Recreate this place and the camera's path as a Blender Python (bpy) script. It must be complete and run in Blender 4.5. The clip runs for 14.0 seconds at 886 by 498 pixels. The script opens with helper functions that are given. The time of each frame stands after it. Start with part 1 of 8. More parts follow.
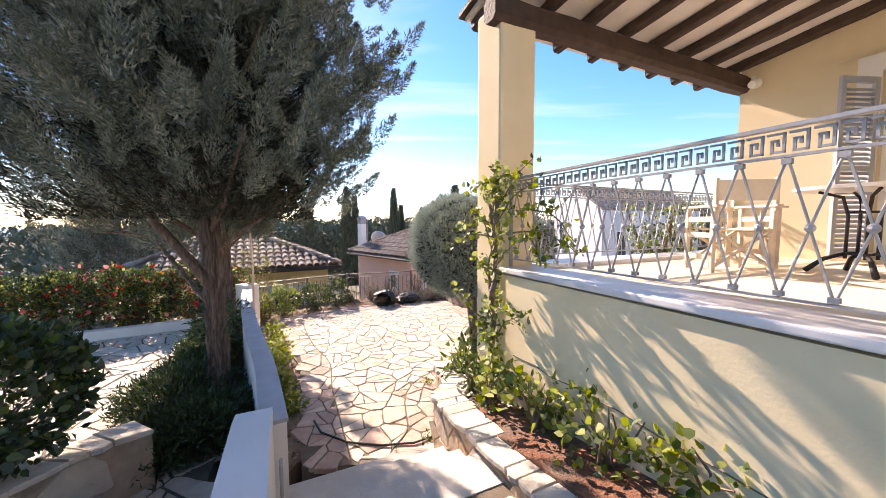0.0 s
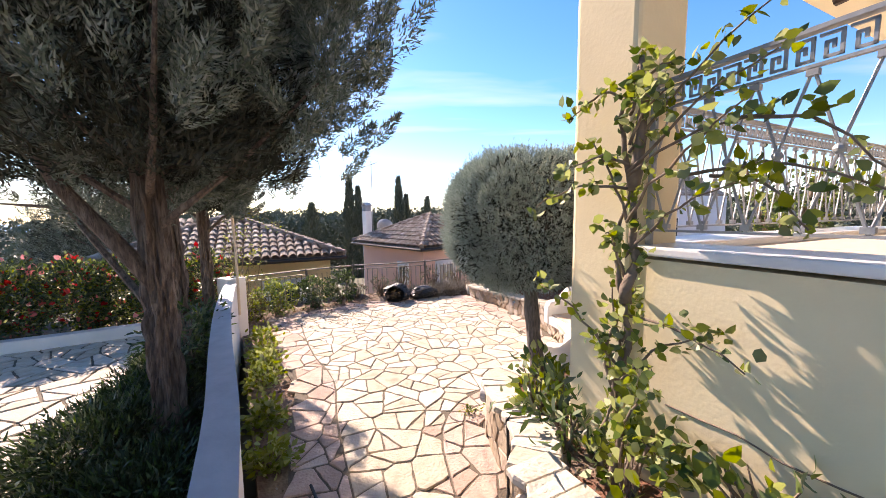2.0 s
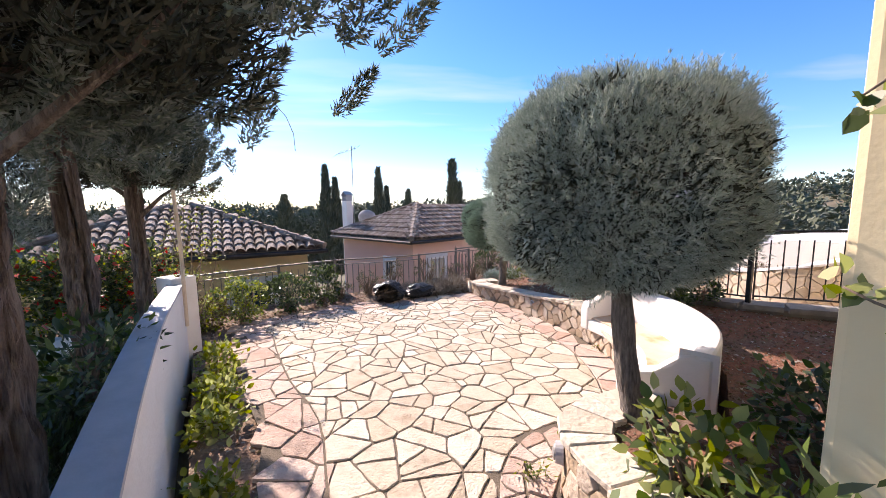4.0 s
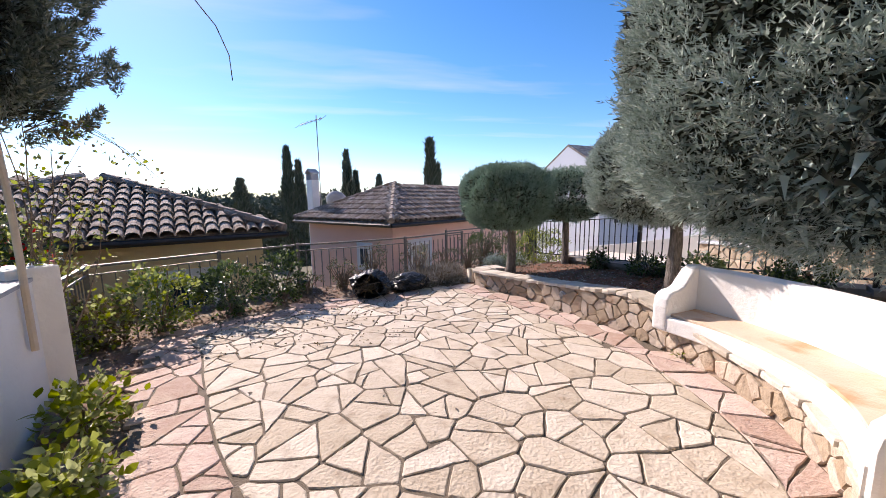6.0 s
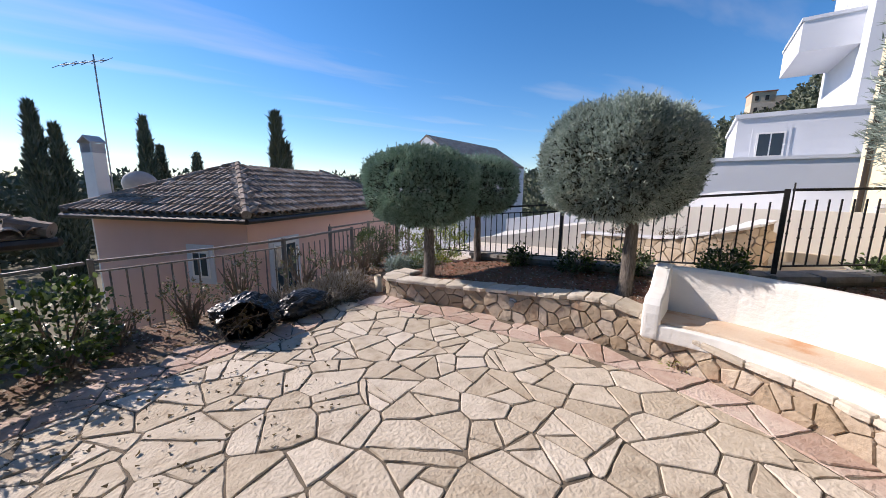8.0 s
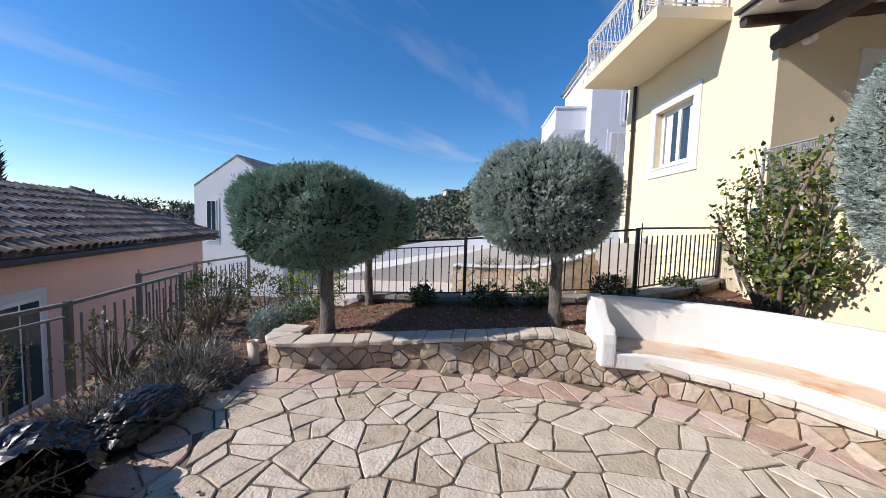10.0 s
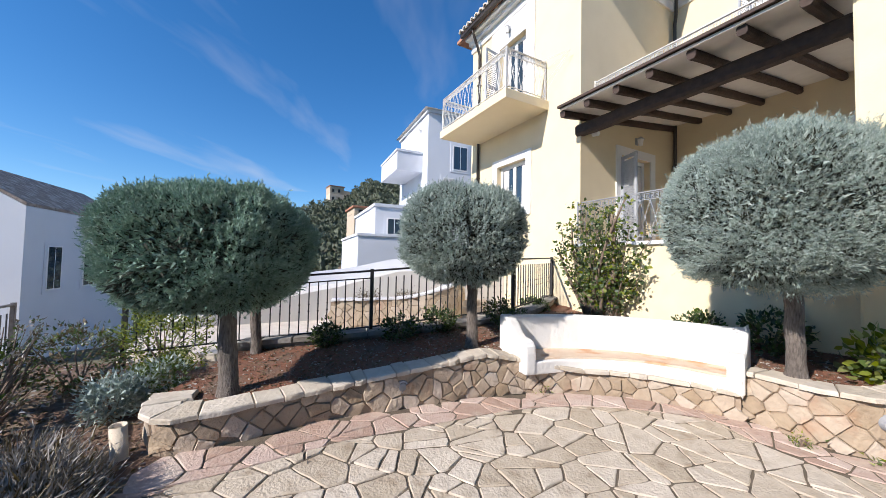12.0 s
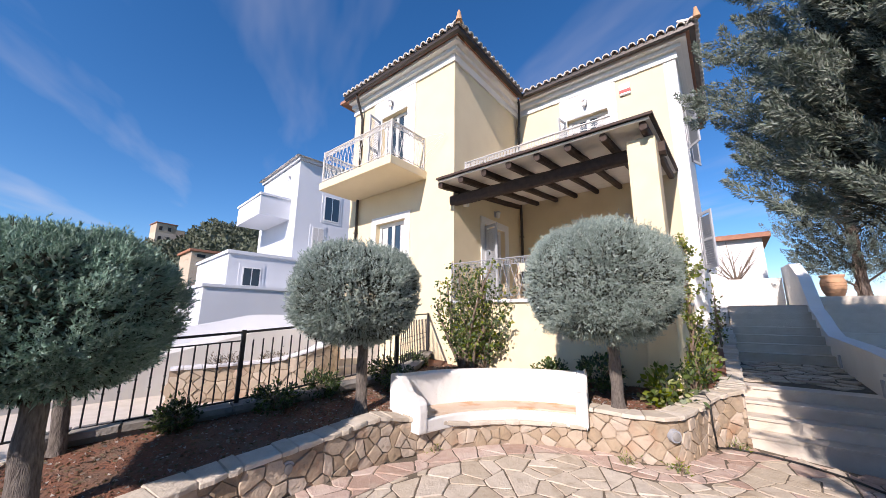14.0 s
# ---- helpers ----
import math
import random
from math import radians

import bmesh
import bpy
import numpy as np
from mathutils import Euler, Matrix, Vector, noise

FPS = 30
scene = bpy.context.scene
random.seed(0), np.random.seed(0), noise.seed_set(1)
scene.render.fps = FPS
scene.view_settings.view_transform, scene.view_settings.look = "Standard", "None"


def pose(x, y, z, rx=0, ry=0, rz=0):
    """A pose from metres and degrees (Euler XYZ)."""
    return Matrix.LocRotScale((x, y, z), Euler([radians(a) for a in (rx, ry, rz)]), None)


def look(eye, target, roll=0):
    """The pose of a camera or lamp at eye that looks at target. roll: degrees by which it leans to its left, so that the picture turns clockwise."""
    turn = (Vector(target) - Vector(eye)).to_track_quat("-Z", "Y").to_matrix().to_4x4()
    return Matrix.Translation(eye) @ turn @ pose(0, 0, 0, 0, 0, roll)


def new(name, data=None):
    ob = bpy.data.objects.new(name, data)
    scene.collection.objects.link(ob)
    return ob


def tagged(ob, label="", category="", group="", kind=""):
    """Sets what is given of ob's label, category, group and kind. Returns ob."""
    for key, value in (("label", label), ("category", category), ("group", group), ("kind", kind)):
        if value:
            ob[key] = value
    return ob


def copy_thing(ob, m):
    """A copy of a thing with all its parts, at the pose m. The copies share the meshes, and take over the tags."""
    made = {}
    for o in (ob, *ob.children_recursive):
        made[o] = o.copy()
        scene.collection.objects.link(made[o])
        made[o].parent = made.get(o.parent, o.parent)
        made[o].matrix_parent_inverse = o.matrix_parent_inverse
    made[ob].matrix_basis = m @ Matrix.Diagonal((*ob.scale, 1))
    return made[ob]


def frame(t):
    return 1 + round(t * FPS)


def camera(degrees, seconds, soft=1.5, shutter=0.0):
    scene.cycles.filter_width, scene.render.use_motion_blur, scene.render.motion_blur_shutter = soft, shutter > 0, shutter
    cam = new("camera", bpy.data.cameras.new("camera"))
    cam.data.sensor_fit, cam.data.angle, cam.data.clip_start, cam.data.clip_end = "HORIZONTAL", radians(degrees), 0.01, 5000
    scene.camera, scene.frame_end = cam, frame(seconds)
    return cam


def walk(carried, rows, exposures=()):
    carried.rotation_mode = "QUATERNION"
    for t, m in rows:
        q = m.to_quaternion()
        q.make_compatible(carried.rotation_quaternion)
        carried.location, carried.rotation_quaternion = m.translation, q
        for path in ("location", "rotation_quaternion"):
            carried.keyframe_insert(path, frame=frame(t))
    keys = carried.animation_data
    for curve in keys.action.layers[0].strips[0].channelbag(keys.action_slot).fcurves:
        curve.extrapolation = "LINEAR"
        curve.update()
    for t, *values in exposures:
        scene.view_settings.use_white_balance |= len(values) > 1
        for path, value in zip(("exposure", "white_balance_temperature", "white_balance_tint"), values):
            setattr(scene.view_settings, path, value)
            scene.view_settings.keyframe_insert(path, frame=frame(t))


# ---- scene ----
cam = camera(104.1, 14.0, soft=0.8)
PATH = [
    (0, (-0.037, -0.01, 2.437), (-0.029, 1.985, 2.292), -0.2),
    (0.5, (-0.093, 0.323, 2.374), (-0.099, 2.317, 2.212), -0.2),
    (1, (-0.213, 0.727, 2.265), (-0.225, 2.718, 2.074), -0.8),
    (1.5, (-0.375, 1.151, 2.176), (-0.386, 3.141, 1.985), -0.8),
    (2, (-0.513, 1.496, 2.18), (-0.521, 3.487, 1.988), -0.7),
    (2.5, (-0.7, 1.886, 2.19), (-0.679, 3.877, 1.993), -0.7),
    (3, (-0.823, 2.255, 2.146), (-0.782, 4.245, 1.944), -0.7),
    (3.2, (-0.89, 2.385, 2.125), (-0.835, 4.373, 1.921), -0.6),
    (5.3, (-1.16, 3.76, 1.626), (-0.953, 5.732, 1.362), -0.9),
    (5.5, (-1.223, 3.988, 1.602), (-1.008, 5.958, 1.331), -0.8),
    (6, (-1.398, 4.466, 1.583), (-1.102, 6.425, 1.309), -0.7),
    (6.5, (-1.5, 4.847, 1.546), (-1.016, 6.767, 1.266), -0.8),
    (7, (-1.662, 5.253, 1.524), (-0.923, 7.09, 1.242), -0.3),
    (7.2, (-1.722, 5.408, 1.539), (-0.913, 7.214, 1.25), -0.2),
    (9.3, (-2.355, 7.13, 1.645), (-0.747, 8.286, 1.364), 1.9),
    (9.5, (-2.355, 7.279, 1.638), (-0.682, 8.348, 1.4), 1.8),
    (10, (-2.411, 7.592, 1.602), (-0.602, 8.435, 1.464), 1.7),
    (10.5, (-2.414, 7.934, 1.587), (-0.504, 8.516, 1.48), 1.7),
    (11, (-2.477, 8.301, 1.569), (-0.497, 8.581, 1.542), 1.8),
    (11.5, (-2.62, 8.552, 1.548), (-0.621, 8.619, 1.572), 1.4),
    (12, (-2.736, 8.804, 1.553), (-0.742, 8.68, 1.63), 1.2),
    (12.5, (-2.87, 8.967, 1.569), (-0.916, 8.597, 1.781), 1.1),
    (13, (-2.926, 9.086, 1.592), (-1.044, 8.473, 1.878), 0.9),
    (13.5, (-2.834, 9.156, 1.616), (-1.033, 8.36, 1.966), 0.7),
    (14, (-2.815, 9.243, 1.622), (-1.05, 8.387, 2.01), 0.6),
]
walk(cam, [(t, look(eye, target, roll)) for t, eye, target, roll in PATH],
     exposures=[(0.0, 1.52, 7800, 28), (3.0, 1.28, 7350, 27), (5.5, 0.9, 6850, 26), (7.0, 0.6, 6800, 21), (9.5, 0.33, 6350, 17), (11.0, 0.34, 6300, 15), (12.0, 0.47, 6350, 15), (14.0, 0.47, 6600, 22)])

# ---------- world, sun ----------
SUN_AZ, SUN_EL = -34.5, 33.0          # degrees clockwise from +y; above the horizon
world = bpy.data.worlds.new("world")
scene.world = world
world.use_nodes = True
wn, wl = world.node_tree.nodes, world.node_tree.links
sky = wn.new("ShaderNodeTexSky")
sky.sky_type = "NISHITA"
sky.sun_disc = False
sky.sun_elevation = radians(SUN_EL)
sky.sun_rotation = radians(SUN_AZ)
sky.altitude, sky.air_density, sky.dust_density, sky.ozone_density = 50, 1.0, 0.12, 4.5
wn["Background"].inputs[1].default_value = 0.12
tone = wn.new("ShaderNodeHueSaturation")
tone.inputs["Saturation"].default_value = 1.25
wl.new(sky.outputs[0], tone.inputs["Color"])
wl.new(tone.outputs[0], wn["Background"].inputs[0])
sun_lamp = bpy.data.lights.new("sun", "SUN")
sun_lamp.energy, sun_lamp.angle, sun_lamp.color = 5.0, radians(0.55), (1.0, 0.94, 0.85)
sun = new("sun", sun_lamp)
sd = Vector((math.sin(radians(SUN_AZ)) * math.cos(radians(SUN_EL)), math.cos(radians(SUN_AZ)) * math.cos(radians(SUN_EL)), math.sin(radians(SUN_EL))))
sun.matrix_world = look(sd * 40, (0, 0, 0))


# ---------- materials ----------
def material(name, base, rough=0.8, second=None, scale=6.0, amount=0.5, bump=0.2, bump_scale=60.0, metal=0.0, piece=0.0,
             third=None, third_scale=0.8, third_cut=0.6, detail=6.0, spec=0.5, translucent=0.0, stretch=(1, 1, 1)):
    """Two-scale noise over a base colour, fine relief, and (piece) a shift of value from object to object."""
    m = bpy.data.materials.new(name)
    m.use_nodes = True
    n, l = m.node_tree.nodes, m.node_tree.links
    b = n["Principled BSDF"]
    b.inputs["Roughness"].default_value, b.inputs["Metallic"].default_value = rough, metal
    b.inputs["Specular IOR Level"].default_value = spec
    tex = n.new("ShaderNodeTexCoord")
    mp = n.new("ShaderNodeMapping")
    mp.inputs["Scale"].default_value = stretch
    geo = n.new("ShaderNodeNewGeometry")
    l.new(geo.outputs["Position"], mp.inputs[0])
    where = mp.outputs[0]
    nz = n.new("ShaderNodeTexNoise")
    nz.inputs["Scale"].default_value, nz.inputs["Detail"].default_value = scale, detail
    l.new(where, nz.inputs["Vector"])
    ramp = n.new("ShaderNodeValToRGB")
    ramp.color_ramp.elements[0].position, ramp.color_ramp.elements[1].position = 0.5 - 0.5 * amount * 0.6, 0.5 + 0.5 * amount * 0.6
    second = second or [c * 0.75 for c in base]
    ramp.color_ramp.elements[0].color, ramp.color_ramp.elements[1].color = (*second, 1), (*base, 1)
    l.new(nz.outputs[0], ramp.inputs[0])
    col = ramp.outputs[0]
    if third:
        n3 = n.new("ShaderNodeTexNoise")
        n3.inputs["Scale"].default_value, n3.inputs["Detail"].default_value = third_scale, 4
        l.new(where, n3.inputs["Vector"])
        r3 = n.new("ShaderNodeMapRange")
        r3.inputs[1].default_value, r3.inputs[2].default_value = third_cut - 0.08, third_cut + 0.12
        l.new(n3.outputs[0], r3.inputs[0])
        mix = n.new("ShaderNodeMix")
        mix.data_type = "RGBA"
        l.new(r3.outputs[0], mix.inputs[0])
        l.new(col, mix.inputs[6])
        mix.inputs[7].default_value = (*third, 1)
        col = mix.outputs[2]
    if piece:
        info = n.new("ShaderNodeObjectInfo")
        gr = n.new("ShaderNodeMath")
        gr.operation = "ADD"
        l.new(info.outputs["Random"], gr.inputs[0])
        l.new(geo.outputs["Random Per Island"], gr.inputs[1])
        fr = n.new("ShaderNodeMath")
        fr.operation = "FRACT"
        l.new(gr.outputs[0], fr.inputs[0])
        hsv = n.new("ShaderNodeHueSaturation")
        mr = n.new("ShaderNodeMapRange")
        mr.inputs[3].default_value, mr.inputs[4].default_value = 1 - piece, 1 + piece
        l.new(fr.outputs[0], mr.inputs[0])
        l.new(mr.outputs[0], hsv.inputs["Value"])
        ms = n.new("ShaderNodeMapRange")
        ms.inputs[3].default_value, ms.inputs[4].default_value = 1.0 + piece, 1.0 - piece
        l.new(fr.outputs[0], ms.inputs[0])
        l.new(ms.outputs[0], hsv.inputs["Saturation"])
        l.new(col, hsv.inputs["Color"])
        col = hsv.outputs[0]
    l.new(col, b.inputs["Base Color"])
    if bump:
        n2 = n.new("ShaderNodeTexNoise")
        n2.inputs["Scale"].default_value, n2.inputs["Detail"].default_value = bump_scale, 5
        l.new(where, n2.inputs["Vector"])
        bp = n.new("ShaderNodeBump")
        bp.inputs["Strength"].default_value, bp.inputs["Distance"].default_value = bump, 0.02
        l.new(n2.outputs[0], bp.inputs["Height"])
        l.new(bp.outputs[0], b.inputs["Normal"])
    if translucent:
        tr = n.new("ShaderNodeBsdfTranslucent")
        l.new(col, tr.inputs[0])
        mx = n.new("ShaderNodeMixShader")
        mx.inputs[0].default_value = translucent
        l.new(b.outputs[0], mx.inputs[1])
        l.new(tr.outputs[0], mx.inputs[2])
        l.new(mx.outputs[0], n["Material Output"].inputs[0])
    return m


def glass_material(name, tint=(0.03, 0.05, 0.07)):
    m = bpy.data.materials.new(name)
    m.use_nodes = True
    b = m.node_tree.nodes["Principled BSDF"]
    b.inputs["Base Color"].default_value = (*tint, 1)
    b.inputs["Roughness"].default_value = 0.04
    b.inputs["Specular IOR Level"].default_value = 0.9
    return m


CREAM = material("cream_render", (0.80, 0.68, 0.45), 0.9, (0.73, 0.61, 0.39), 3.0, 0.9, 0.08, 45, third=(0.66, 0.55, 0.36), third_scale=0.9, third_cut=0.66)
CREAM_FRONT = material("pale_cream_render", (0.73, 0.62, 0.42), 0.9, (0.68, 0.57, 0.38), 2.0, 0.9, 0.15, 70)
WHITE = material("white_paint", (0.80, 0.79, 0.77), 0.75, (0.74, 0.73, 0.71), 3.0, 0.8, 0.18, 40)
WHITEWASH = material("whitewash", (0.75, 0.74, 0.705), 0.85, (0.68, 0.66, 0.615), 2.2, 0.9, 0.3, 24, third=(0.60, 0.57, 0.52), third_scale=3.0, third_cut=0.72)
COURT_WALL = material("grey_white_render", (0.58, 0.56, 0.52), 0.9, (0.52, 0.50, 0.46), 1.2, 0.8, 0.15, 30)
# White for far walls; the blue cast of their shade is put into the base.
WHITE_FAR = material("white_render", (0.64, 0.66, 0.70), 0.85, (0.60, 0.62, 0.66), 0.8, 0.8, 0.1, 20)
MARBLE = material("marble_slab", (0.74, 0.73, 0.72), 0.35, (0.62, 0.62, 0.63), 5.0, 0.9, 0.05, 30)
GREY_CAP = material("grey_marble", (0.42, 0.43, 0.45), 0.55, (0.30, 0.31, 0.33), 6.0, 0.9, 0.1, 40)
PAVER = material("limestone_paver", (0.58, 0.505, 0.405), 0.85, (0.46, 0.385, 0.29), 14.0, 0.9, 0.65, 38, piece=0.15, third=(0.36, 0.29, 0.21), third_scale=7.0, third_cut=0.60, detail=9.0)
PAVER_PINK = material("pink_paver", (0.52, 0.40, 0.33), 0.88, (0.41, 0.28, 0.22), 14.0, 0.9, 0.7, 45, piece=0.15, third=(0.52, 0.42, 0.34), third_scale=4.0, third_cut=0.58)
MORTAR = material("mortar", (0.17, 0.135, 0.095), 0.95, (0.10, 0.078, 0.055), 9.0, 0.9, 0.5, 90)
STONE = material("wall_stone", (0.47, 0.38, 0.28), 0.9, (0.33, 0.26, 0.19), 7.0, 0.9, 0.9, 22, piece=0.22, third=(0.42, 0.26, 0.17), third_scale=3.2, third_cut=0.66)
COPING = material("coping_stone", (0.56, 0.50, 0.41), 0.9, (0.44, 0.38, 0.30), 8.0, 0.9, 0.7, 26, piece=0.12)
WALL_MORTAR = material("wall_mortar", (0.40, 0.315, 0.23), 0.95, (0.28, 0.21, 0.15), 10.0, 0.9, 0.5, 60)
STEP = material("step_stone", (0.60, 0.54, 0.46), 0.75, (0.49, 0.43, 0.35), 6.0, 0.9, 0.3, 50, piece=0.06)
SOIL = material("red_soil", (0.24, 0.10, 0.055), 1.0, (0.11, 0.05, 0.032), 25.0, 0.9, 1.0, 45, third=(0.15, 0.10, 0.07), third_scale=2.5, third_cut=0.55)
EARTH = material("dry_earth", (0.20, 0.12, 0.08), 1.0, (0.12, 0.07, 0.045), 14.0, 0.9, 1.0, 40, third=(0.27, 0.21, 0.14), third_scale=3.0, third_cut=0.55)
WOOD = material("dark_wood", (0.075, 0.045, 0.032), 0.75, (0.035, 0.021, 0.016), 10.0, 0.9, 0.5, 30, stretch=(1, 1, 1))
CEIL = material("white_boards", (0.72, 0.68, 0.63), 0.8, (0.64, 0.60, 0.55), 4.0, 0.8, 0.1, 30)
TILE = material("weathered_roof_tile", (0.26, 0.19, 0.145), 0.9, (0.12, 0.09, 0.07), 5.0, 0.9, 0.5, 40, piece=0.25, third=(0.34, 0.29, 0.24), third_scale=4.0, third_cut=0.55)
TILE_RED = material("red_roof_tile", (0.40, 0.19, 0.11), 0.85, (0.30, 0.13, 0.08), 5.0, 0.9, 0.4, 40, piece=0.15)
TILE_END = material("mortar_tile_end", (0.72, 0.68, 0.62), 0.9, (0.6, 0.55, 0.5), 20.0, 0.9, 0.3, 60)
PINK = material("pink_render", (0.74, 0.49, 0.42), 0.9, (0.69, 0.45, 0.38), 1.5, 0.9, 0.15, 60)
YELLOW = material("yellow_render", (0.74, 0.60, 0.37), 0.9, (0.69, 0.55, 0.33), 1.5, 0.9, 0.15, 60)
GUTTER = material("bronze_gutter", (0.055, 0.045, 0.04), 0.45, (0.04, 0.033, 0.03), 4.0, 0.8, 0.05, 30, metal=0.3)
KERB_STONE = material("weathered_kerb_stone", (0.27, 0.25, 0.22), 0.9, (0.15, 0.14, 0.125), 8.0, 0.9, 0.6, 30, piece=0.2)
IRON_DARK = material("black_iron", (0.035, 0.034, 0.036), 0.5, (0.02, 0.02, 0.02), 30.0, 0.8, 0.1, 80, metal=0.4)
IRON_GREY = material("grey_painted_iron", (0.20, 0.19, 0.18), 0.55, (0.13, 0.11, 0.10), 25.0, 0.8, 0.15, 80, metal=0.3)
IRON_SILVER = material("silver_painted_iron", (0.36, 0.37, 0.38), 0.5, (0.30, 0.31, 0.32), 30.0, 0.8, 0.1, 80, metal=0.35)
BARK = material("stringy_bark", (0.20, 0.15, 0.12), 0.95, (0.05, 0.036, 0.029), 13.0, 0.8, 1.0, 34, stretch=(4, 4, 0.7), third=(0.25, 0.205, 0.175), third_scale=5.0, third_cut=0.6)
BARK_GREY = material("grey_bark", (0.25, 0.215, 0.185), 0.95, (0.07, 0.058, 0.05), 16.0, 0.8, 1.0, 40, stretch=(4, 4, 0.8))
NEEDLE = material("grey_green_needles", (0.22, 0.265, 0.215), 0.8, (0.11, 0.135, 0.105), 3.0, 0.9, 0.0, piece=0.4, translucent=0.05, spec=0.25)
# Darkened copy of the needles: shade inside the crowns is put into the colour.
NEEDLE_SHADE = material("inner_needles_painted_shade", (0.06, 0.065, 0.047), 0.9, (0.035, 0.037, 0.028), 3.0, 0.9, 0.0, piece=0.3, spec=0.15)
TOPIARY = material("blue_green_needles", (0.42, 0.505, 0.455), 0.8, (0.25, 0.31, 0.275), 2.5, 0.9, 0.0, piece=0.28, translucent=0.12, spec=0.25)
TOPIARY_GREEN = material("deep_green_needles", (0.28, 0.41, 0.32), 0.8, (0.16, 0.245, 0.19), 2.5, 0.9, 0.0, piece=0.28, translucent=0.12, spec=0.25)
LEAF = material("broad_leaf", (0.14, 0.20, 0.055), 0.45, (0.06, 0.10, 0.025), 4.0, 0.9, 0.0, piece=0.4, translucent=0.35)
LEAF_DARK = material("dark_leaf", (0.05, 0.085, 0.03), 0.45, (0.03, 0.05, 0.02), 4.0, 0.9, 0.0, piece=0.4, translucent=0.2)
LEAF_LIME = material("lime_leaf", (0.30, 0.34, 0.06), 0.5, (0.20, 0.24, 0.04), 4.0, 0.9, 0.0, piece=0.35, translucent=0.5)
LEAF_DRY = material("dry_leaf", (0.17, 0.13, 0.065), 0.7, (0.10, 0.075, 0.04), 4.0, 0.9, 0.0, piece=0.35, translucent=0.25)
LAVENDER = material("grey_dry_herb", (0.41, 0.385, 0.35), 0.9, (0.21, 0.19, 0.165), 5.0, 0.9, 0.0, piece=0.3, translucent=0.15)
FLOWER = material("red_flower", (0.62, 0.06, 0.05), 0.6, (0.5, 0.04, 0.05), 8.0, 0.9, 0.0, piece=0.3, translucent=0.3)
TWIG = material("grey_twig", (0.23, 0.17, 0.125), 0.9, (0.13, 0.095, 0.07), 20.0, 0.9, 0.3, 60)
# Far foliage green, lightened: the haze of distance is put into the colour.
FAR_GREEN_HAZED = material("far_woods", (0.14, 0.16, 0.10), 0.9, (0.06, 0.075, 0.05), 0.25, 0.9, 0.0, piece=0.3)
HILL = material("hill_scrub", (0.14, 0.12, 0.07), 0.95, (0.05, 0.055, 0.03), 0.12, 0.9, 0.0, third=(0.30, 0.21, 0.15), third_scale=0.06, third_cut=0.62)
GROUND = material("scrub_ground", (0.16, 0.14, 0.09), 1.0, (0.09, 0.09, 0.05), 0.5, 0.9, 0.3, 10)
LIGHT_GLASS = material("frosted_lens", (0.30, 0.29, 0.27), 0.4, (0.22, 0.21, 0.2), 20.0, 0.8, 0.0)
GLASS = glass_material("window_glass")
PVC = material("white_pvc", (0.78, 0.78, 0.77), 0.4, (0.74, 0.74, 0.73), 3.0, 0.5, 0.0)
CURTAIN = material("curtain", (0.62, 0.60, 0.57), 0.9, (0.5, 0.48, 0.46), 12.0, 0.9, 0.0)
DARK_IN = material("dark_interior", (0.03, 0.03, 0.032), 0.9, (0.02, 0.02, 0.02), 3.0, 0.5, 0.0)
PLASTIC_BAG = material("black_plastic", (0.014, 0.014, 0.014), 0.38, (0.008, 0.008, 0.008), 8.0, 0.8, 0.35, 14)
RUBBER = material("black_hose", (0.02, 0.02, 0.02), 0.6, (0.012, 0.012, 0.012), 8.0, 0.8, 0.0)
CANVAS = material("cream_canvas", (0.72, 0.63, 0.50), 0.9, (0.62, 0.53, 0.41), 9.0, 0.8, 0.2, 80)
PALE_WOOD = material("pale_painted_wood", (0.66, 0.55, 0.42), 0.7, (0.52, 0.42, 0.31), 12.0, 0.9, 0.2, 50)
TERRACOTTA = material("terracotta", (0.52, 0.30, 0.17), 0.85, (0.42, 0.24, 0.13), 8.0, 0.9, 0.2, 50)
RUST = material("orange_stain", (0.45, 0.22, 0.09), 0.9, (0.36, 0.19, 0.09), 8.0, 0.9, 0.2, 40)
SHUTTER = material("grey_shutter", (0.42, 0.44, 0.47), 0.6, (0.36, 0.38, 0.41), 8.0, 0.8, 0.05, 40)
RED = material("red_plastic", (0.55, 0.05, 0.04), 0.5, (0.5, 0.04, 0.03), 5.0, 0.5, 0.0)
SEA = material("sea", (0.10, 0.22, 0.36), 0.25, (0.08, 0.19, 0.33), 0.02, 0.8, 0.0)
TERRACE_TILE = material("cream_floor_tile", (0.72, 0.62, 0.47), 0.6, (0.66, 0.56, 0.42), 4.0, 0.8, 0.05, 30)


# ---------- mesh helpers ----------
def put(name, bm, mat, parent=None, label="", matrix=None, smooth=False):
    me = bpy.data.meshes.new(name)
    bmesh.ops.recalc_face_normals(bm, faces=bm.faces)
    bm.to_mesh(me)
    bm.free()
    for m in (mat if isinstance(mat, (list, tuple)) else [mat]):
        me.materials.append(m)
    if smooth:
        for p in me.polygons:
            p.use_smooth = True
    ob = new(name, me)
    if parent is not None:
        ob.parent = parent
    if matrix is not None:
        ob.matrix_basis = matrix
    if label:
        tagged(ob, label)
    return ob


def part(name, bm, mat, parent, label="", matrix=None, smooth=False):
    """One mesh object under a thing or a part."""
    return put(name, bm, mat, parent, label, matrix, smooth)


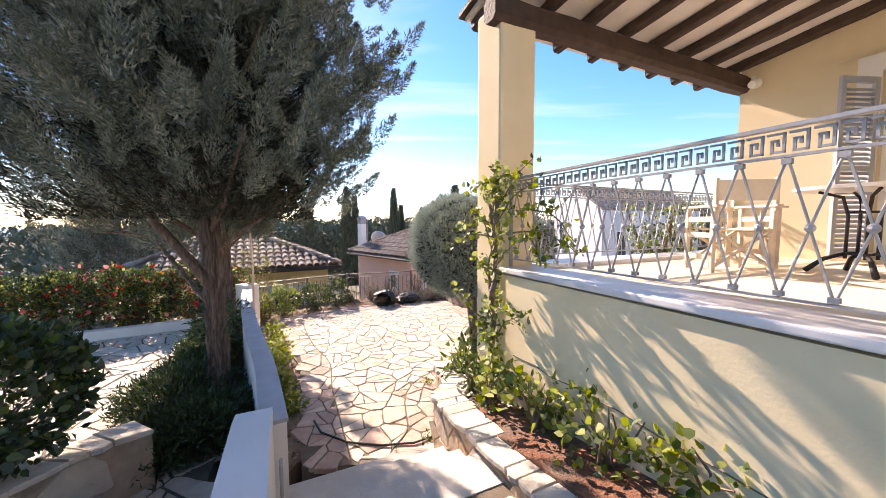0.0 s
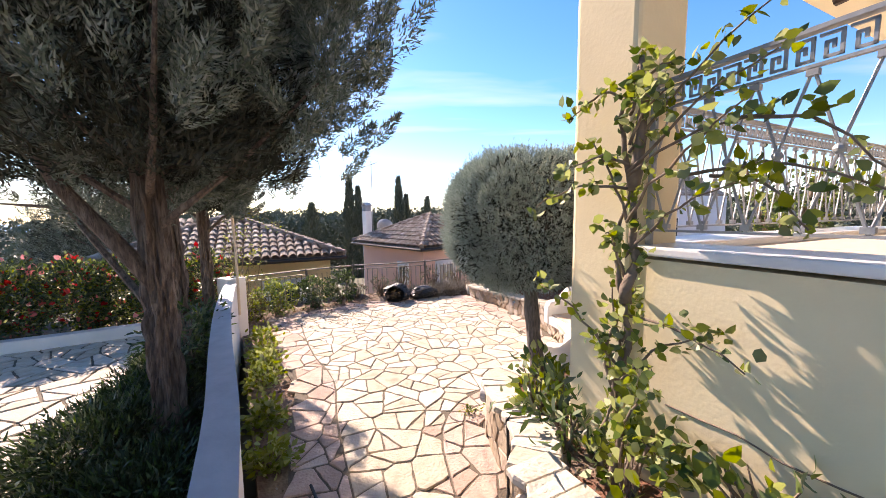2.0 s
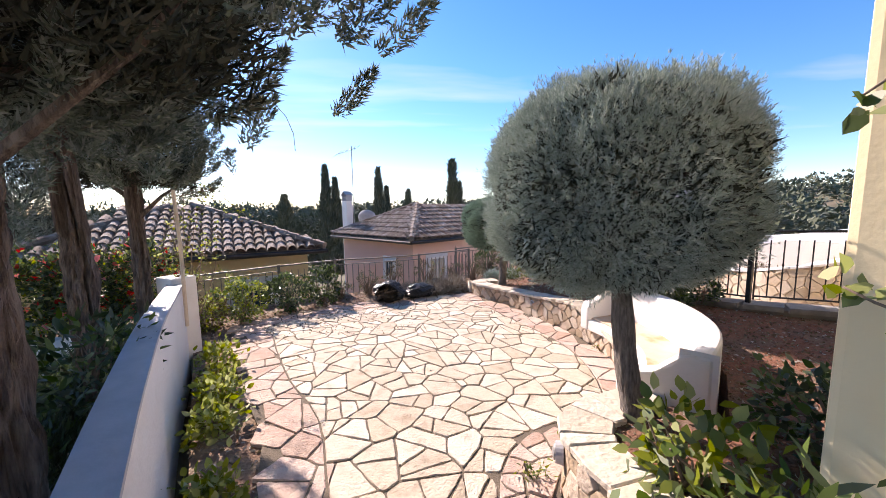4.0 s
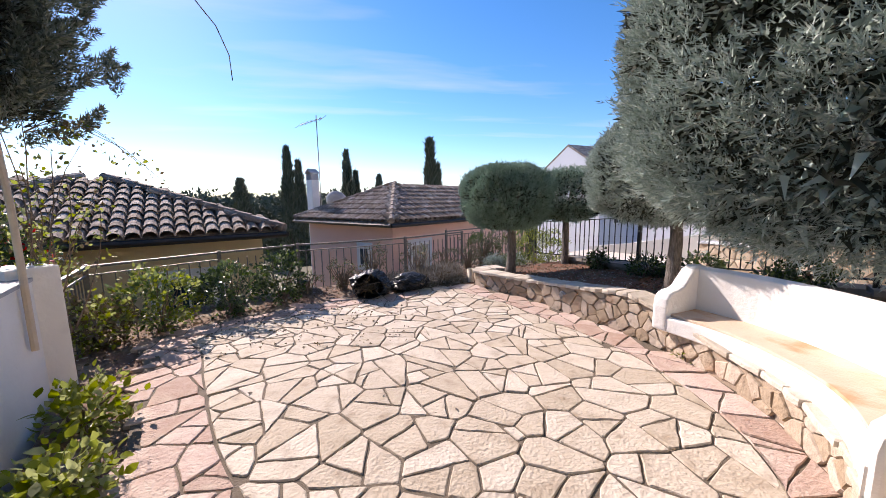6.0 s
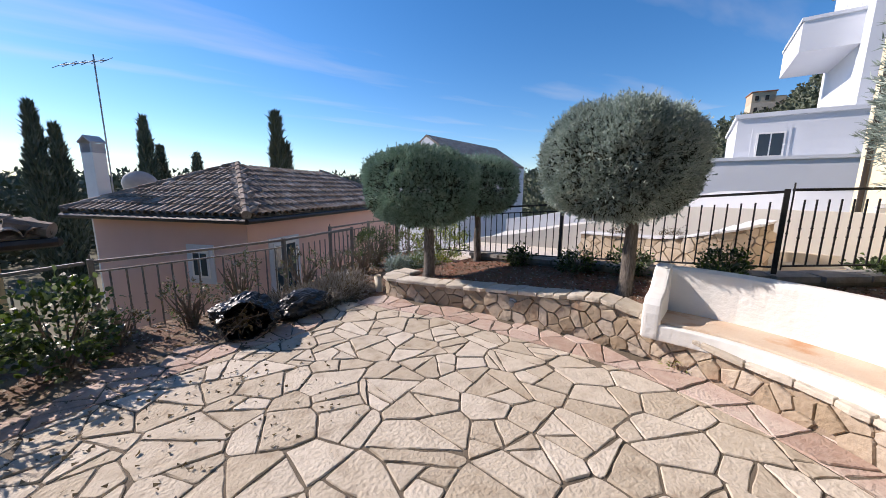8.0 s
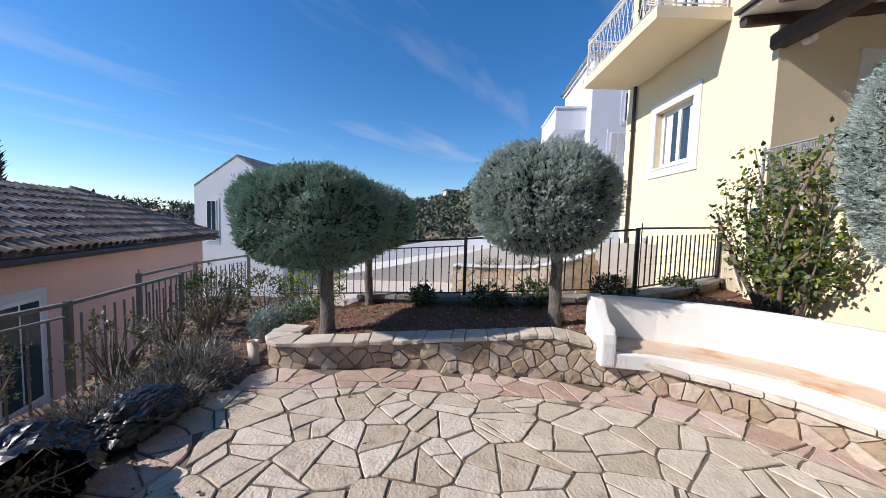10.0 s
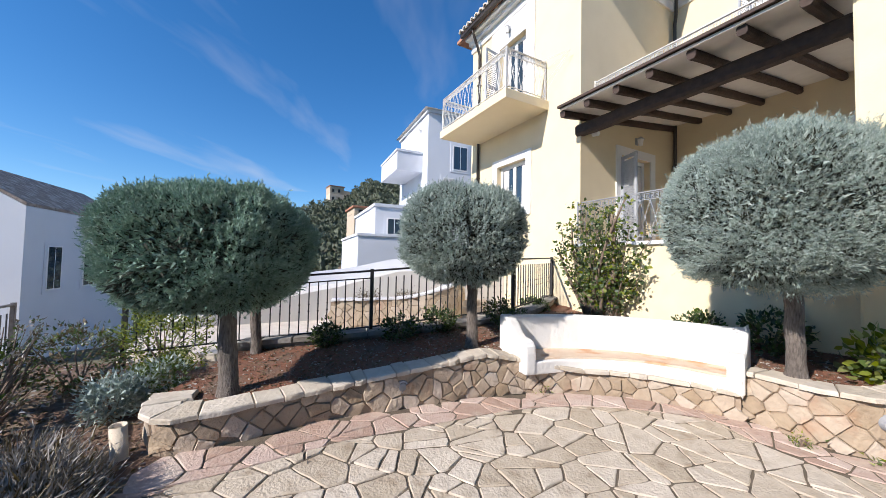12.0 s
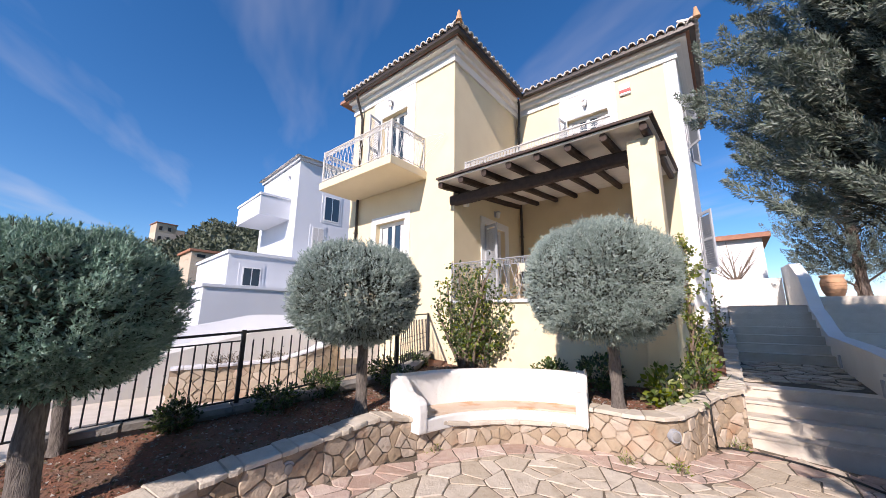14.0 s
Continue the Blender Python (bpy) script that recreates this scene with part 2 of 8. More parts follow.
def raw(name, verts, faces, mat, parent=None, matrix=None, smooth=False):
    me = bpy.data.meshes.new(name)
    me.from_pydata(verts, [], faces)
    me.materials.append(mat)
    if smooth:
        for p in me.polygons:
            p.use_smooth = True
    ob = new(name, me)
    if parent is not None:
        ob.parent = parent
    if matrix is not None:
        ob.matrix_basis = matrix
    return ob


def empty(name, matrix, label, category, group="", kind=""):
    ob = new(name)
    ob.matrix_basis = matrix
    return tagged(ob, label, category, group, kind)


def box(bm, x0, x1, y0, y1, z0, z1, m=None):
    vs = [bm.verts.new(Vector(c) if m is None else m @ Vector(c)) for c in
          ((x0, y0, z0), (x1, y0, z0), (x1, y1, z0), (x0, y1, z0), (x0, y0, z1), (x1, y0, z1), (x1, y1, z1), (x0, y1, z1))]
    for f in ((0, 3, 2, 1), (4, 5, 6, 7), (0, 1, 5, 4), (1, 2, 6, 5), (2, 3, 7, 6), (3, 0, 4, 7)):
        bm.faces.new([vs[i] for i in f])
    return bm


def slab(x0, x1, y0, y1, z0, z1, bevel=0.0):
    bm = box(bmesh.new(), x0, x1, y0, y1, z0, z1)
    if bevel:
        bmesh.ops.bevel(bm, geom=bm.edges[:], offset=bevel, segments=2, affect="EDGES", profile=0.6)
    return bm


def prism(bm, pts, z0, z1):
    """A column over a polygon; z0 and z1 may be one number or one for each corner."""
    n = len(pts)
    z0 = z0 if isinstance(z0, (list, tuple)) else [z0] * n
    z1 = z1 if isinstance(z1, (list, tuple)) else [z1] * n
    lo = [bm.verts.new((p[0], p[1], z)) for p, z in zip(pts, z0)]
    hi = [bm.verts.new((p[0], p[1], z)) for p, z in zip(pts, z1)]
    bm.faces.new(lo[::-1])
    bm.faces.new(hi)
    for i in range(n):
        j = (i + 1) % n
        bm.faces.new((lo[i], lo[j], hi[j], hi[i]))
    return bm


def strip(bm, left, right, z0, z1):
    """A wall between two lines of plan points, quad by quad."""
    n = len(left)
    z1 = z1 if isinstance(z1, (list, tuple)) else [z1] * n
    z0 = z0 if isinstance(z0, (list, tuple)) else [z0] * n
    rows = [[bm.verts.new((*p, z)) for p, z in zip(side, zz)] for side, zz in ((left, z0), (left, z1), (right, z1), (right, z0))]
    for i in range(n - 1):
        for k in range(4):
            a, b = rows[k], rows[(k + 1) % 4]
            bm.faces.new((a[i], a[i + 1], b[i + 1], b[i]))
    for i in (0, n - 1):
        bm.faces.new([r[i] for r in rows])
    return bm


def offset(line, d):
    """A plan line moved d to its left."""
    out = []
    for i, p in enumerate(line):
        a, b = Vector(line[max(i - 1, 0)]), Vector(line[min(i + 1, len(line) - 1)])
        t = (b - a).normalized()
        out.append((p[0] - t.y * d, p[1] + t.x * d))
    return out


def smooth_line(pts, step=0.15):
    """A rounded line through plan points, in even steps."""
    out = []
    n = len(pts)
    for i in range(n - 1):
        p0, p1, p2, p3 = (Vector(pts[max(0, min(n - 1, k))]) for k in (i - 1, i, i + 1, i + 2))
        m = max(2, int((p2 - p1).length / step))
        for k in range(m):
            t = k / m
            q = 0.5 * (2 * p1 + (p2 - p0) * t + (2 * p0 - 5 * p1 + 4 * p2 - p3) * t * t + (3 * p1 - p0 - 3 * p2 + p3) * t ** 3)
            out.append(tuple(q))
    out.append(tuple(pts[-1]))
    return out


def tube(bm, pts, radii, sides=6):
    """A round bar along points; radii one number or one for each."""
    pts = [Vector(p) for p in pts]
    radii = radii if isinstance(radii, (list, tuple)) else [radii] * len(pts)
    rings = []
    up = Vector((0.13, 0.21, 1)).normalized()
    for i, p in enumerate(pts):
        t = (pts[min(i + 1, len(pts) - 1)] - pts[max(i - 1, 0)]).normalized()
        a = t.cross(up if abs(t.dot(up)) < 0.95 else Vector((1, 0, 0))).normalized()
        b = t.cross(a)
        rings.append([bm.verts.new(p + radii[i] * (math.cos(k * 2 * math.pi / sides) * a + math.sin(k * 2 * math.pi / sides) * b)) for k in range(sides)])
    for r, s in zip(rings, rings[1:]):
        for k in range(sides):
            bm.faces.new((r[k], r[(k + 1) % sides], s[(k + 1) % sides], s[k]))
    bm.faces.new(rings[0][::-1])
    bm.faces.new(rings[-1])
    return bm


rnd = random.Random(7)
HOUSE = Matrix.Translation((4.52, 5.39, 0)) @ Matrix.Rotation(radians(25), 4, "Z") @ Matrix.Translation((-4.4, 0, 0))


def house_point(a, b, z=0.0):
    return HOUSE @ Vector((a, b, z))


# ---------- ground and terrace ----------
U = Vector((0.4226, -0.9063))          # the way up the stairs, along the house
ACROSS = Vector((0.9063, 0.4226))

TERRACE_EDGE = [(-1.45, 3.3), (-1.85, 4.2), (-2.15, 4.9), (-2.45, 5.75), (-2.98, 6.5), (-3.6, 7.6), (-3.85, 8.1), (-4.35, 8.75),
                (-3.85, 9.4), (-3.1, 9.85), (-2.1, 10.3), (-1.4, 10.45), (-0.6, 10.85), (0.1, 10.8)]
PLANTER_FACE = [(0.16, 10.75), (0.36, 10.35), (0.78, 9.62), (1.1, 8.75), (1.36, 8.06), (1.5, 7.4), (1.48, 6.7), (1.34, 6.1), (1.12, 5.65), (0.85, 5.35)]
EAST_FACE = [(0.82, 5.33), (0.45, 5.32), (0.15, 5.22), (-0.05, 4.95), (-0.08, 4.6), (0.02, 4.05), (0.0, 3.75), (-0.13, 3.42)]

bm = bmesh.new()
verts = []
N = 72
rings = [0.0, 5, 9, 14, 22, 35, 60, 110, 220, 500, 1200, 2600]
grid = []
for r in rings:
    row = []
    for k in range(N):
        ang = 2 * math.pi * k / N
        x, y = r * math.cos(ang) - 1, r * math.sin(ang) + 7
        drop = -0.45 if r < 9 else -2.6 if r < 30 else -6.0 if r < 120 else -14 if r < 300 else -30
        if r >= 9 and (x > 4 and y < 8 or y < 0):
            drop = max(drop, -0.5)
        row.append(bm.verts.new((x, y, drop)))
    grid.append(row)
for i in range(len(rings) - 1):
    for k in range(N):
        bm.faces.new((grid[i][k], grid[i][(k + 1) % N], grid[i + 1][(k + 1) % N], grid[i + 1][k]))
tagged(put("ground", bm, GROUND), "dry scrub ground falling away round the garden", "ground", kind="structure")

terrace_outline = TERRACE_EDGE + PLANTER_FACE + EAST_FACE
bm = bmesh.new()
prism(bm, terrace_outline, -0.4, -0.009)
terrace = tagged(put("pavement", bm, MORTAR), "terrace of crazy-paved cream limestone with dark joints", "terrace", kind="structure")

# planting beds round the terrace
WEST_BED = [(-1.6, 3.2), (-1.75, 3.6), (-4.3, 7.75), (-5.5, 9.7), (-3.25, 11.1), (-1.2, 11.85), (1.1, 13.8), (2.6, 14.2), (2.9, 10.9), (0.6, 10.7)]
bm = bmesh.new()
prism(bm, WEST_BED, -0.5, -0.03)
tagged(put("soil_bed", bm, EARTH), "dry reddish earth bed along the railing", "soil", kind="structure")

# drive on the other side of the low wall
DRIVE = [(-1.9, 2.2), (-2.4, 3.4), (-4.6, 7.3), (-5.4, 8.6), (-8.5, 6.85), (-14, 3.6), (-12, -6), (-1.0, -6)]
bm = bmesh.new()
prism(bm, DRIVE, -0.5, -0.014)
drive = tagged(put("road", bm, MORTAR), "crazy-paved drive dappled with tree shade", "drive", kind="structure")

# ---------- stairs ----------
def stair_point(s, w, z=0.0):
    """s metres up the stairs from the first riser, w from their left side (seen from the terrace) to the right."""
    p = Vector((-0.13, 3.42)) + U * s - ACROSS * w
    return Vector((p.x, p.y, z))


RISER, TREAD, WIDE = 0.16, 0.31, 1.47
LANDING_S, LANDING_END = 4 * TREAD, 3.5
LANDING_Z0, LANDING_Z1 = 4 * RISER, 0.80
stairs = empty("stairs", Matrix(), "pale stone garden stairs with a sloping paved landing", "stairs", kind="structure")


def stair_block(name, s0, s1, z0, z1, ztop1=None, mat=STEP, lip=0.02):
    bm = bmesh.new()
    ztop1 = z1 if ztop1 is None else ztop1
    lo = [stair_point(s0 - lip, 0), stair_point(s0 - lip, WIDE), stair_point(s1, WIDE), stair_point(s1, 0)]
    prism(bm, lo, z0, [z1, z1, ztop1, ztop1])
    return part(name, bm, mat, stairs)


for i in range(4):
    stair_block("step", i * TREAD, (i + 1) * TREAD if i < 3 else LANDING_S, -0.2, (i + 1) * RISER - 0.04, lip=0)
    stair_block("tread", i * TREAD, (i + 1) * TREAD + 0.02, (i + 1) * RISER - 0.04, (i + 1) * RISER)
stair_block("landing", LANDING_S, LANDING_END, -0.2, LANDING_Z0 - 0.01, LANDING_Z1 - 0.01, mat=MORTAR, lip=0)
UP_N = 7
UP_R = (2.0 - LANDING_Z1) / UP_N
for i in range(UP_N):
    s0 = LANDING_END + i * 0.33
    z = LANDING_Z1 + (i + 1) * UP_R
    stair_block("step", s0, s0 + 0.33 if i < UP_N - 1 else s0 + 3.0, -0.2, z - 0.04, lip=0)
    stair_block("tread", s0, s0 + 0.35 if i < UP_N - 1 else s0 + 3.0, z - 0.04, z)

# stair wall with swept top, and the low parapet that carries on from it
def stair_wall():
    prof = [(0.36, 1.08), (0.42, 1.11), (0.6, 1.15), (1.2, 1.20), (2.4, 1.27), (3.8, 1.34), (4.3, 1.5), (4.7, 1.72), (5.2, 1.9), (5.6, 2.3), (6.0, 2.7), (7.2, 3.2), (9.0, 3.3)]
    bm = bmesh.new()
    left = [stair_point(s, WIDE - 0.01)[:2] for s, z in prof]
    right = [stair_point(s, WIDE + 0.22)[:2] for s, z in prof]
    strip(bm, left, right, -0.4, [z for s, z in prof])
    bmesh.ops.bevel(bm, geom=[e for e in bm.edges if e.calc_length() > 0.05 and len(e.link_faces) == 2 and e.calc_face_angle(0) > 0.6 and min(v.co.z for v in e.verts) > 0.5], offset=0.025, segments=2, affect="EDGES")
    return bm


wall_stairs = tagged(put("wall_stairs", stair_wall(), WHITEWASH), "whitewashed stair wall with a swept top", "wall", kind="structure")
PARAPET = smooth_line([(-1.27, 2.43), (-1.60, 3.01), (-1.95, 3.60), (-2.68, 4.72), (-3.5, 6.05), (-4.43, 7.72)], 0.3)
bm = bmesh.new()
strip(bm, offset(PARAPET, 0.085), offset(PARAPET, -0.085), -0.4, 0.97)
tagged(put("wall_parapet", bm, WHITEWASH), "low whitewashed wall between terrace and drive", "wall", kind="structure")
bm = bmesh.new()
strip(bm, offset(PARAPET, 0.095), offset(PARAPET, -0.095), 0.97, 1.0)
tagged(put("wall_cap", bm, GREY_CAP), "weathered grey marble cap on the low wall", "wall cap", kind="structure")

# ---------- stone planter wall ----------
PLANTER_BACK = [(2.35, 11.35), (2.55, 10.6), (2.7, 9.55), (3.05, 8.3), (3.45, 7.15), (4.6, 6.1), (5.4, 5.45)]
bm = bmesh.new()
SOIL_RIM = [(0.3, 10.75, 0.2), (0.5, 10.4, 0.22), (0.95, 9.65, 0.28), (1.25, 8.8, 0.34), (1.5, 8.1, 0.4), (1.62, 7.8, 0.42), (1.95, 7.65, 0.44), (2.06, 7.0, 0.46), (1.98, 6.25, 0.47), (1.7, 5.62, 0.46),
            (1.15, 5.0, 0.45), (0.9, 5.2, 0.45), (0.45, 5.15, 0.45), (0.3, 5.05, 0.45), (0.15, 4.9, 0.46), (0.12, 4.6, 0.48), (0.2, 4.1, 0.53), (0.2, 3.7, 0.58), (0.06, 3.35, 0.62), (1.0, 1.4, 0.95), (2.2, -1.0, 1.2),
            (2.6, -0.6, 1.2), (1.5, 2.6, 0.9), (1.0, 3.6, 0.62), (5.5, 4.5, 0.66), (5.5, 5.6, 0.66), (3.5, 7.3, 0.58), (2.8, 9.6, 0.42), (2.5, 11.3, 0.3), (0.9, 11.3, 0.2)]
prism(bm, [p[:2] for p in SOIL_RIM], -0.2, [p[2] for p in SOIL_RIM])
bmesh.ops.triangulate(bm, faces=bm.faces[:])
tagged(put("planter_soil", bm, SOIL), "red-brown soil in the raised stone planter", "soil", kind="structure")

# ---------- house ----------
house = empty("house", HOUSE, "two-storey cream rendered villa with white bands and a hipped tile roof", "house")


def wall_with_holes(name, axis, at, thick, u0, u1, z0, z1, holes, mat, parent):
    """A wall in the house's plan: axis 'b' runs along a at b = at, axis 'a' runs along b at a = at; holes (u0, u1, z0, z1)."""
    bm = bmesh.new()
    us = sorted({u0, u1, *[h[0] for h in holes], *[h[1] for h in holes]})
    for p, q in zip(us, us[1:]):
        spans, z = [], z0
        for h in sorted((h for h in holes if h[0] <= p and h[1] >= q), key=lambda h: h[2]):
            spans.append((z, h[2]))
            z = h[3]
        spans.append((z, z1))
        for lo, hi in spans:
            if hi - lo > 1e-4:
                box(bm, p, q, at - thick, at, lo, hi) if axis == "b" else box(bm, at, at + thick, p, q, lo, hi)
    bmesh.ops.remove_doubles(bm, verts=bm.verts, dist=1e-5)
    return part(name, bm, mat, parent)


EAVE = 8.5
# wing: front b = 0, a 4.4 to 8.75
WIN_GF = (6.12, 7.35, 3.05, 4.35)
DOOR_UP = (6.15, 7.3, 5.6, 7.85)
wall_with_holes("wall", "b", 0.0, 0.3, 4.4, 8.75, -0.5, EAVE, [WIN_GF, DOOR_UP], CREAM_FRONT, house)
SIDE_DOOR = (-2.55, -1.4, 2.0, 4.2)
wall_with_holes("wall", "a", 4.4, 0.3, -9.0, -0.3, -0.5, EAVE, [SIDE_DOOR], CREAM_FRONT, house)
wall_with_holes("wall", "a", 8.45, 0.3, -9.0, -0.3, -0.5, EAVE, [], CREAM_FRONT, house)
# recessed front b = -3.6
RB = -3.6
UP_WIN = (1.45, 2.65, 6.3, 7.75)
TERRACE_DOOR = (1.5, 2.9, 2.0, 4.15)
wall_with_holes("wall", "b", RB, 0.3, -0.3, 4.4, -0.5, EAVE, [UP_WIN, TERRACE_DOOR], CREAM_FRONT, house)
wall_with_holes("wall", "a", -0.3, 0.3, -9.0, RB - 0.3, -0.5, EAVE, [(-5.4, -4.4, 2.9, 4.4), (-5.4, -4.4, 6.2, 7.6)], WHITE, house)
wall_with_holes("wall", "b", -8.7, 0.3, -0.0, 4.4, -0.5, EAVE, [], WHITE, house)
# floors inside, to stop light
bm = bmesh.new()
box(bm, 4.7, 8.45, -8.7, -0.3, 5.2, 5.4)
box(bm, 0.0, 4.4, -8.7, RB - 0.3, 5.2, 5.4)
box(bm, 4.7, 8.45, -8.7, -0.3, 8.3, 8.45)
box(bm, 0.0, 4.4, -8.7, RB - 0.3, 8.3, 8.45)
part("floor_slab", bm, DARK_IN, house)

# cornice: stepped white mouldings under the eaves
EAVE_LINE = [(8.78, 0), (4.4, 0.0), (4.4, RB), (-0.3, RB), (-0.3, -8.9)]


def mitre(line, d):
    out = []
    for i, p in enumerate(line):
        dirs = []
        if i > 0:
            dirs.append((Vector(p) - Vector(line[i - 1])).normalized())
        if i < len(line) - 1:
            dirs.append((Vector(line[i + 1]) - Vector(p)).normalized())
        ns = [Vector((t.y, -t.x)) for t in dirs]
        n = ns[0] if len(ns) == 1 else (ns[0] + ns[1]) / (1 + ns[0].dot(ns[1]))
        out.append(tuple(Vector(p) + n * d))
    return out


for out, z0, z1 in ((0.05, EAVE, EAVE + 0.22), (0.16, EAVE + 0.22, EAVE + 0.34), (0.30, EAVE + 0.34, EAVE + 0.44)):
    bm = bmesh.new()
    strip(bm, mitre(EAVE_LINE, 0.0), mitre(EAVE_LINE, out), z0, z1)
    part("cornice", bm, WHITE, house)
bm = bmesh.new()
strip(bm, mitre(EAVE_LINE, 0.38), mitre(EAVE_LINE, 0.50), EAVE + 0.40, EAVE + 0.52)
part("gutter", bm, GUTTER, house, "dark bronze gutter")
# roof planes over the wing and the main block
def roof_sheet(corners, mat):
    bm = bmesh.new()
    vs = [bm.verts.new(c) for c in corners]
    ws = [bm.verts.new((c[0], c[1], c[2] - 0.1)) for c in corners]
    bm.faces.new(vs)
    bm.faces.new(ws[::-1])
    for i in range(len(vs)):
        j = (i + 1) % len(vs)
        bm.faces.new((vs[i], ws[i], ws[j], vs[j]))
    return bm


EZ, OV = EAVE + 0.52, 0.40
RZ = EZ + 1.05
part("roof", roof_sheet([(4.4 - OV, OV, EZ), (8.75 + OV, OV, EZ), (6.58, -2.2, RZ)], TILE_RED), TILE_RED, house)
part("roof", roof_sheet([(4.4 - OV, OV, EZ), (6.58, -2.2, RZ), (6.58, -6.5, RZ), (4.4 - OV, -3.0, EZ)], TILE_RED), TILE_RED, house)
part("roof", roof_sheet([(8.75 + OV, OV, EZ), (8.75 + OV, -9.3, EZ), (6.58, -6.5, RZ), (6.58, -2.2, RZ)], TILE_RED), TILE_RED, house)
part("roof", roof_sheet([(-0.3 - OV, RB + OV, EZ), (4.4 - OV, RB + OV, EZ), (6.58, -6.3, RZ), (1.9, -6.3, RZ)], TILE_RED), TILE_RED, house)
part("roof", roof_sheet([(-0.3 - OV, RB + OV, EZ), (1.9, -6.3, RZ), (-0.3 - OV, -9.2, EZ)], TILE_RED), TILE_RED, house)
part("roof", roof_sheet([(-0.3 - OV, -9.2, EZ), (1.9, -6.3, RZ), (6.58, -6.3, RZ), (9.2, -9.2, EZ)], TILE_RED), TILE_RED, house)

# terrace of the house
FZ = 2.0
bm = box(bmesh.new(), 0.29, 4.4, RB, -0.05, 1.7, FZ - 0.05)
part("terrace_floor", bm, TERRACE_TILE, house)
bm = box(bmesh.new(), 0.0, 0.3, RB, -0.07, 0.0, 1.93)
part("terrace_wall", bm, CREAM, house)
bm = box(bmesh.new(), 0.41, 4.4, -0.05, 0.22, -0.3, 1.93)
part("terrace_wall", bm, CREAM, house)
bm = slab(-0.03, 0.4, RB, -0.075, 1.95, 2.0, 0.012)
part("coping", bm, MARBLE, house, "white marble coping slab")
bm = slab(0.415, 4.4, -0.12, 0.28, 1.93, 2.0, 0.015)
part("coping", bm, MARBLE, house, "white marble coping slab")
# column
bm = slab(-0.02, 0.41, -0.07, 0.37, -0.3, 4.62, 0.03)
part("column", bm, CREAM, house)

# pergola: main beam, rafters, boarded top
def log_beam(p, q, w, h, name, parent, mat=WOOD):
    p, q = Vector(p), Vector(q)
    d = q - p
    n = max(3, int(d.length / 0.25))
    bm = bmesh.new()
    side = d.cross(Vector((0, 0, 1))).normalized()
    up = side.cross(d).normalized()
    rings = []
    for i in range(n + 1):
        c = p + d * i / n + side * rnd.uniform(-0.006, 0.006) + up * rnd.uniform(-0.006, 0.006)
        ww, hh = w / 2 * rnd.uniform(0.94, 1.05), h / 2 * rnd.uniform(0.94, 1.05)
        ring = []
        for sx, sy in ((-1, -0.6), (-0.6, -1), (0.6, -1), (1, -0.6), (1, 0.6), (0.6, 1), (-0.6, 1), (-1, 0.6)):
            ring.append(bm.verts.new(c + side * sx * ww + up * sy * hh))
        rings.append(ring)
    for r, s in zip(rings, rings[1:]):
        for k in range(8):
            bm.faces.new((r[k], r[(k + 1) % 8], s[(k + 1) % 8], s[k]))
    bm.faces.new(rings[0][::-1])
    bm.faces.new(rings[-1])
    return part(name, bm, mat, parent)


pergola = empty("pergola", HOUSE, "dark timber pergola roof with white boarding between rafters", "pergola")
log_beam((-0.12, -0.02, 4.5), (4.48, -0.02, 4.5), 0.2, 0.25, "beam", pergola)
ZF, ZB = 4.70, 5.25
for i in range(8):
    a = 0.1 + i * (4.25 / 7)
    log_beam((a, 0.62, ZF), (a, RB + 0.02, ZB), 0.12, 0.14, "rafter", pergola)
bm = bmesh.new()
prism(bm, [(0.0, 0.68), (4.36, 0.68), (4.36, RB + 0.02), (0.0, RB + 0.02)], [ZF + 0.06, ZF + 0.06, ZB + 0.06, ZB + 0.06], [ZF + 0.10, ZF + 0.10, ZB + 0.10, ZB + 0.10])
part("boarding", bm, CEIL, pergola, "white painted boarding")
bm = bmesh.new()
prism(bm, [(-0.06, 0.74), (4.38, 0.74), (4.38, RB + 0.02), (-0.06, RB + 0.02)], [ZF + 0.104, ZF + 0.104, ZB + 0.104, ZB + 0.104], [ZF + 0.15, ZF + 0.15, ZB + 0.15, ZB + 0.15])
part("roofing_felt", bm, WOOD, pergola)

# balcony of the wing
BZ = 5.32
part("balcony_slab", slab(5.35, 8.5, 0.0, 1.32, BZ, BZ + 0.22, 0.01), CREAM_FRONT, house)


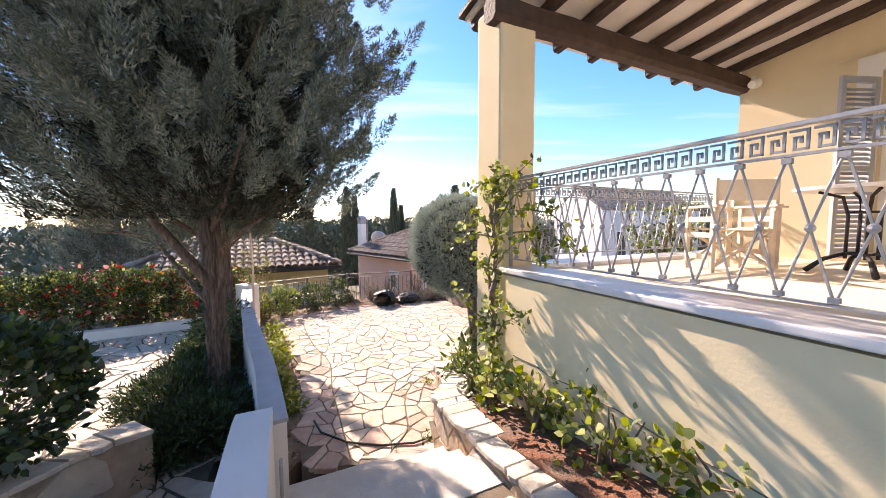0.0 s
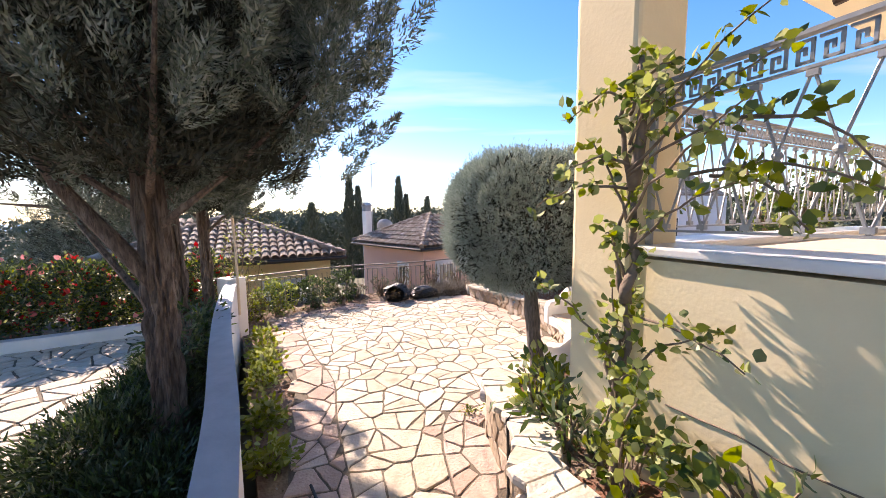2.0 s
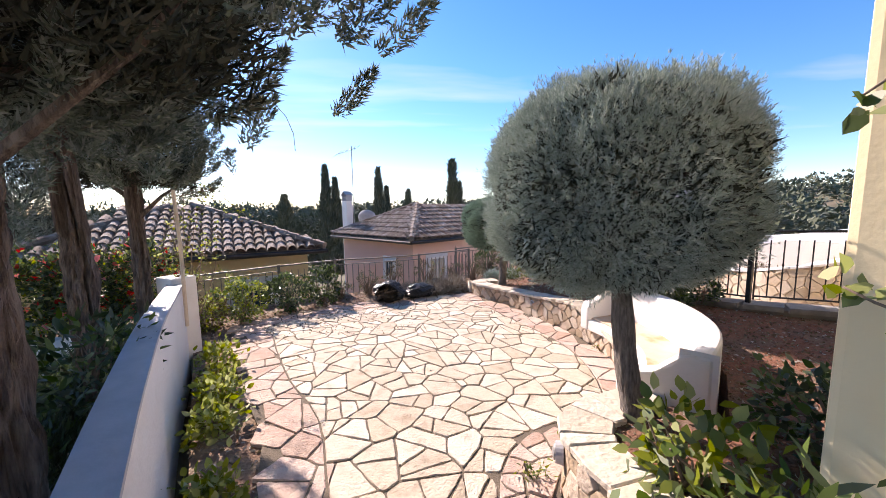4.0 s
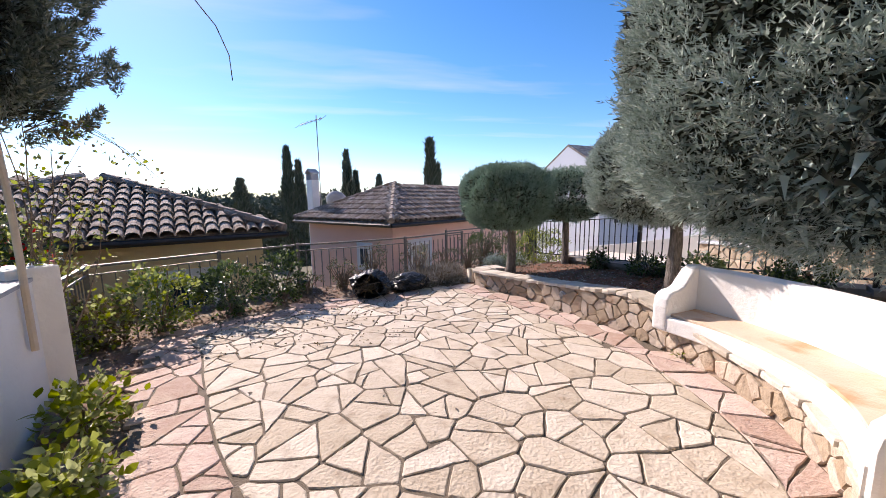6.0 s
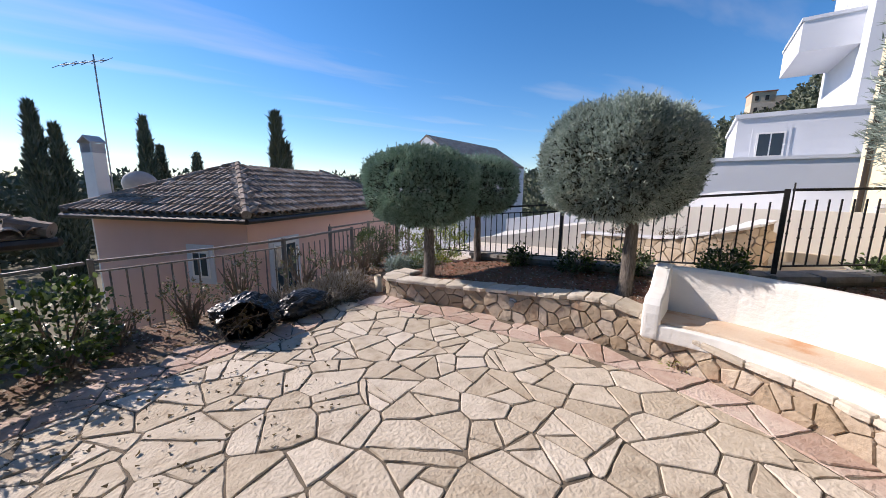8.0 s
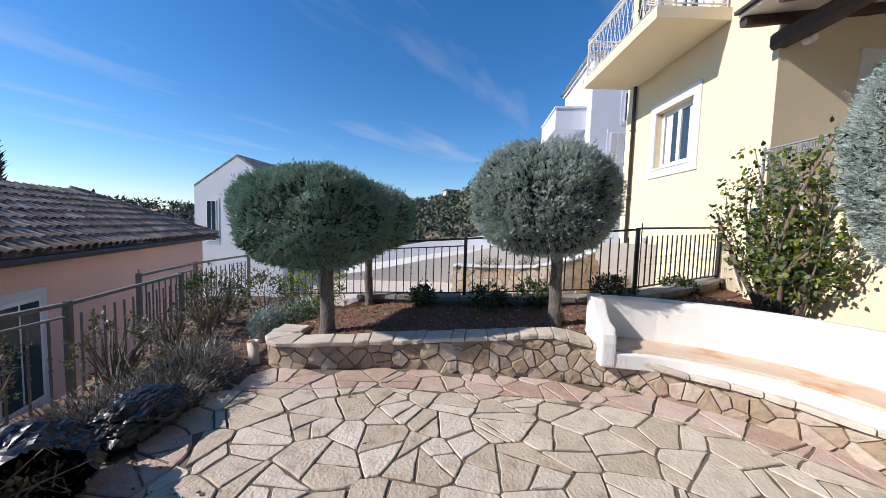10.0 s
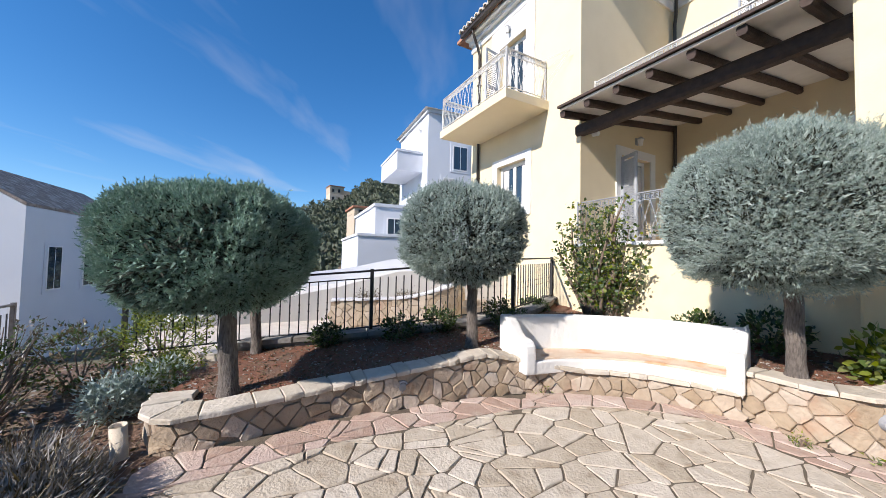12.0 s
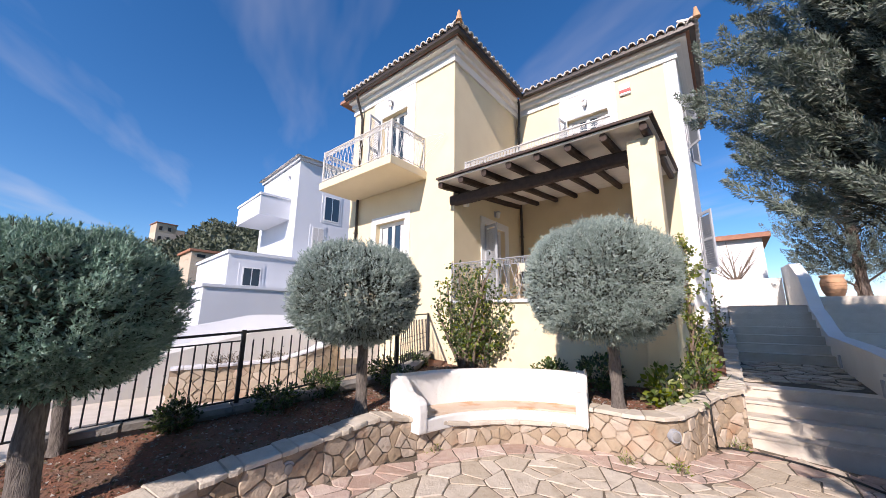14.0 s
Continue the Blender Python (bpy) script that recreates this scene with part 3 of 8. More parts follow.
# ---------- foliage ----------
def foliage(name, pos, dirs, length, width, mat, parent, seed=1, spread=0.5, kind=""):
    """Many small leaves at pos and along dirs."""
    rg = np.random.default_rng(seed)
    n = len(pos)
    d = dirs + rg.normal(0, spread, (n, 3))
    d /= np.linalg.norm(d, axis=1)[:, None] + 1e-9
    o = rg.normal(0, 1, (n, 3))
    s = np.cross(d, o)
    s /= np.linalg.norm(s, axis=1)[:, None] + 1e-9
    k = rg.uniform(0.6, 1.3, (n, 1))
    tip = pos + d * length * k
    if width > 0.012 and length < 0.3:
        # broad leaves: six corners and a slight fold
        up = np.cross(s, d)
        L = length * k
        w = width * k
        v = np.stack([pos, pos + d * L * 0.28 + s * w * 0.85 + up * w * 0.35, pos + d * L * 0.62 + s * w * 0.75 + up * w * 0.3, tip, pos + d * L * 0.62 - s * w * 0.75 + up * w * 0.3, pos + d * L * 0.28 - s * w * 0.85 + up * w * 0.35], 1).reshape(-1, 3)
        c = 6
    else:
        v = np.stack([pos - s * width * k, tip, pos + s * width * k], 1).reshape(-1, 3)
        c = 3
    me = bpy.data.meshes.new(name)
    me.vertices.add(c * n)
    me.vertices.foreach_set("co", v.astype(np.float32).ravel())
    me.loops.add(c * n)
    me.loops.foreach_set("vertex_index", np.arange(c * n, dtype=np.int32))
    me.polygons.add(n)
    me.polygons.foreach_set("loop_start", np.arange(0, c * n, c, dtype=np.int32))
    me.update(calc_edges=True)
    for m in (mat if isinstance(mat, (list, tuple)) else [mat]):
        me.materials.append(m)
    if isinstance(mat, (list, tuple)) and len(mat) > 1:
        me.polygons.foreach_set("material_index", rg.integers(0, len(mat), n).astype(np.int32))
    ob = new(name, me)
    ob.parent = parent
    return ob


def ball_points(n, seed, flat=0.75, top=1.0):
    """Points in the outer shell of a round clipped crown with a flattened underside, and the way outwards."""
    rg = np.random.default_rng(seed)
    d = rg.normal(0, 1, (n, 3))
    d /= np.linalg.norm(d, axis=1)[:, None]
    z = d[:, 2]
    r = np.where(z < 0, 1 - 0.10 * np.abs(z), 1.0) * (1 + 0.05 * np.sin(5 * d[:, 0] + seed) * np.cos(4 * d[:, 1] + 3 * z) + 0.035 * np.sin(13 * d[:, 0] + 2 * seed) * np.sin(11 * d[:, 1] + 9 * z))
    q = np.sign(d) * np.abs(d) ** flat
    q /= (np.abs(q) ** 2.6).sum(1)[:, None] ** (1 / 2.6)
    return q * r[:, None], d


def topiary(x, y, ground, lean, centre, radii, trunk_r, n, seed, label, needles=None, fine=0.0042):
    ob = empty("topiary_tree", Matrix.Translation((x, y, ground)), label, "tree", "clipped conifers in the stone planter")
    c = Vector(centre) - Vector((x, y, ground))
    bm = bmesh.new()
    pts, rr = [], []
    h = c.z - radii[2] * 0.45
    for i in range(49):
        t = i / 48
        pts.append((lean[0] * math.sin(t * 2.4) + c.x * t * 0.35, lean[1] * math.sin(t * 2.0) + c.y * t * 0.35, -0.05 + (h + 0.05) * t))
        rr.append(trunk_r * (1.08 - 0.25 * t + 0.3 * max(0, 1 - t * 9)))
    tube(bm, pts, rr, 32)
    bm.verts.index_update()
    for v in bm.verts:
        a = v.index % 32 / 32 * 6.2832
        strand = noise.noise(Vector((math.cos(a) * 5 + seed, math.sin(a) * 5, v.co.z * 2.2)))
        shred = noise.noise(Vector((math.cos(a) * 13, math.sin(a) * 13 + seed, v.co.z * 7)))
        v.co += Vector((noise.noise(v.co * 5), noise.noise(v.co * 5 + Vector((7, 1, 3))), 0)) * 0.014 + Vector((math.cos(a), math.sin(a), 0)) * trunk_r * (0.24 * strand + 0.2 * shred)
    part("trunk", bm, BARK_GREY, ob, smooth=False)
    top = Vector(pts[-1])
    for k in range(9):
        ang = k * 2.4 + seed
        bm = bmesh.new()
        end = c + Vector((math.cos(ang) * radii[0] * 0.75, math.sin(ang) * radii[1] * 0.75, radii[2] * rnd.uniform(-0.55, 0.5)))
        mid = top.lerp(end, 0.5) + Vector((0, 0, -0.06))
        tube(bm, [top - Vector((0, 0, 0.15)), mid, end], [trunk_r * 0.45, trunk_r * 0.28, 0.008], 6)
        part("limb", bm, BARK_GREY, ob)
    # upright feathery sprays standing all over the clipped surface, needles set along each one
    rg = np.random.default_rng(seed + 5)
    per = 17
    m = n // per
    q, d = ball_points(m, seed)
    lump = 1 + 0.02 * np.sin(9 * d[:, 0] + seed) * np.sin(8 * d[:, 1] + 7 * d[:, 2])
    root = q * (lump * (0.955 - 0.07 * rg.random(m) ** 1.5))[:, None] * np.array(radii) + np.array(c)
    axis = d * 0.8 + np.array([0, 0, 0.7]) + rg.normal(0, 0.28, (m, 3))
    axis /= np.linalg.norm(axis, axis=1)[:, None]
    long = rg.uniform(0.06, 0.125, m) * (0.8 + 0.5 * (rg.random(m) > 0.93))
    t = rg.random((m, per)) ** 0.85
    side = rg.normal(0, 1, (m, per, 3))
    side -= (side * axis[:, None, :]).sum(2)[:, :, None] * axis[:, None, :]
    side /= np.linalg.norm(side, axis=2)[:, :, None] + 1e-9
    base = root[:, None, :] + axis[:, None, :] * (t * long[:, None])[:, :, None] + side * (0.022 * (1.1 - t) * rg.random((m, per)))[:, :, None]
    dd = axis[:, None, :] * 0.9 + side * (0.75 - 0.35 * t)[:, :, None]
    foliage("crown", base.reshape(-1, 3), dd.reshape(-1, 3), 0.026, fine, needles or TOPIARY, ob, seed, 0.18)
    # inner needles, half of them in the colour darkened to stand for crown shade
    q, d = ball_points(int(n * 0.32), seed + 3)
    foliage("inner_foliage", q * np.array(radii) * rg.uniform(0.66, 0.93, (len(q), 1)) + np.array(c), d, 0.06, 0.010, [needles or TOPIARY, NEEDLE_SHADE], ob, seed + 4, 0.8)
    return ob


# ---------- plane cells for stonework ----------
def clip(poly, p, n):
    out = []
    for i in range(len(poly)):
        a, b = poly[i], poly[(i + 1) % len(poly)]
        da, db = (a[0] - p[0]) * n[0] + (a[1] - p[1]) * n[1], (b[0] - p[0]) * n[0] + (b[1] - p[1]) * n[1]
        if da <= 0:
            out.append(a)
        if da * db < 0:
            t = da / (da - db)
            out.append((a[0] + (b[0] - a[0]) * t, a[1] + (b[1] - a[1]) * t))
    return out


def cells(points, reach, gap, weight=None):
    """The cell of each point among the others, drawn in by half the gap on every side."""
    pts = np.array(points)
    res = []
    for i, p in enumerate(points):
        near = np.argsort(((pts - pts[i]) ** 2).sum(1))[1:20]
        poly = [(p[0] - reach, p[1] - reach), (p[0] + reach, p[1] - reach), (p[0] + reach, p[1] + reach), (p[0] - reach, p[1] + reach)]
        for j in near:
            q = points[j]
            d = Vector((q[0] - p[0], q[1] - p[1]))
            L = d.length
            if L < 1e-6:
                continue
            d /= L
            h = L / 2 - gap / 2
            if weight:
                h += max(-0.3 * L, min(0.3 * L, (weight[i] - weight[j]) / (2 * L)))
            poly = clip(poly, (p[0] + d.x * h, p[1] + d.y * h), d)
            if len(poly) < 3:
                break
        # drop very short sides
        if len(poly) >= 3:
            keep = [v for k, v in enumerate(poly) if (Vector(v) - Vector(poly[k - 1])).length > gap * 0.8]
            poly = keep if len(keep) >= 3 else poly
        res.append(poly)
    return res


def scatter(x0, x1, y0, y1, size, seed, sx=1.0, sy=1.0, loose=0.42):
    """Uneven points: a jittered staggered grid with some missing."""
    rg = random.Random(seed)
    out = []
    j = 0
    y = y0
    while y < y1:
        x = x0 + (size * sx / 2 if j % 2 else 0)
        while x < x1:
            if rg.random() > 0.14:
                out.append((x + rg.uniform(-loose, loose) * size * sx, y + rg.uniform(-loose, loose) * size * sy))
            if rg.random() < 0.12:
                out.append((x + rg.uniform(-0.5, 0.5) * size * sx, y + rg.uniform(-0.5, 0.5) * size * sy))
            x += size * sx
        y += size * sy
        j += 1
    return out


def inside(p, poly):
    c = False
    for i in range(len(poly)):
        a, b = poly[i - 1], poly[i]
        if (a[1] > p[1]) != (b[1] > p[1]) and p[0] < (b[0] - a[0]) * (p[1] - a[1]) / (b[1] - a[1]) + a[0]:
            c = not c
    return c


def edge_distance(p, line):
    best = 9.0
    p = Vector(p)
    for a, b in zip(line, line[1:]):
        a, b = Vector(a), Vector(b)
        t = max(0, min(1, (p - a).dot(b - a) / max((b - a).length_squared, 1e-9)))
        best = min(best, (p - a - (b - a) * t).length)
    return best


def flag_mesh(poly, z0, z1, rg, soft=0.012):
    """One flat stone: sides, a narrow worn edge and a slightly uneven top."""
    cx, cy = sum(p[0] for p in poly) / len(poly), sum(p[1] for p in poly) / len(poly)
    n = len(poly)
    vs, fs = [], []
    tilt = (rg.uniform(-0.008, 0.008), rg.uniform(-0.008, 0.008))
    ring2 = []
    for x, y in poly:
        d = Vector((cx - x, cy - y))
        L = d.length
        k = min(soft / max(L, 1e-6), 0.3)
        ring2.append((x + d.x * k, y + d.y * k))
    for x, y in poly:
        vs.append((x - cx, y - cy, z0))
    for x, y in poly:
        vs.append((x - cx, y - cy, z1 - 0.006))
    for x, y in ring2:
        vs.append((x - cx, y - cy, z1 + tilt[0] * (x - cx) * 3 + tilt[1] * (y - cy) * 3))
    for i in range(n):
        j = (i + 1) % n
        fs.append((i, j, n + j, n + i))
        fs.append((n + i, n + j, 2 * n + j, 2 * n + i))
    fs.append(tuple(range(2 * n, 3 * n)))
    return (cx, cy), vs, fs


# ---------- bench ----------
def bench():
    ob = empty("bench", Matrix.Translation((1.1, 6.4, 0)), "curved whitewashed masonry bench with a stained stone seat", "bench")
    back = Matrix.Translation((-1.1, -6.4, 0))
    front = smooth_line([(1.27, 7.55), (1.40, 7.0), (1.34, 6.45), (1.12, 5.98), (0.62, 5.52)], 0.12)
    def wall(d0, d1, z0, z1, name, mat, bevel=0.03, label="", trim=0):
        line = front[trim:len(front) - trim] if trim else front
        bm = strip(bmesh.new(), offset(line, d1), offset(line, d0), z0, z1)
        bmesh.ops.transform(bm, matrix=back, verts=bm.verts)
        es = [e for e in bm.edges if len(e.link_faces) == 2 and e.calc_face_angle(0) > 0.9]
        if bevel:
            bmesh.ops.bevel(bm, geom=es, offset=bevel, segments=3, affect="EDGES", profile=0.6)
        part(name, bm, mat, ob, label, smooth=False)
    wall(0.0, 0.52, 0.25, 0.40, "seat_band", WHITEWASH, 0.02)
    wall(0.06, 0.50, 0.40, 0.425, "seat", SEAT_STONE, 0.006, "stained pink and cream stone seat")
    wall(0.47, 0.62, 0.02, 0.87, "backrest", WHITEWASH, 0.045)
    wall(0.16, 0.46, 0.0, 0.25, "base", WALL_MORTAR, 0.0)
    prof = [(-0.01, 0.25), (-0.012, 0.50), (0.0, 0.58), (0.04, 0.635), (0.10, 0.655), (0.18, 0.66), (0.26, 0.69), (0.34, 0.77), (0.42, 0.85), (0.5, 0.88), (0.63, 0.88), (0.63, 0.25)]
    for end, sgn in ((0, 1), (-1, -1)):
        p = Vector(front[end])
        q = Vector(front[1 if end == 0 else -2])
        t = (q - p).normalized() * sgn * (1 if end == 0 else -1)
        along = (q - p).normalized()
        nrm = Vector((-along.y, along.x)) if end == 0 else Vector((along.y, -along.x))
        bm = bmesh.new()
        rings = []
        for off in (-0.02, 0.13):
            rings.append([bm.verts.new((*(p + along * off + nrm * d), z)) for d, z in prof])
        for i in range(len(prof)):
            j = (i + 1) % len(prof)
            bm.faces.new((rings[0][i], rings[0][j], rings[1][j], rings[1][i]))
        bm.faces.new(rings[0][::-1])
        bm.faces.new(rings[1])
        bmesh.ops.transform(bm, matrix=back, verts=bm.verts)
        es = [e for e in bm.edges if len(e.link_faces) == 2 and e.calc_face_angle(0) > 1.2]
        bmesh.ops.bevel(bm, geom=es, offset=0.035, segments=3, affect="EDGES", profile=0.6)
        part("armrest", bm, WHITEWASH, ob)


SEAT_STONE = material("seat_stone", (0.62, 0.52, 0.40), 0.8, (0.56, 0.40, 0.28), 4.0, 0.9, 0.3, 40, third=(0.50, 0.24, 0.10), third_scale=3.5, third_cut=0.60)
bench()

# ---------- clipped trees ----------
topiary(0.83, 10.66, 0.24, (0.05, 0.03), (0.76, 10.78, 1.60), (0.84, 0.84, 0.63), 0.085, 170000, 3, "dome-clipped blue-green conifer on a short bare trunk", TOPIARY_GREEN)
topiary(2.10, 10.98, 0.28, (0.02, 0.04), (2.15, 11.05, 1.64), (0.68, 0.68, 0.55), 0.065, 60000, 4, "smaller clipped conifer standing behind another", TOPIARY_GREEN)
topiary(1.93, 8.10, 0.45, (0.05, -0.04), (1.86, 8.27, 1.88), (0.80, 0.80, 0.67), 0.075, 160000, 5, "round clipped silvery conifer beside the bench")
topiary(0.50, 5.08, 0.46, (-0.05, 0.03), (0.38, 5.40, 2.06), (0.88, 0.88, 0.80), 0.076, 240000, 6, "large round clipped silver-grey conifer by the column", None, 0.0025)


# ---------- big conifers by the drive ----------
def plume_points(axis0, axis1, n, fat, rg):
    """Sprigs round a drooping feathery branch."""
    t = rg.random(n) ** 0.75
    a, b = np.array(axis0), np.array(axis1)
    ax = b - a
    L = np.linalg.norm(ax)
    u = ax / L
    side = rg.normal(0, 1, (n, 3))
    side -= (side @ u)[:, None] * u
    side /= np.linalg.norm(side, axis=1)[:, None] + 1e-9
    prof = np.sin(np.clip(t * 0.92 + 0.08, 0, 1) * math.pi) ** 0.7
    r = fat * L * prof * rg.random(n) ** 0.5
    pos = a + ax * t[:, None] + side * r[:, None] + np.array([0, 0, 0.26 * L]) * (t ** 2)[:, None]
    return pos, u * 0.9 + side * 0.7 + np.array([0, 0, 0.25])


def conifer(x, y, ground, height, crown_from, radius, plumes, sprigs, seed, trunk_r, label, lean=(0, 0), bias=0.0, east=0.0):
    rg = np.random.default_rng(seed)
    rr = random.Random(seed)
    ob = empty("conifer", Matrix.Translation((x, y, ground)), label, "tree", "conifers beside the drive")
    bm = bmesh.new()
    pts = [(lean[0] * t * t, lean[1] * t * t, -0.1 + (height * 0.93 + 0.1) * t) for t in [i / 14 for i in range(15)]]
    rad = [trunk_r * (1.22 if i == 0 else 1.05 if i == 1 else 1.0) * (1 - 0.9 * i / 14) + 0.01 for i in range(15)]
    # close rings low down, where the fibrous bark is seen near by
    fine = [k / 22 for k in range(88)] + list(range(4, 15))
    def at(seq, u):
        i = min(int(u), len(seq) - 2)
        return seq[i] + (seq[i + 1] - seq[i]) * (u - i)
    tube(bm, [tuple(at([p[k] for p in pts], u) for k in range(3)) for u in fine], [at(rad, u) for u in fine], 40)
    for v in bm.verts:
        a = math.atan2(v.co.y, v.co.x)
        strand = noise.noise(Vector((math.cos(a) * 7 + v.co.z * 0.5, math.sin(a) * 7, v.co.z * 1.6)))
        shred = noise.noise(Vector((math.cos(a) * 17, math.sin(a) * 17 + v.co.z, v.co.z * 5)))
        k = min(1.0, trunk_r / 0.1)
        v.co += Vector((math.cos(a), math.sin(a), 0)) * k * (0.014 * math.sin(5 * a + v.co.z) + 0.042 * strand + 0.040 * shred)
    part("trunk", bm, BARK, ob, smooth=False)
    P, D = [], []
    for i in range(plumes):
        t = (i + 0.5) / plumes
        z = crown_from + (height - crown_from) * t ** 1.1
        ang = i * 2.39996 + rr.uniform(-0.4, 0.4)
        shape = math.sin(min(1.0, (t * 0.62 + 0.37)) * math.pi) ** 0.8
        reach = radius * shape * rr.uniform(0.72, 1.12)
        zt = ground * 0 + z
        k = min(1.0, z / height)
        c = (lean[0] * k * k, lean[1] * k * k)
        o = Vector((math.cos(ang), math.sin(ang), 0))
        start = Vector((c[0], c[1], zt - 0.25 * reach)) + o * reach * 0.12
        west = 1 + bias * max(0.0, -math.cos(ang)) * (1 - 0.5 * t) + east * max(0.0, math.cos(ang + 0.22)) ** 3 * max(0.0, 1 - 1.4 * t)
        lift = 0.34 * (0.12 * math.cos(ang) - math.sin(ang)) * max(0.0, 1 - t / 0.35) * bias
        lobe = max(0.0, math.cos(ang + 0.22)) ** 3 * max(0.0, 1 - 1.4 * t) if east else 0.0
        reach *= west * (1 - (0.5 * max(0.0, math.sin(ang + 0.35)) * (1 - 0.7 * t) if east else 0.0))
        zt += 0.42 * lobe
        zt += lift * reach
        tip = Vector((c[0], c[1], zt + rr.uniform(-0.05, 0.40) * reach)) + o * reach
        if i % 9 == 0 and reach > 0.4:
            b2 = bmesh.new()
            tube(b2, [Vector((c[0], c[1], zt - 0.45 * reach)), start.lerp(tip, 0.35), start.lerp(tip, 0.8)], [0.034, 0.022, 0.007], 6)
            part("limb", b2, BARK, ob)
        for k in range(6 + int(5 * lobe)):
            # short upswept sprays, most of them towards the tip
            s2 = start.lerp(tip, rr.uniform(0.55, 0.95) if k else 0.3) + Vector((rr.gauss(0, 0.16), rr.gauss(0, 0.16), rr.gauss(0, 0.13))) * min(reach, 1.6)
            way = o * rr.uniform(0.3, 1.0) + Vector((rr.gauss(0, 0.35), rr.gauss(0, 0.35), rr.uniform(0.15, 1.0)))
            e2 = s2 + way.normalized() * rr.uniform(0.3, 0.62) * (0.55 + 0.3 * min(reach, 1.6))
            p, d = plume_points(s2, e2, sprigs // 6, 0.17, rg)
            P.append(p)
            D.append(d)
    # inner needles of the crown, coloured dark in place of the shade there
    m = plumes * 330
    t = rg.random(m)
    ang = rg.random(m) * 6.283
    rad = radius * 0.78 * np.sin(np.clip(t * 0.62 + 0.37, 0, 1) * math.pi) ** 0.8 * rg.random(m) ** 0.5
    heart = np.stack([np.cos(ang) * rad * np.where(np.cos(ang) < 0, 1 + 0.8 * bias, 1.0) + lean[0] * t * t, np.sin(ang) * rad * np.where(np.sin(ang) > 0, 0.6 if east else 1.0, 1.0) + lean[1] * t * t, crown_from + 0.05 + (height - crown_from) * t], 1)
    foliage("inner_foliage", heart, np.stack([np.cos(ang), np.sin(ang), np.full(m, 0.6)], 1), 0.10, 0.0085, NEEDLE_SHADE, ob, seed + 1, 0.6)
    foliage("crown", np.concatenate(P), np.concatenate(D), 0.052, 0.0068, NEEDLE, ob, seed, 0.5)
    return ob


conifer(-2.95, 4.40, 0.0, 8.4, 2.45, 1.72, 330, 2400, 11, 0.115, "tall grey-green conifer with stringy bark and sweeping branches", (-0.25, 0.05), 0.8, 0.52)
conifer(-11.4, 12.2, -1.2, 5.6, 0.6, 1.9, 100, 900, 14, 0.10, "bushy dark conifer beyond the flowering hedge")
conifer(0.6, -5.0, 2.2, 6.0, 0.7, 1.5, 110, 1100, 15, 0.11, "dense dark conifer behind the stair wall")
conifer(-4.85, 7.72, 0.0, 6.6, 2.25, 0.92, 120, 1700, 12, 0.085, "slim dark conifer beside the low wall", (-0.05, 0.1))
conifer(-4.15, 6.15, 0.0, 7.4, 2.8, 0.9, 70, 1800, 13, 0.10, "grey-green conifer with a bare lower trunk", (-0.4, 0.0))
b2 = bmesh.new()
tube(b2, [(-2.95, 4.38, 1.62), (-3.16, 4.26, 2.0), (-3.45, 4.15, 2.45), (-3.7, 4.05, 3.1)], [0.075, 0.06, 0.05, 0.03], 8)
tagged(put("conifer_limb", b2, BARK, smooth=True), "forked lower limb of the big conifer", "branch")


# ---------- shrubs ----------
def shrub(name, x, y, z, rx, ry, rz, n, leaf, wide, mats, seed, label, category="shrub", stems=7, group="", up=0.4, hollow=0.45, spread=0.7, flowers=0):
    rg = np.random.default_rng(seed)
    rr = random.Random(seed)
    ob = empty(name, Matrix.Translation((x, y, z)), label, category, group)
    for k in range(stems):
        a = rr.uniform(0, 6.28)
        bm = bmesh.new()
        r = rr.uniform(0.3, 0.85)
        top = Vector((math.cos(a) * rx * r, math.sin(a) * ry * r, rz * rr.uniform(0.9, 1.7)))
        tube(bm, [(rr.uniform(-0.05, 0.05), rr.uniform(-0.05, 0.05), -0.03), top * 0.5 + Vector((rr.uniform(-0.04, 0.04), rr.uniform(-0.04, 0.04), 0.05)), top], [0.012, 0.009, 0.004], 5)
        part("stem", bm, TWIG, ob)
    m = max(8, n // 14)
    d = rg.normal(0, 1, (m, 3))
    d /= np.linalg.norm(d, axis=1)[:, None]
    c = d * (hollow + (1 - hollow) * rg.random((m, 1)) ** 0.6)
    c = c * np.array([rx, ry, rz]) + np.array([0, 0, rz])
    c[:, 2] = np.maximum(c[:, 2], 0.03)
    who = rg.integers(0, m, n)
    pos = c[who] + rg.normal(0, leaf * 0.75, (n, 3))
    pos[:, 2] = np.maximum(pos[:, 2], 0.02)
    foliage("leaves", pos, d[who] + np.array([0, 0, up]), leaf, wide, mats, ob, seed, spread)
    if flowers:
        keep = rg.integers(0, m, flowers)
        pos = c[keep] * np.array([1.03, 1.03, 1.03]) + rg.normal(0, 0.03, (flowers, 3))
        tagged(foliage("blossom", pos, d[keep] + np.array([0, 0, 0.5]), 0.10, 0.045, FLOWER, ob, seed + 1, 0.9), "red blossoms", kind="stuff")
    return ob


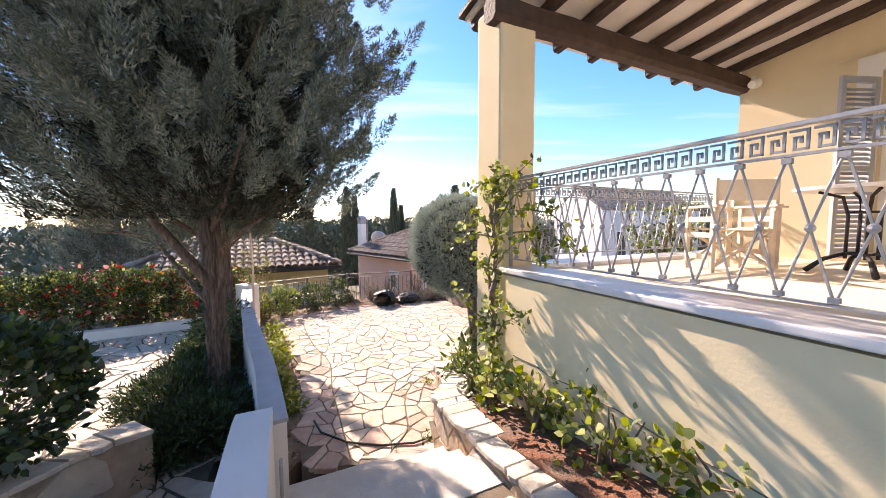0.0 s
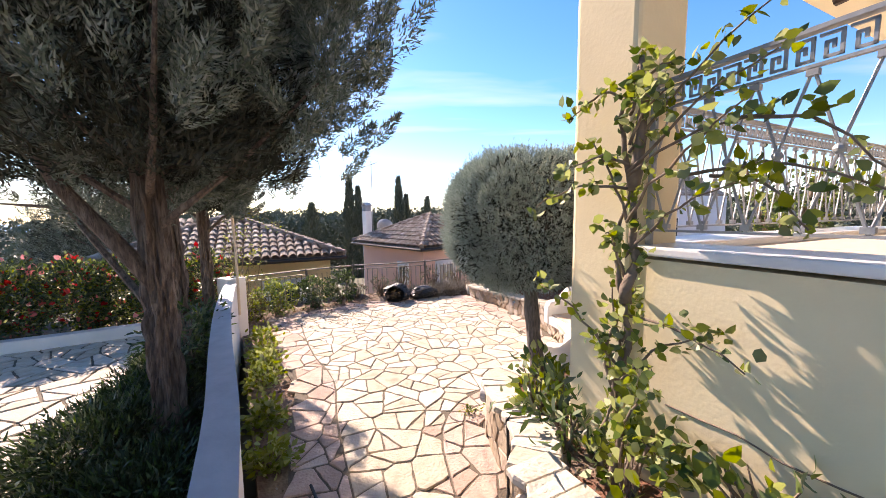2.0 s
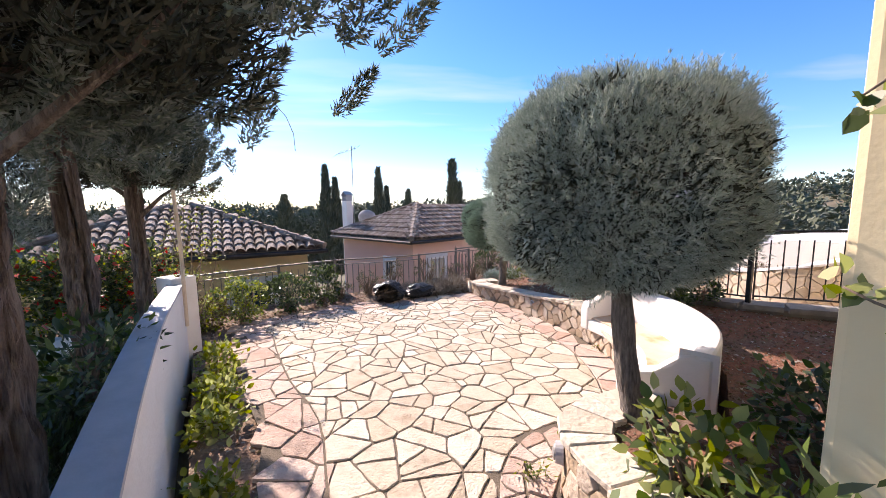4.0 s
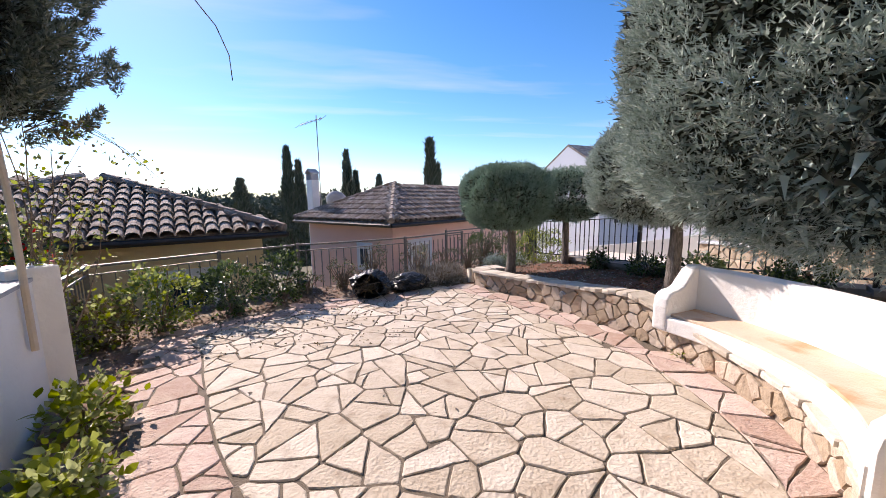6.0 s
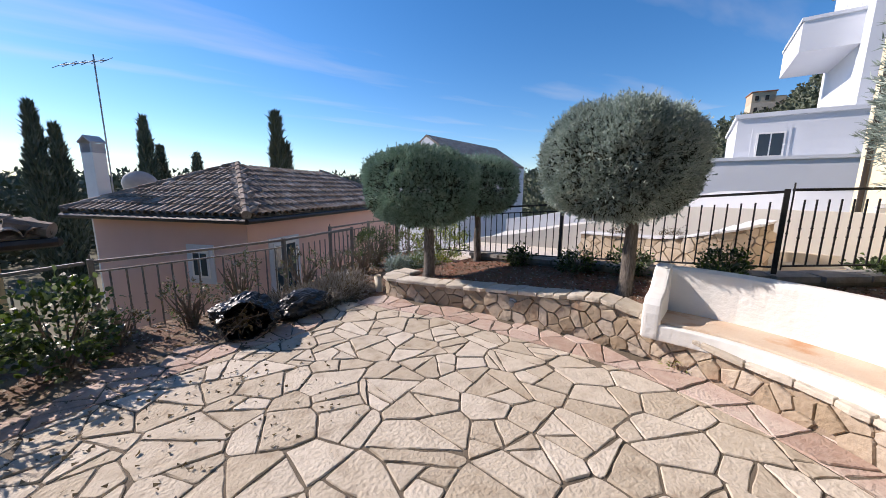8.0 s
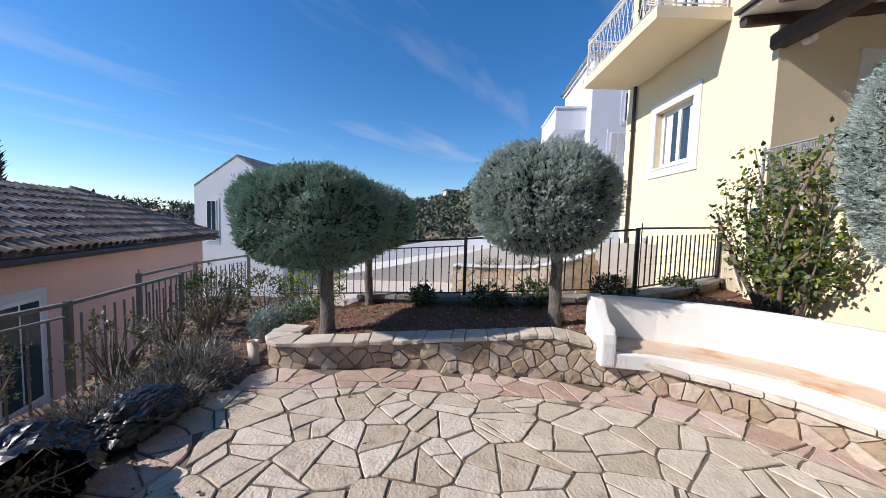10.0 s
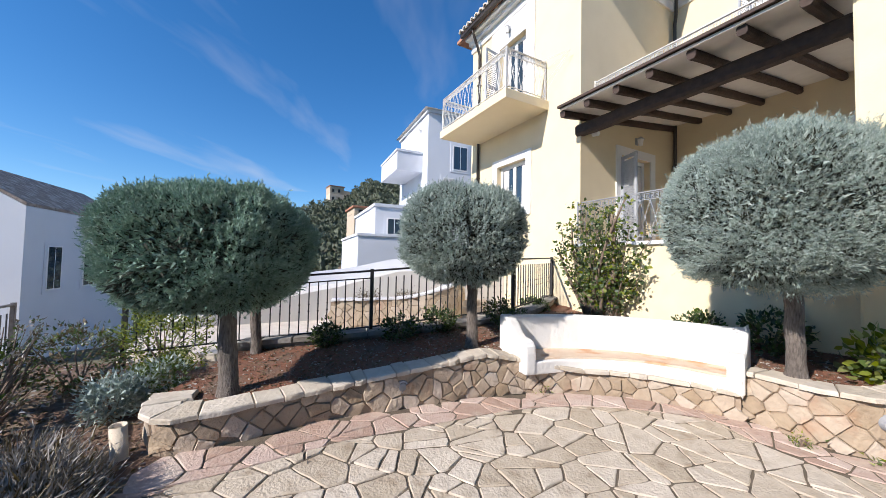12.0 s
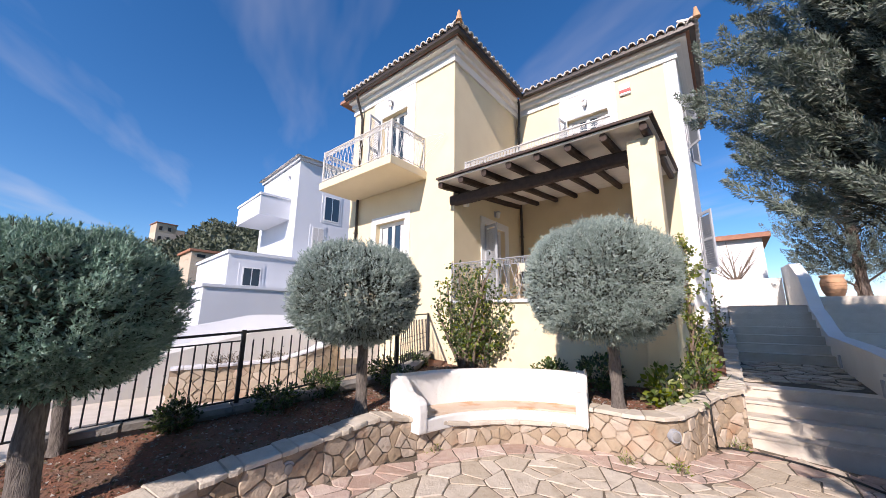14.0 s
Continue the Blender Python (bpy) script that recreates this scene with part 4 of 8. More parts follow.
# hedge with red flowers across the drive
for i in range(9):
    t = i / 8
    hx, hy = -5.75 - 4.6 * t, 8.75 - 2.5 * t
    shrub("hedge_bush", hx + rnd.uniform(-0.1, 0.1), hy + rnd.uniform(-0.1, 0.1), 0.05, 0.55, 0.5, 0.72 + rnd.uniform(-0.06, 0.08), 4200, 0.07, 0.02, [LEAF_DARK, LEAF_DARK, LEAF_DARK, LEAF, LEAF_LIME], 40 + i,
          "dense flowering hedge bush with red blossoms", "hedge", 5, "flowering hedge along the drive", flowers=170 if i in (0, 1, 3, 4, 7, 8) else 60)
# round dark bush on the rubble wall at the drive's edge
shrub("round_bush", -3.35, 2.35, 0.72, 0.62, 0.62, 0.50, 5200, 0.075, 0.026, [LEAF_DARK, LEAF_DARK, LEAF], 60, "rounded dark green broad-leaved bush on a rubble wall", "bush", 6, hollow=0.7)
# shrubs along the railing bed
for i, (x, y, r, h, mats) in enumerate((( -4.35, 9.25, 0.45, 0.42, [LEAF, LEAF_LIME]), (-3.75, 9.85, 0.42, 0.40, [LEAF, LEAF_DARK]), (-3.2, 10.3, 0.38, 0.42, [LEAF, LEAF_DARK]), (-4.75, 8.75, 0.35, 0.3, [LEAF_LIME, LEAF_DRY]))):
    shrub("rose_shrub", x, y, -0.03, r, r, h, 1500, 0.055, 0.02, mats, 70 + i, "leggy rose shrub with small green leaves", "shrub", 9, "rose shrubs by the railing")
for i, (x, y, r, h) in enumerate(((-2.3, 10.95, 0.35, 0.3), (-1.75, 11.3, 0.3, 0.42), (-0.9, 11.5, 0.35, 0.4), (-0.2, 12.0, 0.38, 0.34), (0.4, 12.4, 0.42, 0.38), (0.9, 12.9, 0.45, 0.5), (-2.9, 10.75, 0.3, 0.22))):
    shrub("thorny_shrub", x, y, -0.03, r, r, h, 520, 0.036, 0.012, [LEAF_DRY, LAVENDER, LEAF, LEAF_DRY], 80 + i, "half-bare tangled shrub against the railing", "shrub", 26, "half-bare shrubs by the railing")
for i, (x, y, r, h) in enumerate(((-0.85, 11.0, 0.40, 0.11), (-0.45, 11.12, 0.34, 0.12), (-1.25, 10.95, 0.30, 0.09), (-0.25, 11.5, 0.32, 0.12))):
    shrub("lavender", x, y, -0.03, r, r, h, 3200, 0.085, 0.0055, [LAVENDER, LAVENDER, LEAF_DRY], 90 + i, "dry grey lavender clump spilling over the bed edge", "lavender", 12, "lavender clumps", up=0.9, spread=0.5)
for i, (x, y, r, h, mats) in enumerate(((0.85, 11.75, 0.24, 0.2, [TOPIARY]), (1.25, 11.6, 0.28, 0.22, [TOPIARY, LEAF]), (1.9, 12.0, 0.55, 0.55, [LEAF_LIME, LEAF_LIME, LEAF]), (1.5, 12.7, 0.5, 0.4, [LEAF, LEAF_DRY]), (2.4, 12.4, 0.5, 0.45, [LEAF_LIME, LEAF]), (0.9, 13.2, 0.45, 0.4, [LEAF_DARK, LEAF]))):
    shrub("low_shrub", x, y, -0.02, r, r, h, 1800, 0.05, 0.012, mats, 100 + i, "low rounded garden shrub in dry earth", "shrub", 5, "low garden shrubs")
# lime-leaved shrubs in the narrow bed under the low wall
for i, (x, y, r, h) in enumerate(((-2.45, 5.0, 0.15, 0.12), (-2.92, 5.85, 0.19, 0.13), (-3.2, 6.45, 0.2, 0.14), (-3.6, 7.12, 0.22, 0.17), (-2.08, 4.35, 0.14, 0.11))):
    shrub("lime_shrub", x, y, -0.03, r, r, h, 330, 0.075, 0.024, [LEAF_LIME], 110 + i, "yellow-green leafy shrub below the low wall", "shrub", 5, "lime-green shrubs under the low wall")
# ground cover round the conifers
for i, (x, y, r, h) in enumerate(((-3.30, 4.2, 0.68, 0.30), (-3.62, 4.95, 0.52, 0.28), (-2.62, 3.75, 0.5, 0.25), (-2.95, 3.55, 0.55, 0.18), (-4.15, 5.95, 0.48, 0.26), (-4.35, 6.6, 0.35, 0.25), (-4.75, 7.2, 0.45, 0.25))):
    shrub("ground_cover", x, y, 0.0, r, r, h, 9000, 0.07, 0.010, [LEAF_DARK, LEAF_DARK, LEAF_DARK, LEAF_DARK, LEAF], 120 + i, "fine-leaved green ground cover at the foot of the conifers", "ground cover", 3, "ground cover under the conifers", up=0.8)
# dark bush leaning over the low wall
shrub("wall_bush", -3.62, 5.55, 0.45, 0.30, 0.42, 0.36, 900, 0.10, 0.018, [LEAF_DARK, LEAF, LEAF_DARK], 128, "dark narrow-leaved bush leaning over the low wall", "bush", 8, hollow=0.6)
# planting in front of the house
shrub("broadleaf_shrub", 0.30, 4.35, 0.5, 0.24, 0.26, 0.22, 300, 0.095, 0.032, [LEAF_LIME, LEAF, LEAF_LIME], 130, "leafy shrub with large bright green leaves", "shrub", 8, hollow=0.6)
shrub("oleander_shrub", 0.30, 3.75, 0.55, 0.2, 0.2, 0.22, 300, 0.11, 0.016, [LEAF, LEAF_DARK, LEAF], 131, "dark narrow-leaved shrub at the foot of the column", "shrub", 8)
for i, (x, y, z, r, h) in enumerate(((0.75, 2.75, 0.75, 0.26, 0.24), (1.05, 2.15, 0.82, 0.30, 0.26), (1.4, 1.75, 0.9, 0.24, 0.2), (0.45, 3.2, 0.68, 0.22, 0.24))):
    shrub("bougainvillea_shrub", x, y, z, r, r, h, 210, 0.075, 0.028, [LEAF_LIME, LEAF, LEAF_LIME], 132 + i, "sparse low shrub with glossy lime leaves by the wall", "shrub", 9, "sparse shrubs along the terrace wall")
for i, (a, b, r, h) in enumerate(((1.1, 0.55, 0.35, 0.28), (1.9, 0.5, 0.25, 0.2), (4.7, 1.0, 0.25, 0.16))):
    p = house_point(a, b)
    shrub("bed_shrub", p.x, p.y, 0.5, r, r, h, 900, 0.06, 0.02, [LEAF_DARK, LEAF], 140 + i, "small dark shrub in the shaded bed", "shrub", 6, "bed shrubs by the house")
for i, (x, y, z, r) in enumerate(((2.45, 9.1, 0.4, 0.28), (2.75, 8.5, 0.48, 0.26), (2.3, 10.1, 0.32, 0.2), (3.0, 7.5, 0.6, 0.24), (2.5, 7.4, 0.5, 0.22))):
    shrub("fence_shrub", x, y, z, r, r, 0.17, 900, 0.05, 0.014, [LEAF_DARK, LEAF_DARK, LEAF], 150 + i, "low dark shrub at the foot of the iron fence", "shrub", 6, "low shrubs by the iron fence")


# woody climber trained up the terrace front
def climber(name, spots, n_leaf, seed, label, mats, leaf=0.07, wide=0.026, loose=1.0):
    rr = random.Random(seed)
    rg = np.random.default_rng(seed)
    ob = empty(name, Matrix.Translation(spots[0][0]), label, "climber")
    o = Vector(spots[0][0])
    P, D = [], []
    for (p, q, bend, r) in spots:
        p, q = Vector(p) - o, Vector(q) - o
        bm = bmesh.new()
        pts = []
        k = 7
        for i in range(k + 1):
            t = i / k
            w = Vector(bend) * math.sin(t * math.pi) + Vector((rr.uniform(-1, 1), rr.uniform(-1, 1), rr.uniform(-1, 1))) * 0.014
            pts.append(p.lerp(q, t) + (w if 0 < i < k else Vector()))
        tube(bm, pts, [r * (1 - 0.65 * i / k) for i in range(k + 1)], 7)
        part("branch", bm, TWIG, ob, smooth=True)
        for i in range(2, k + 1):
            for _ in range(max(1, int(n_leaf / len(spots) / k / 6))):
                c = np.array(pts[i]) + rg.normal(0, 0.06 * loose, 3)
                P.append(c + rg.normal(0, 0.05 * loose, (6, 3)))
                D.append(rg.normal(0, 1, (6, 3)) + np.array([0, 0, 0.3]))
    foliage("leaves", np.concatenate(P), np.concatenate(D), leaf, wide, mats, ob, seed, 0.5)
    return ob


def hp(a, b, z):
    return tuple(house_point(a, b, z))


vine = []
stem = [hp(-0.20, -0.14, 0.55), hp(-0.13, -0.10, 1.15), hp(-0.16, -0.16, 1.7), hp(-0.12, -0.14, 2.3), hp(-0.16, -0.20, 2.95)]
for p, q in zip(stem, stem[1:]):
    vine.append((p, q, (0.02, -0.03, 0.0), 0.035))
    vine.append((p, q, (-0.05, 0.05, 0.0), 0.018))
rv = random.Random(5)
for i in range(22):
    z = rv.uniform(0.9, 2.9)
    p = Vector(hp(-0.15, -0.14, z))
    q = Vector(hp(-0.14 + rv.uniform(-0.28, 0.05), -0.14 + rv.uniform(-0.6, 0.45), z + rv.uniform(-0.1, 0.5)))
    vine.append((tuple(p), tuple(q), (0, 0, 0.06), 0.009))
for i in range(3):
    p = Vector(hp(-0.10, -0.40 - 0.10 * i, 2.35 + rv.uniform(-0.2, 0.4)))
    q = p + Vector(hp(0, 0, 0)) * 0 + (house_point(rv.uniform(-0.1, 0.15), -rv.uniform(0.3, 0.9), 0) - house_point(0, 0, 0)) + Vector((0, 0, rv.uniform(-0.3, 0.2)))
    vine.append((tuple(p), tuple(q), (0, 0, 0.08), 0.009))
climber("climbing_bougainvillea", vine, 300, 5, "woody climbing bougainvillea twined up the cream column", [LEAF, LEAF_LIME, LEAF_LIME], 0.056, 0.022, 0.4)
vine = []
for i in range(26):
    a = 3.5 + rv.uniform(-0.25, 0.35)
    p = hp(a, 0.45, 0.55)
    q = hp(3.5 + rv.uniform(-0.85, 0.95), 0.45 + rv.uniform(-0.2, 0.45), rv.uniform(1.2, 2.75))
    vine.append((p, q, (rv.uniform(-0.22, 0.22), rv.uniform(-0.15, 0.15), 0.05), 0.042 if i < 8 else 0.014))
climber("bougainvillea_bush", vine, 4600, 6, "tall sprawling bougainvillea against the terrace front", [LEAF, LEAF_LIME, LEAF_DARK, LEAF], 0.065, 0.025)
vine = []
for i in range(7):
    p = hp(-0.45, -3.3 + rv.uniform(-0.2, 0.2), 0.95)
    q = hp(-0.4, -3.4 + rv.uniform(-0.35, 0.3), rv.uniform(1.6, 2.7))
    vine.append((p, q, (0, 0, 0.1), 0.014))
climber("side_climber", vine, 420, 8, "thin climber on the side wall of the terrace", [LEAF_DRY, LEAF, LEAF_LIME], 0.06, 0.022)
vine = []
for i in range(16):
    p = (-4.5 + rv.uniform(-0.25, 0.2), 7.9 + rv.uniform(-0.1, 0.25), 0.4)
    q = (-4.45 + rv.uniform(-0.4, 0.35), 8.0 + rv.uniform(-0.3, 0.4), rv.uniform(1.5, 2.45))
    vine.append((p, q, (rv.uniform(-0.1, 0.1), 0.05, 0.05), 0.008))
for i in range(3):
    vine.append(((-4.45, 8.0, 2.2), (-3.9 + 0.12 * i, 8.35, 2.05 - 0.1 * i), (0, 0, 0.22), 0.005))
climber("trellis_climber", vine, 900, 9, "thin yellow-leaved climber on the trellis pole", [LEAF_LIME, LEAF_DRY, LEAF_LIME], 0.045, 0.016)


# ---------- iron fences ----------
def fence(name, pts, zs_top, zs_bot, mat, label, spacing, post_at, post=0.05, gap=0.11):
    """A railing over plan points: posts, top and lower rails, and each bar."""
    o = Vector((*pts[0], zs_bot[0]))
    ob = empty(name, Matrix.Translation(o), label, "railing")
    inv = Vector(o)
    def p3(i, which, lift=0.0):
        return Vector((*pts[i], (zs_top if which else zs_bot)[i] + lift)) - inv
    for lift, which, r, nm in ((0, 1, 0.019, "top_rail"), (-gap, 1, 0.011, "upper_rail"), (0.05, 0, 0.012, "lower_rail")):
        for i in range(len(pts) - 1):
            bm = bmesh.new()
            a, b = p3(i, which, lift), p3(i + 1, which, lift)
            d = (b - a)
            s = d.cross(Vector((0, 0, 1))).normalized() * r * 1.15
            u = Vector((0, 0, r * 0.8))
            ring = [[bm.verts.new(e + s * x + u * y) for x, y in ((-1, -1), (1, -1), (1, 1), (-1, 1))] for e in (a, b)]
            for k in range(4):
                bm.faces.new((ring[0][k], ring[0][(k + 1) % 4], ring[1][(k + 1) % 4], ring[1][k]))
            bm.faces.new(ring[0][::-1])
            bm.faces.new(ring[1])
            part(nm, bm, mat, ob)
    for i in post_at:
        bm = slab(-post / 2, post / 2, -post / 2, post / 2, -0.15, zs_top[i] - zs_bot[i] + 0.03, 0.004)
        i2 = min(i + 1, len(pts) - 1)
        i1 = i2 - 1
        ang = math.atan2(pts[i2][1] - pts[i1][1], pts[i2][0] - pts[i1][0])
        part("post", bm, mat, ob, matrix=Matrix.Translation(p3(i, 0)) @ Matrix.Rotation(ang, 4, "Z"))
    bar = None
    for i in range(len(pts) - 1):
        a, b = Vector(pts[i]), Vector(pts[i + 1])
        n = max(1, int((b - a).length / spacing))
        for k in range(1, n):
            t = k / n
            zt = zs_top[i] + (zs_top[i + 1] - zs_top[i]) * t - gap
            zb = zs_bot[i] + (zs_bot[i + 1] - zs_bot[i]) * t + 0.05
            if bar is None:
                bm = slab(-0.007, 0.007, -0.007, 0.007, 0, 1, 0)
                box(bm, -0.011, 0.011, -0.011, 0.011, 0.42, 0.44)
                box(bm, -0.011, 0.011, -0.011, 0.011, 0.56, 0.58)
                bar = part("bar", bm, mat, ob).data
                bpy.data.objects.remove(bpy.data.objects[ob.children[-1].name])
            x = new("bar", bar)
            x.parent = ob
            p = a.lerp(b, t)
            x.matrix_basis = Matrix.Translation(Vector((p.x, p.y, zb)) - inv) @ Matrix.Diagonal((1, 1, zt - zb, 1)) @ Matrix.Rotation(0.6, 4, "Z")
    return ob


fence("railing", [(-4.55, 8.05), (-5.2, 9.35), (-4.1, 10.35), (-3.14, 11.05)], [0.82] * 4, [-0.1] * 4, IRON_GREY, "weathered grey iron railing at the terrace edge", 0.13, (0, 1, 2))
fence("railing", [(-3.10, 11.10), (-2.05, 11.4), (-1.1, 11.8), (0.35, 12.85)], [0.82] * 4, [-0.1] * 4, IRON_GREY, "weathered grey iron railing over a drop to the next house", 0.13, (0, 2, 3))
fence("railing", [(0.0, 13.15), (1.15, 13.95), (2.6, 14.6)], [0.82] * 3, [-0.1] * 3, IRON_GREY, "weathered grey iron railing behind the shrubs", 0.13, (0, 1, 2))
fence("iron_fence", [(2.0, 12.6), (2.35, 11.2), (2.63, 9.55), (3.4, 7.15)], [1.15, 1.26, 1.40, 1.62], [0.25, 0.36, 0.50, 0.70], IRON_DARK, "black iron fence behind the planter", 0.125, (0, 2, 3))
fence("iron_fence", [(3.42, 7.10), (5.2, 5.75)], [1.64, 1.70], [0.72, 0.80], IRON_DARK, "black iron fence meeting the house wall", 0.125, (1,))
# low dry-stone kerb under the iron fence
kerb_line = smooth_line([(2.3, 11.3), (2.6, 9.6), (3.38, 7.2), (5.3, 5.72)], 0.4)
KERB_Z = [0.36 + 0.42 * i / (len(kerb_line) - 1) for i in range(len(kerb_line))]
kerb = empty("kerb", Matrix(), "dark weathered stone kerb under the iron fence", "kerb", kind="structure")
bm = strip(bmesh.new(), offset(kerb_line, 0.11), offset(kerb_line, -0.11), -0.4, KERB_Z)
part("kerb_core", bm, KERB_STONE, kerb)
for i in range(len(kerb_line) - 1):
    a, b = Vector(kerb_line[i]), Vector(kerb_line[i + 1])
    n = (b - a).normalized()
    s = Vector((-n.y, n.x))
    w = 0.15 + rnd.uniform(0, 0.03)
    bm = bmesh.new()
    prism(bm, [a + n * 0.012 - s * w, b - n * 0.012 - s * w * rnd.uniform(0.9, 1.1), b - n * 0.012 + s * w, a + n * 0.012 + s * w], [KERB_Z[i] - 0.02, KERB_Z[i + 1] - 0.02] * 1 + [KERB_Z[i + 1] - 0.02, KERB_Z[i] - 0.02], [KERB_Z[i] + 0.045, KERB_Z[i + 1] + 0.045, KERB_Z[i + 1] + 0.045, KERB_Z[i] + 0.045])
    part("stone", bm, KERB_STONE, kerb)


# ---------- ornamental terrace railing ----------
def key_rail(name, p0, p1, height, label, parent_matrix, pitch=0.18, base=0.09, mat=None):
    """Greek-key frieze on crossed bars, from p0 to p1 in the house's plan at floor height."""
    mat = mat or IRON_SILVER
    p0, p1 = Vector(p0), Vector(p1)
    d = p1 - p0
    L = d.xy.length
    ang = math.atan2(d.y, d.x)
    m = parent_matrix @ Matrix.Translation(p0) @ Matrix.Rotation(ang, 4, "Z")
    ob = empty(name, m, label, "railing")
    fr = 0.138
    bm = box(bmesh.new(), 0, L, -0.024, 0.024, height - 0.018, height)
    part("top_rail", bm, mat, ob)
    bm = box(bmesh.new(), 0, L, -0.012, 0.012, height - fr - 0.012, height - fr)
    part("frieze_rail", bm, mat, ob)
    bm = box(bmesh.new(), 0, L, -0.014, 0.014, base - 0.012, base)
    part("bottom_rail", bm, mat, ob)
    n = max(2, int(L / 0.08))
    w = L / n
    t = 0.0105
    h = fr - 0.045
    z0 = height - fr + 0.012
    bm = bmesh.new()
    for i in range(n):
        x = i * w + 0.008
        ww = w - 0.012
        for a0, a1, b0, b1 in ((0, ww, h - t, h), (0, t, 0, h), (0, ww * 0.78, 0, t), (ww * 0.78 - t, ww * 0.78, 0, h * 0.68), (ww * 0.32, ww * 0.78, h * 0.68 - t, h * 0.68), (ww * 0.32, ww * 0.32 + t, h * 0.34, h * 0.68)):
            box(bm, x + a0, x + a1, -0.006, 0.006, z0 + b0, z0 + b1)
    part("key_frieze", bm, mat, ob, "Greek-key iron frieze")
    k = max(1, round(L / pitch))
    pw = L / k
    zt, zb = height - fr - 0.012, base
    zm = (zt + zb) / 2
    for i in range(k):
        x = (i + 0.5) * pw
        bm = bmesh.new()
        for s in (-1, 1):
            tube(bm, [(x, 0.0, zt), (x + s * pw / 2, 0.004 * s, zm), (x, 0.0, zb)], 0.0065, 5)
        box(bm, x - 0.018, x + 0.018, -0.014, 0.014, zt - 0.03, zt - 0.005)
        box(bm, x - 0.018, x + 0.018, -0.014, 0.014, zb + 0.005, zb + 0.03)
        part("crossed_bar", bm, mat, ob)
        if i:
            bm = bmesh.new()
            bmesh.ops.create_uvsphere(bm, u_segments=8, v_segments=6, radius=0.021)
            part("knot", bm, mat, ob, matrix=Matrix.Translation((i * pw, 0, zm)))
    for x in (0.0, L):
        bm = slab(x - 0.015, x + 0.015, -0.015, 0.015, 0.0, height + 0.03, 0.003)
        part("post", bm, mat, ob)
    return ob


key_rail("terrace_railing", (0.1, -3.55, 2.0), (0.1, -0.1, 2.0), 0.885, "silver-grey iron terrace railing with Greek-key frieze", HOUSE)
key_rail("terrace_railing", (0.55, 0.1, 2.0), (4.38, 0.1, 2.0), 0.885, "silver-grey iron railing across the terrace front", HOUSE)
BW = material("white_painted_iron", (0.70, 0.69, 0.66), 0.5, (0.6, 0.58, 0.55), 30.0, 0.8, 0.05, 80)
key_rail("balcony_railing", (5.42, 1.26, BZ + 0.22), (8.44, 1.26, BZ + 0.22), 0.98, "white iron balcony railing with crossed bars", HOUSE, mat=BW)
key_rail("balcony_railing", (5.42, 0.05, BZ + 0.22), (5.42, 1.24, BZ + 0.22), 0.98, "white iron balcony railing return", HOUSE, mat=BW)
key_rail("balcony_railing", (8.44, 0.05, BZ + 0.22), (8.44, 1.24, BZ + 0.22), 0.98, "white iron balcony railing return", HOUSE, mat=BW)
key_rail("roof_terrace_railing", (0.75, -0.35, 5.0), (4.3, -0.35, 5.0), 0.62, "low white iron railing on the pergola roof", HOUSE, mat=BW)


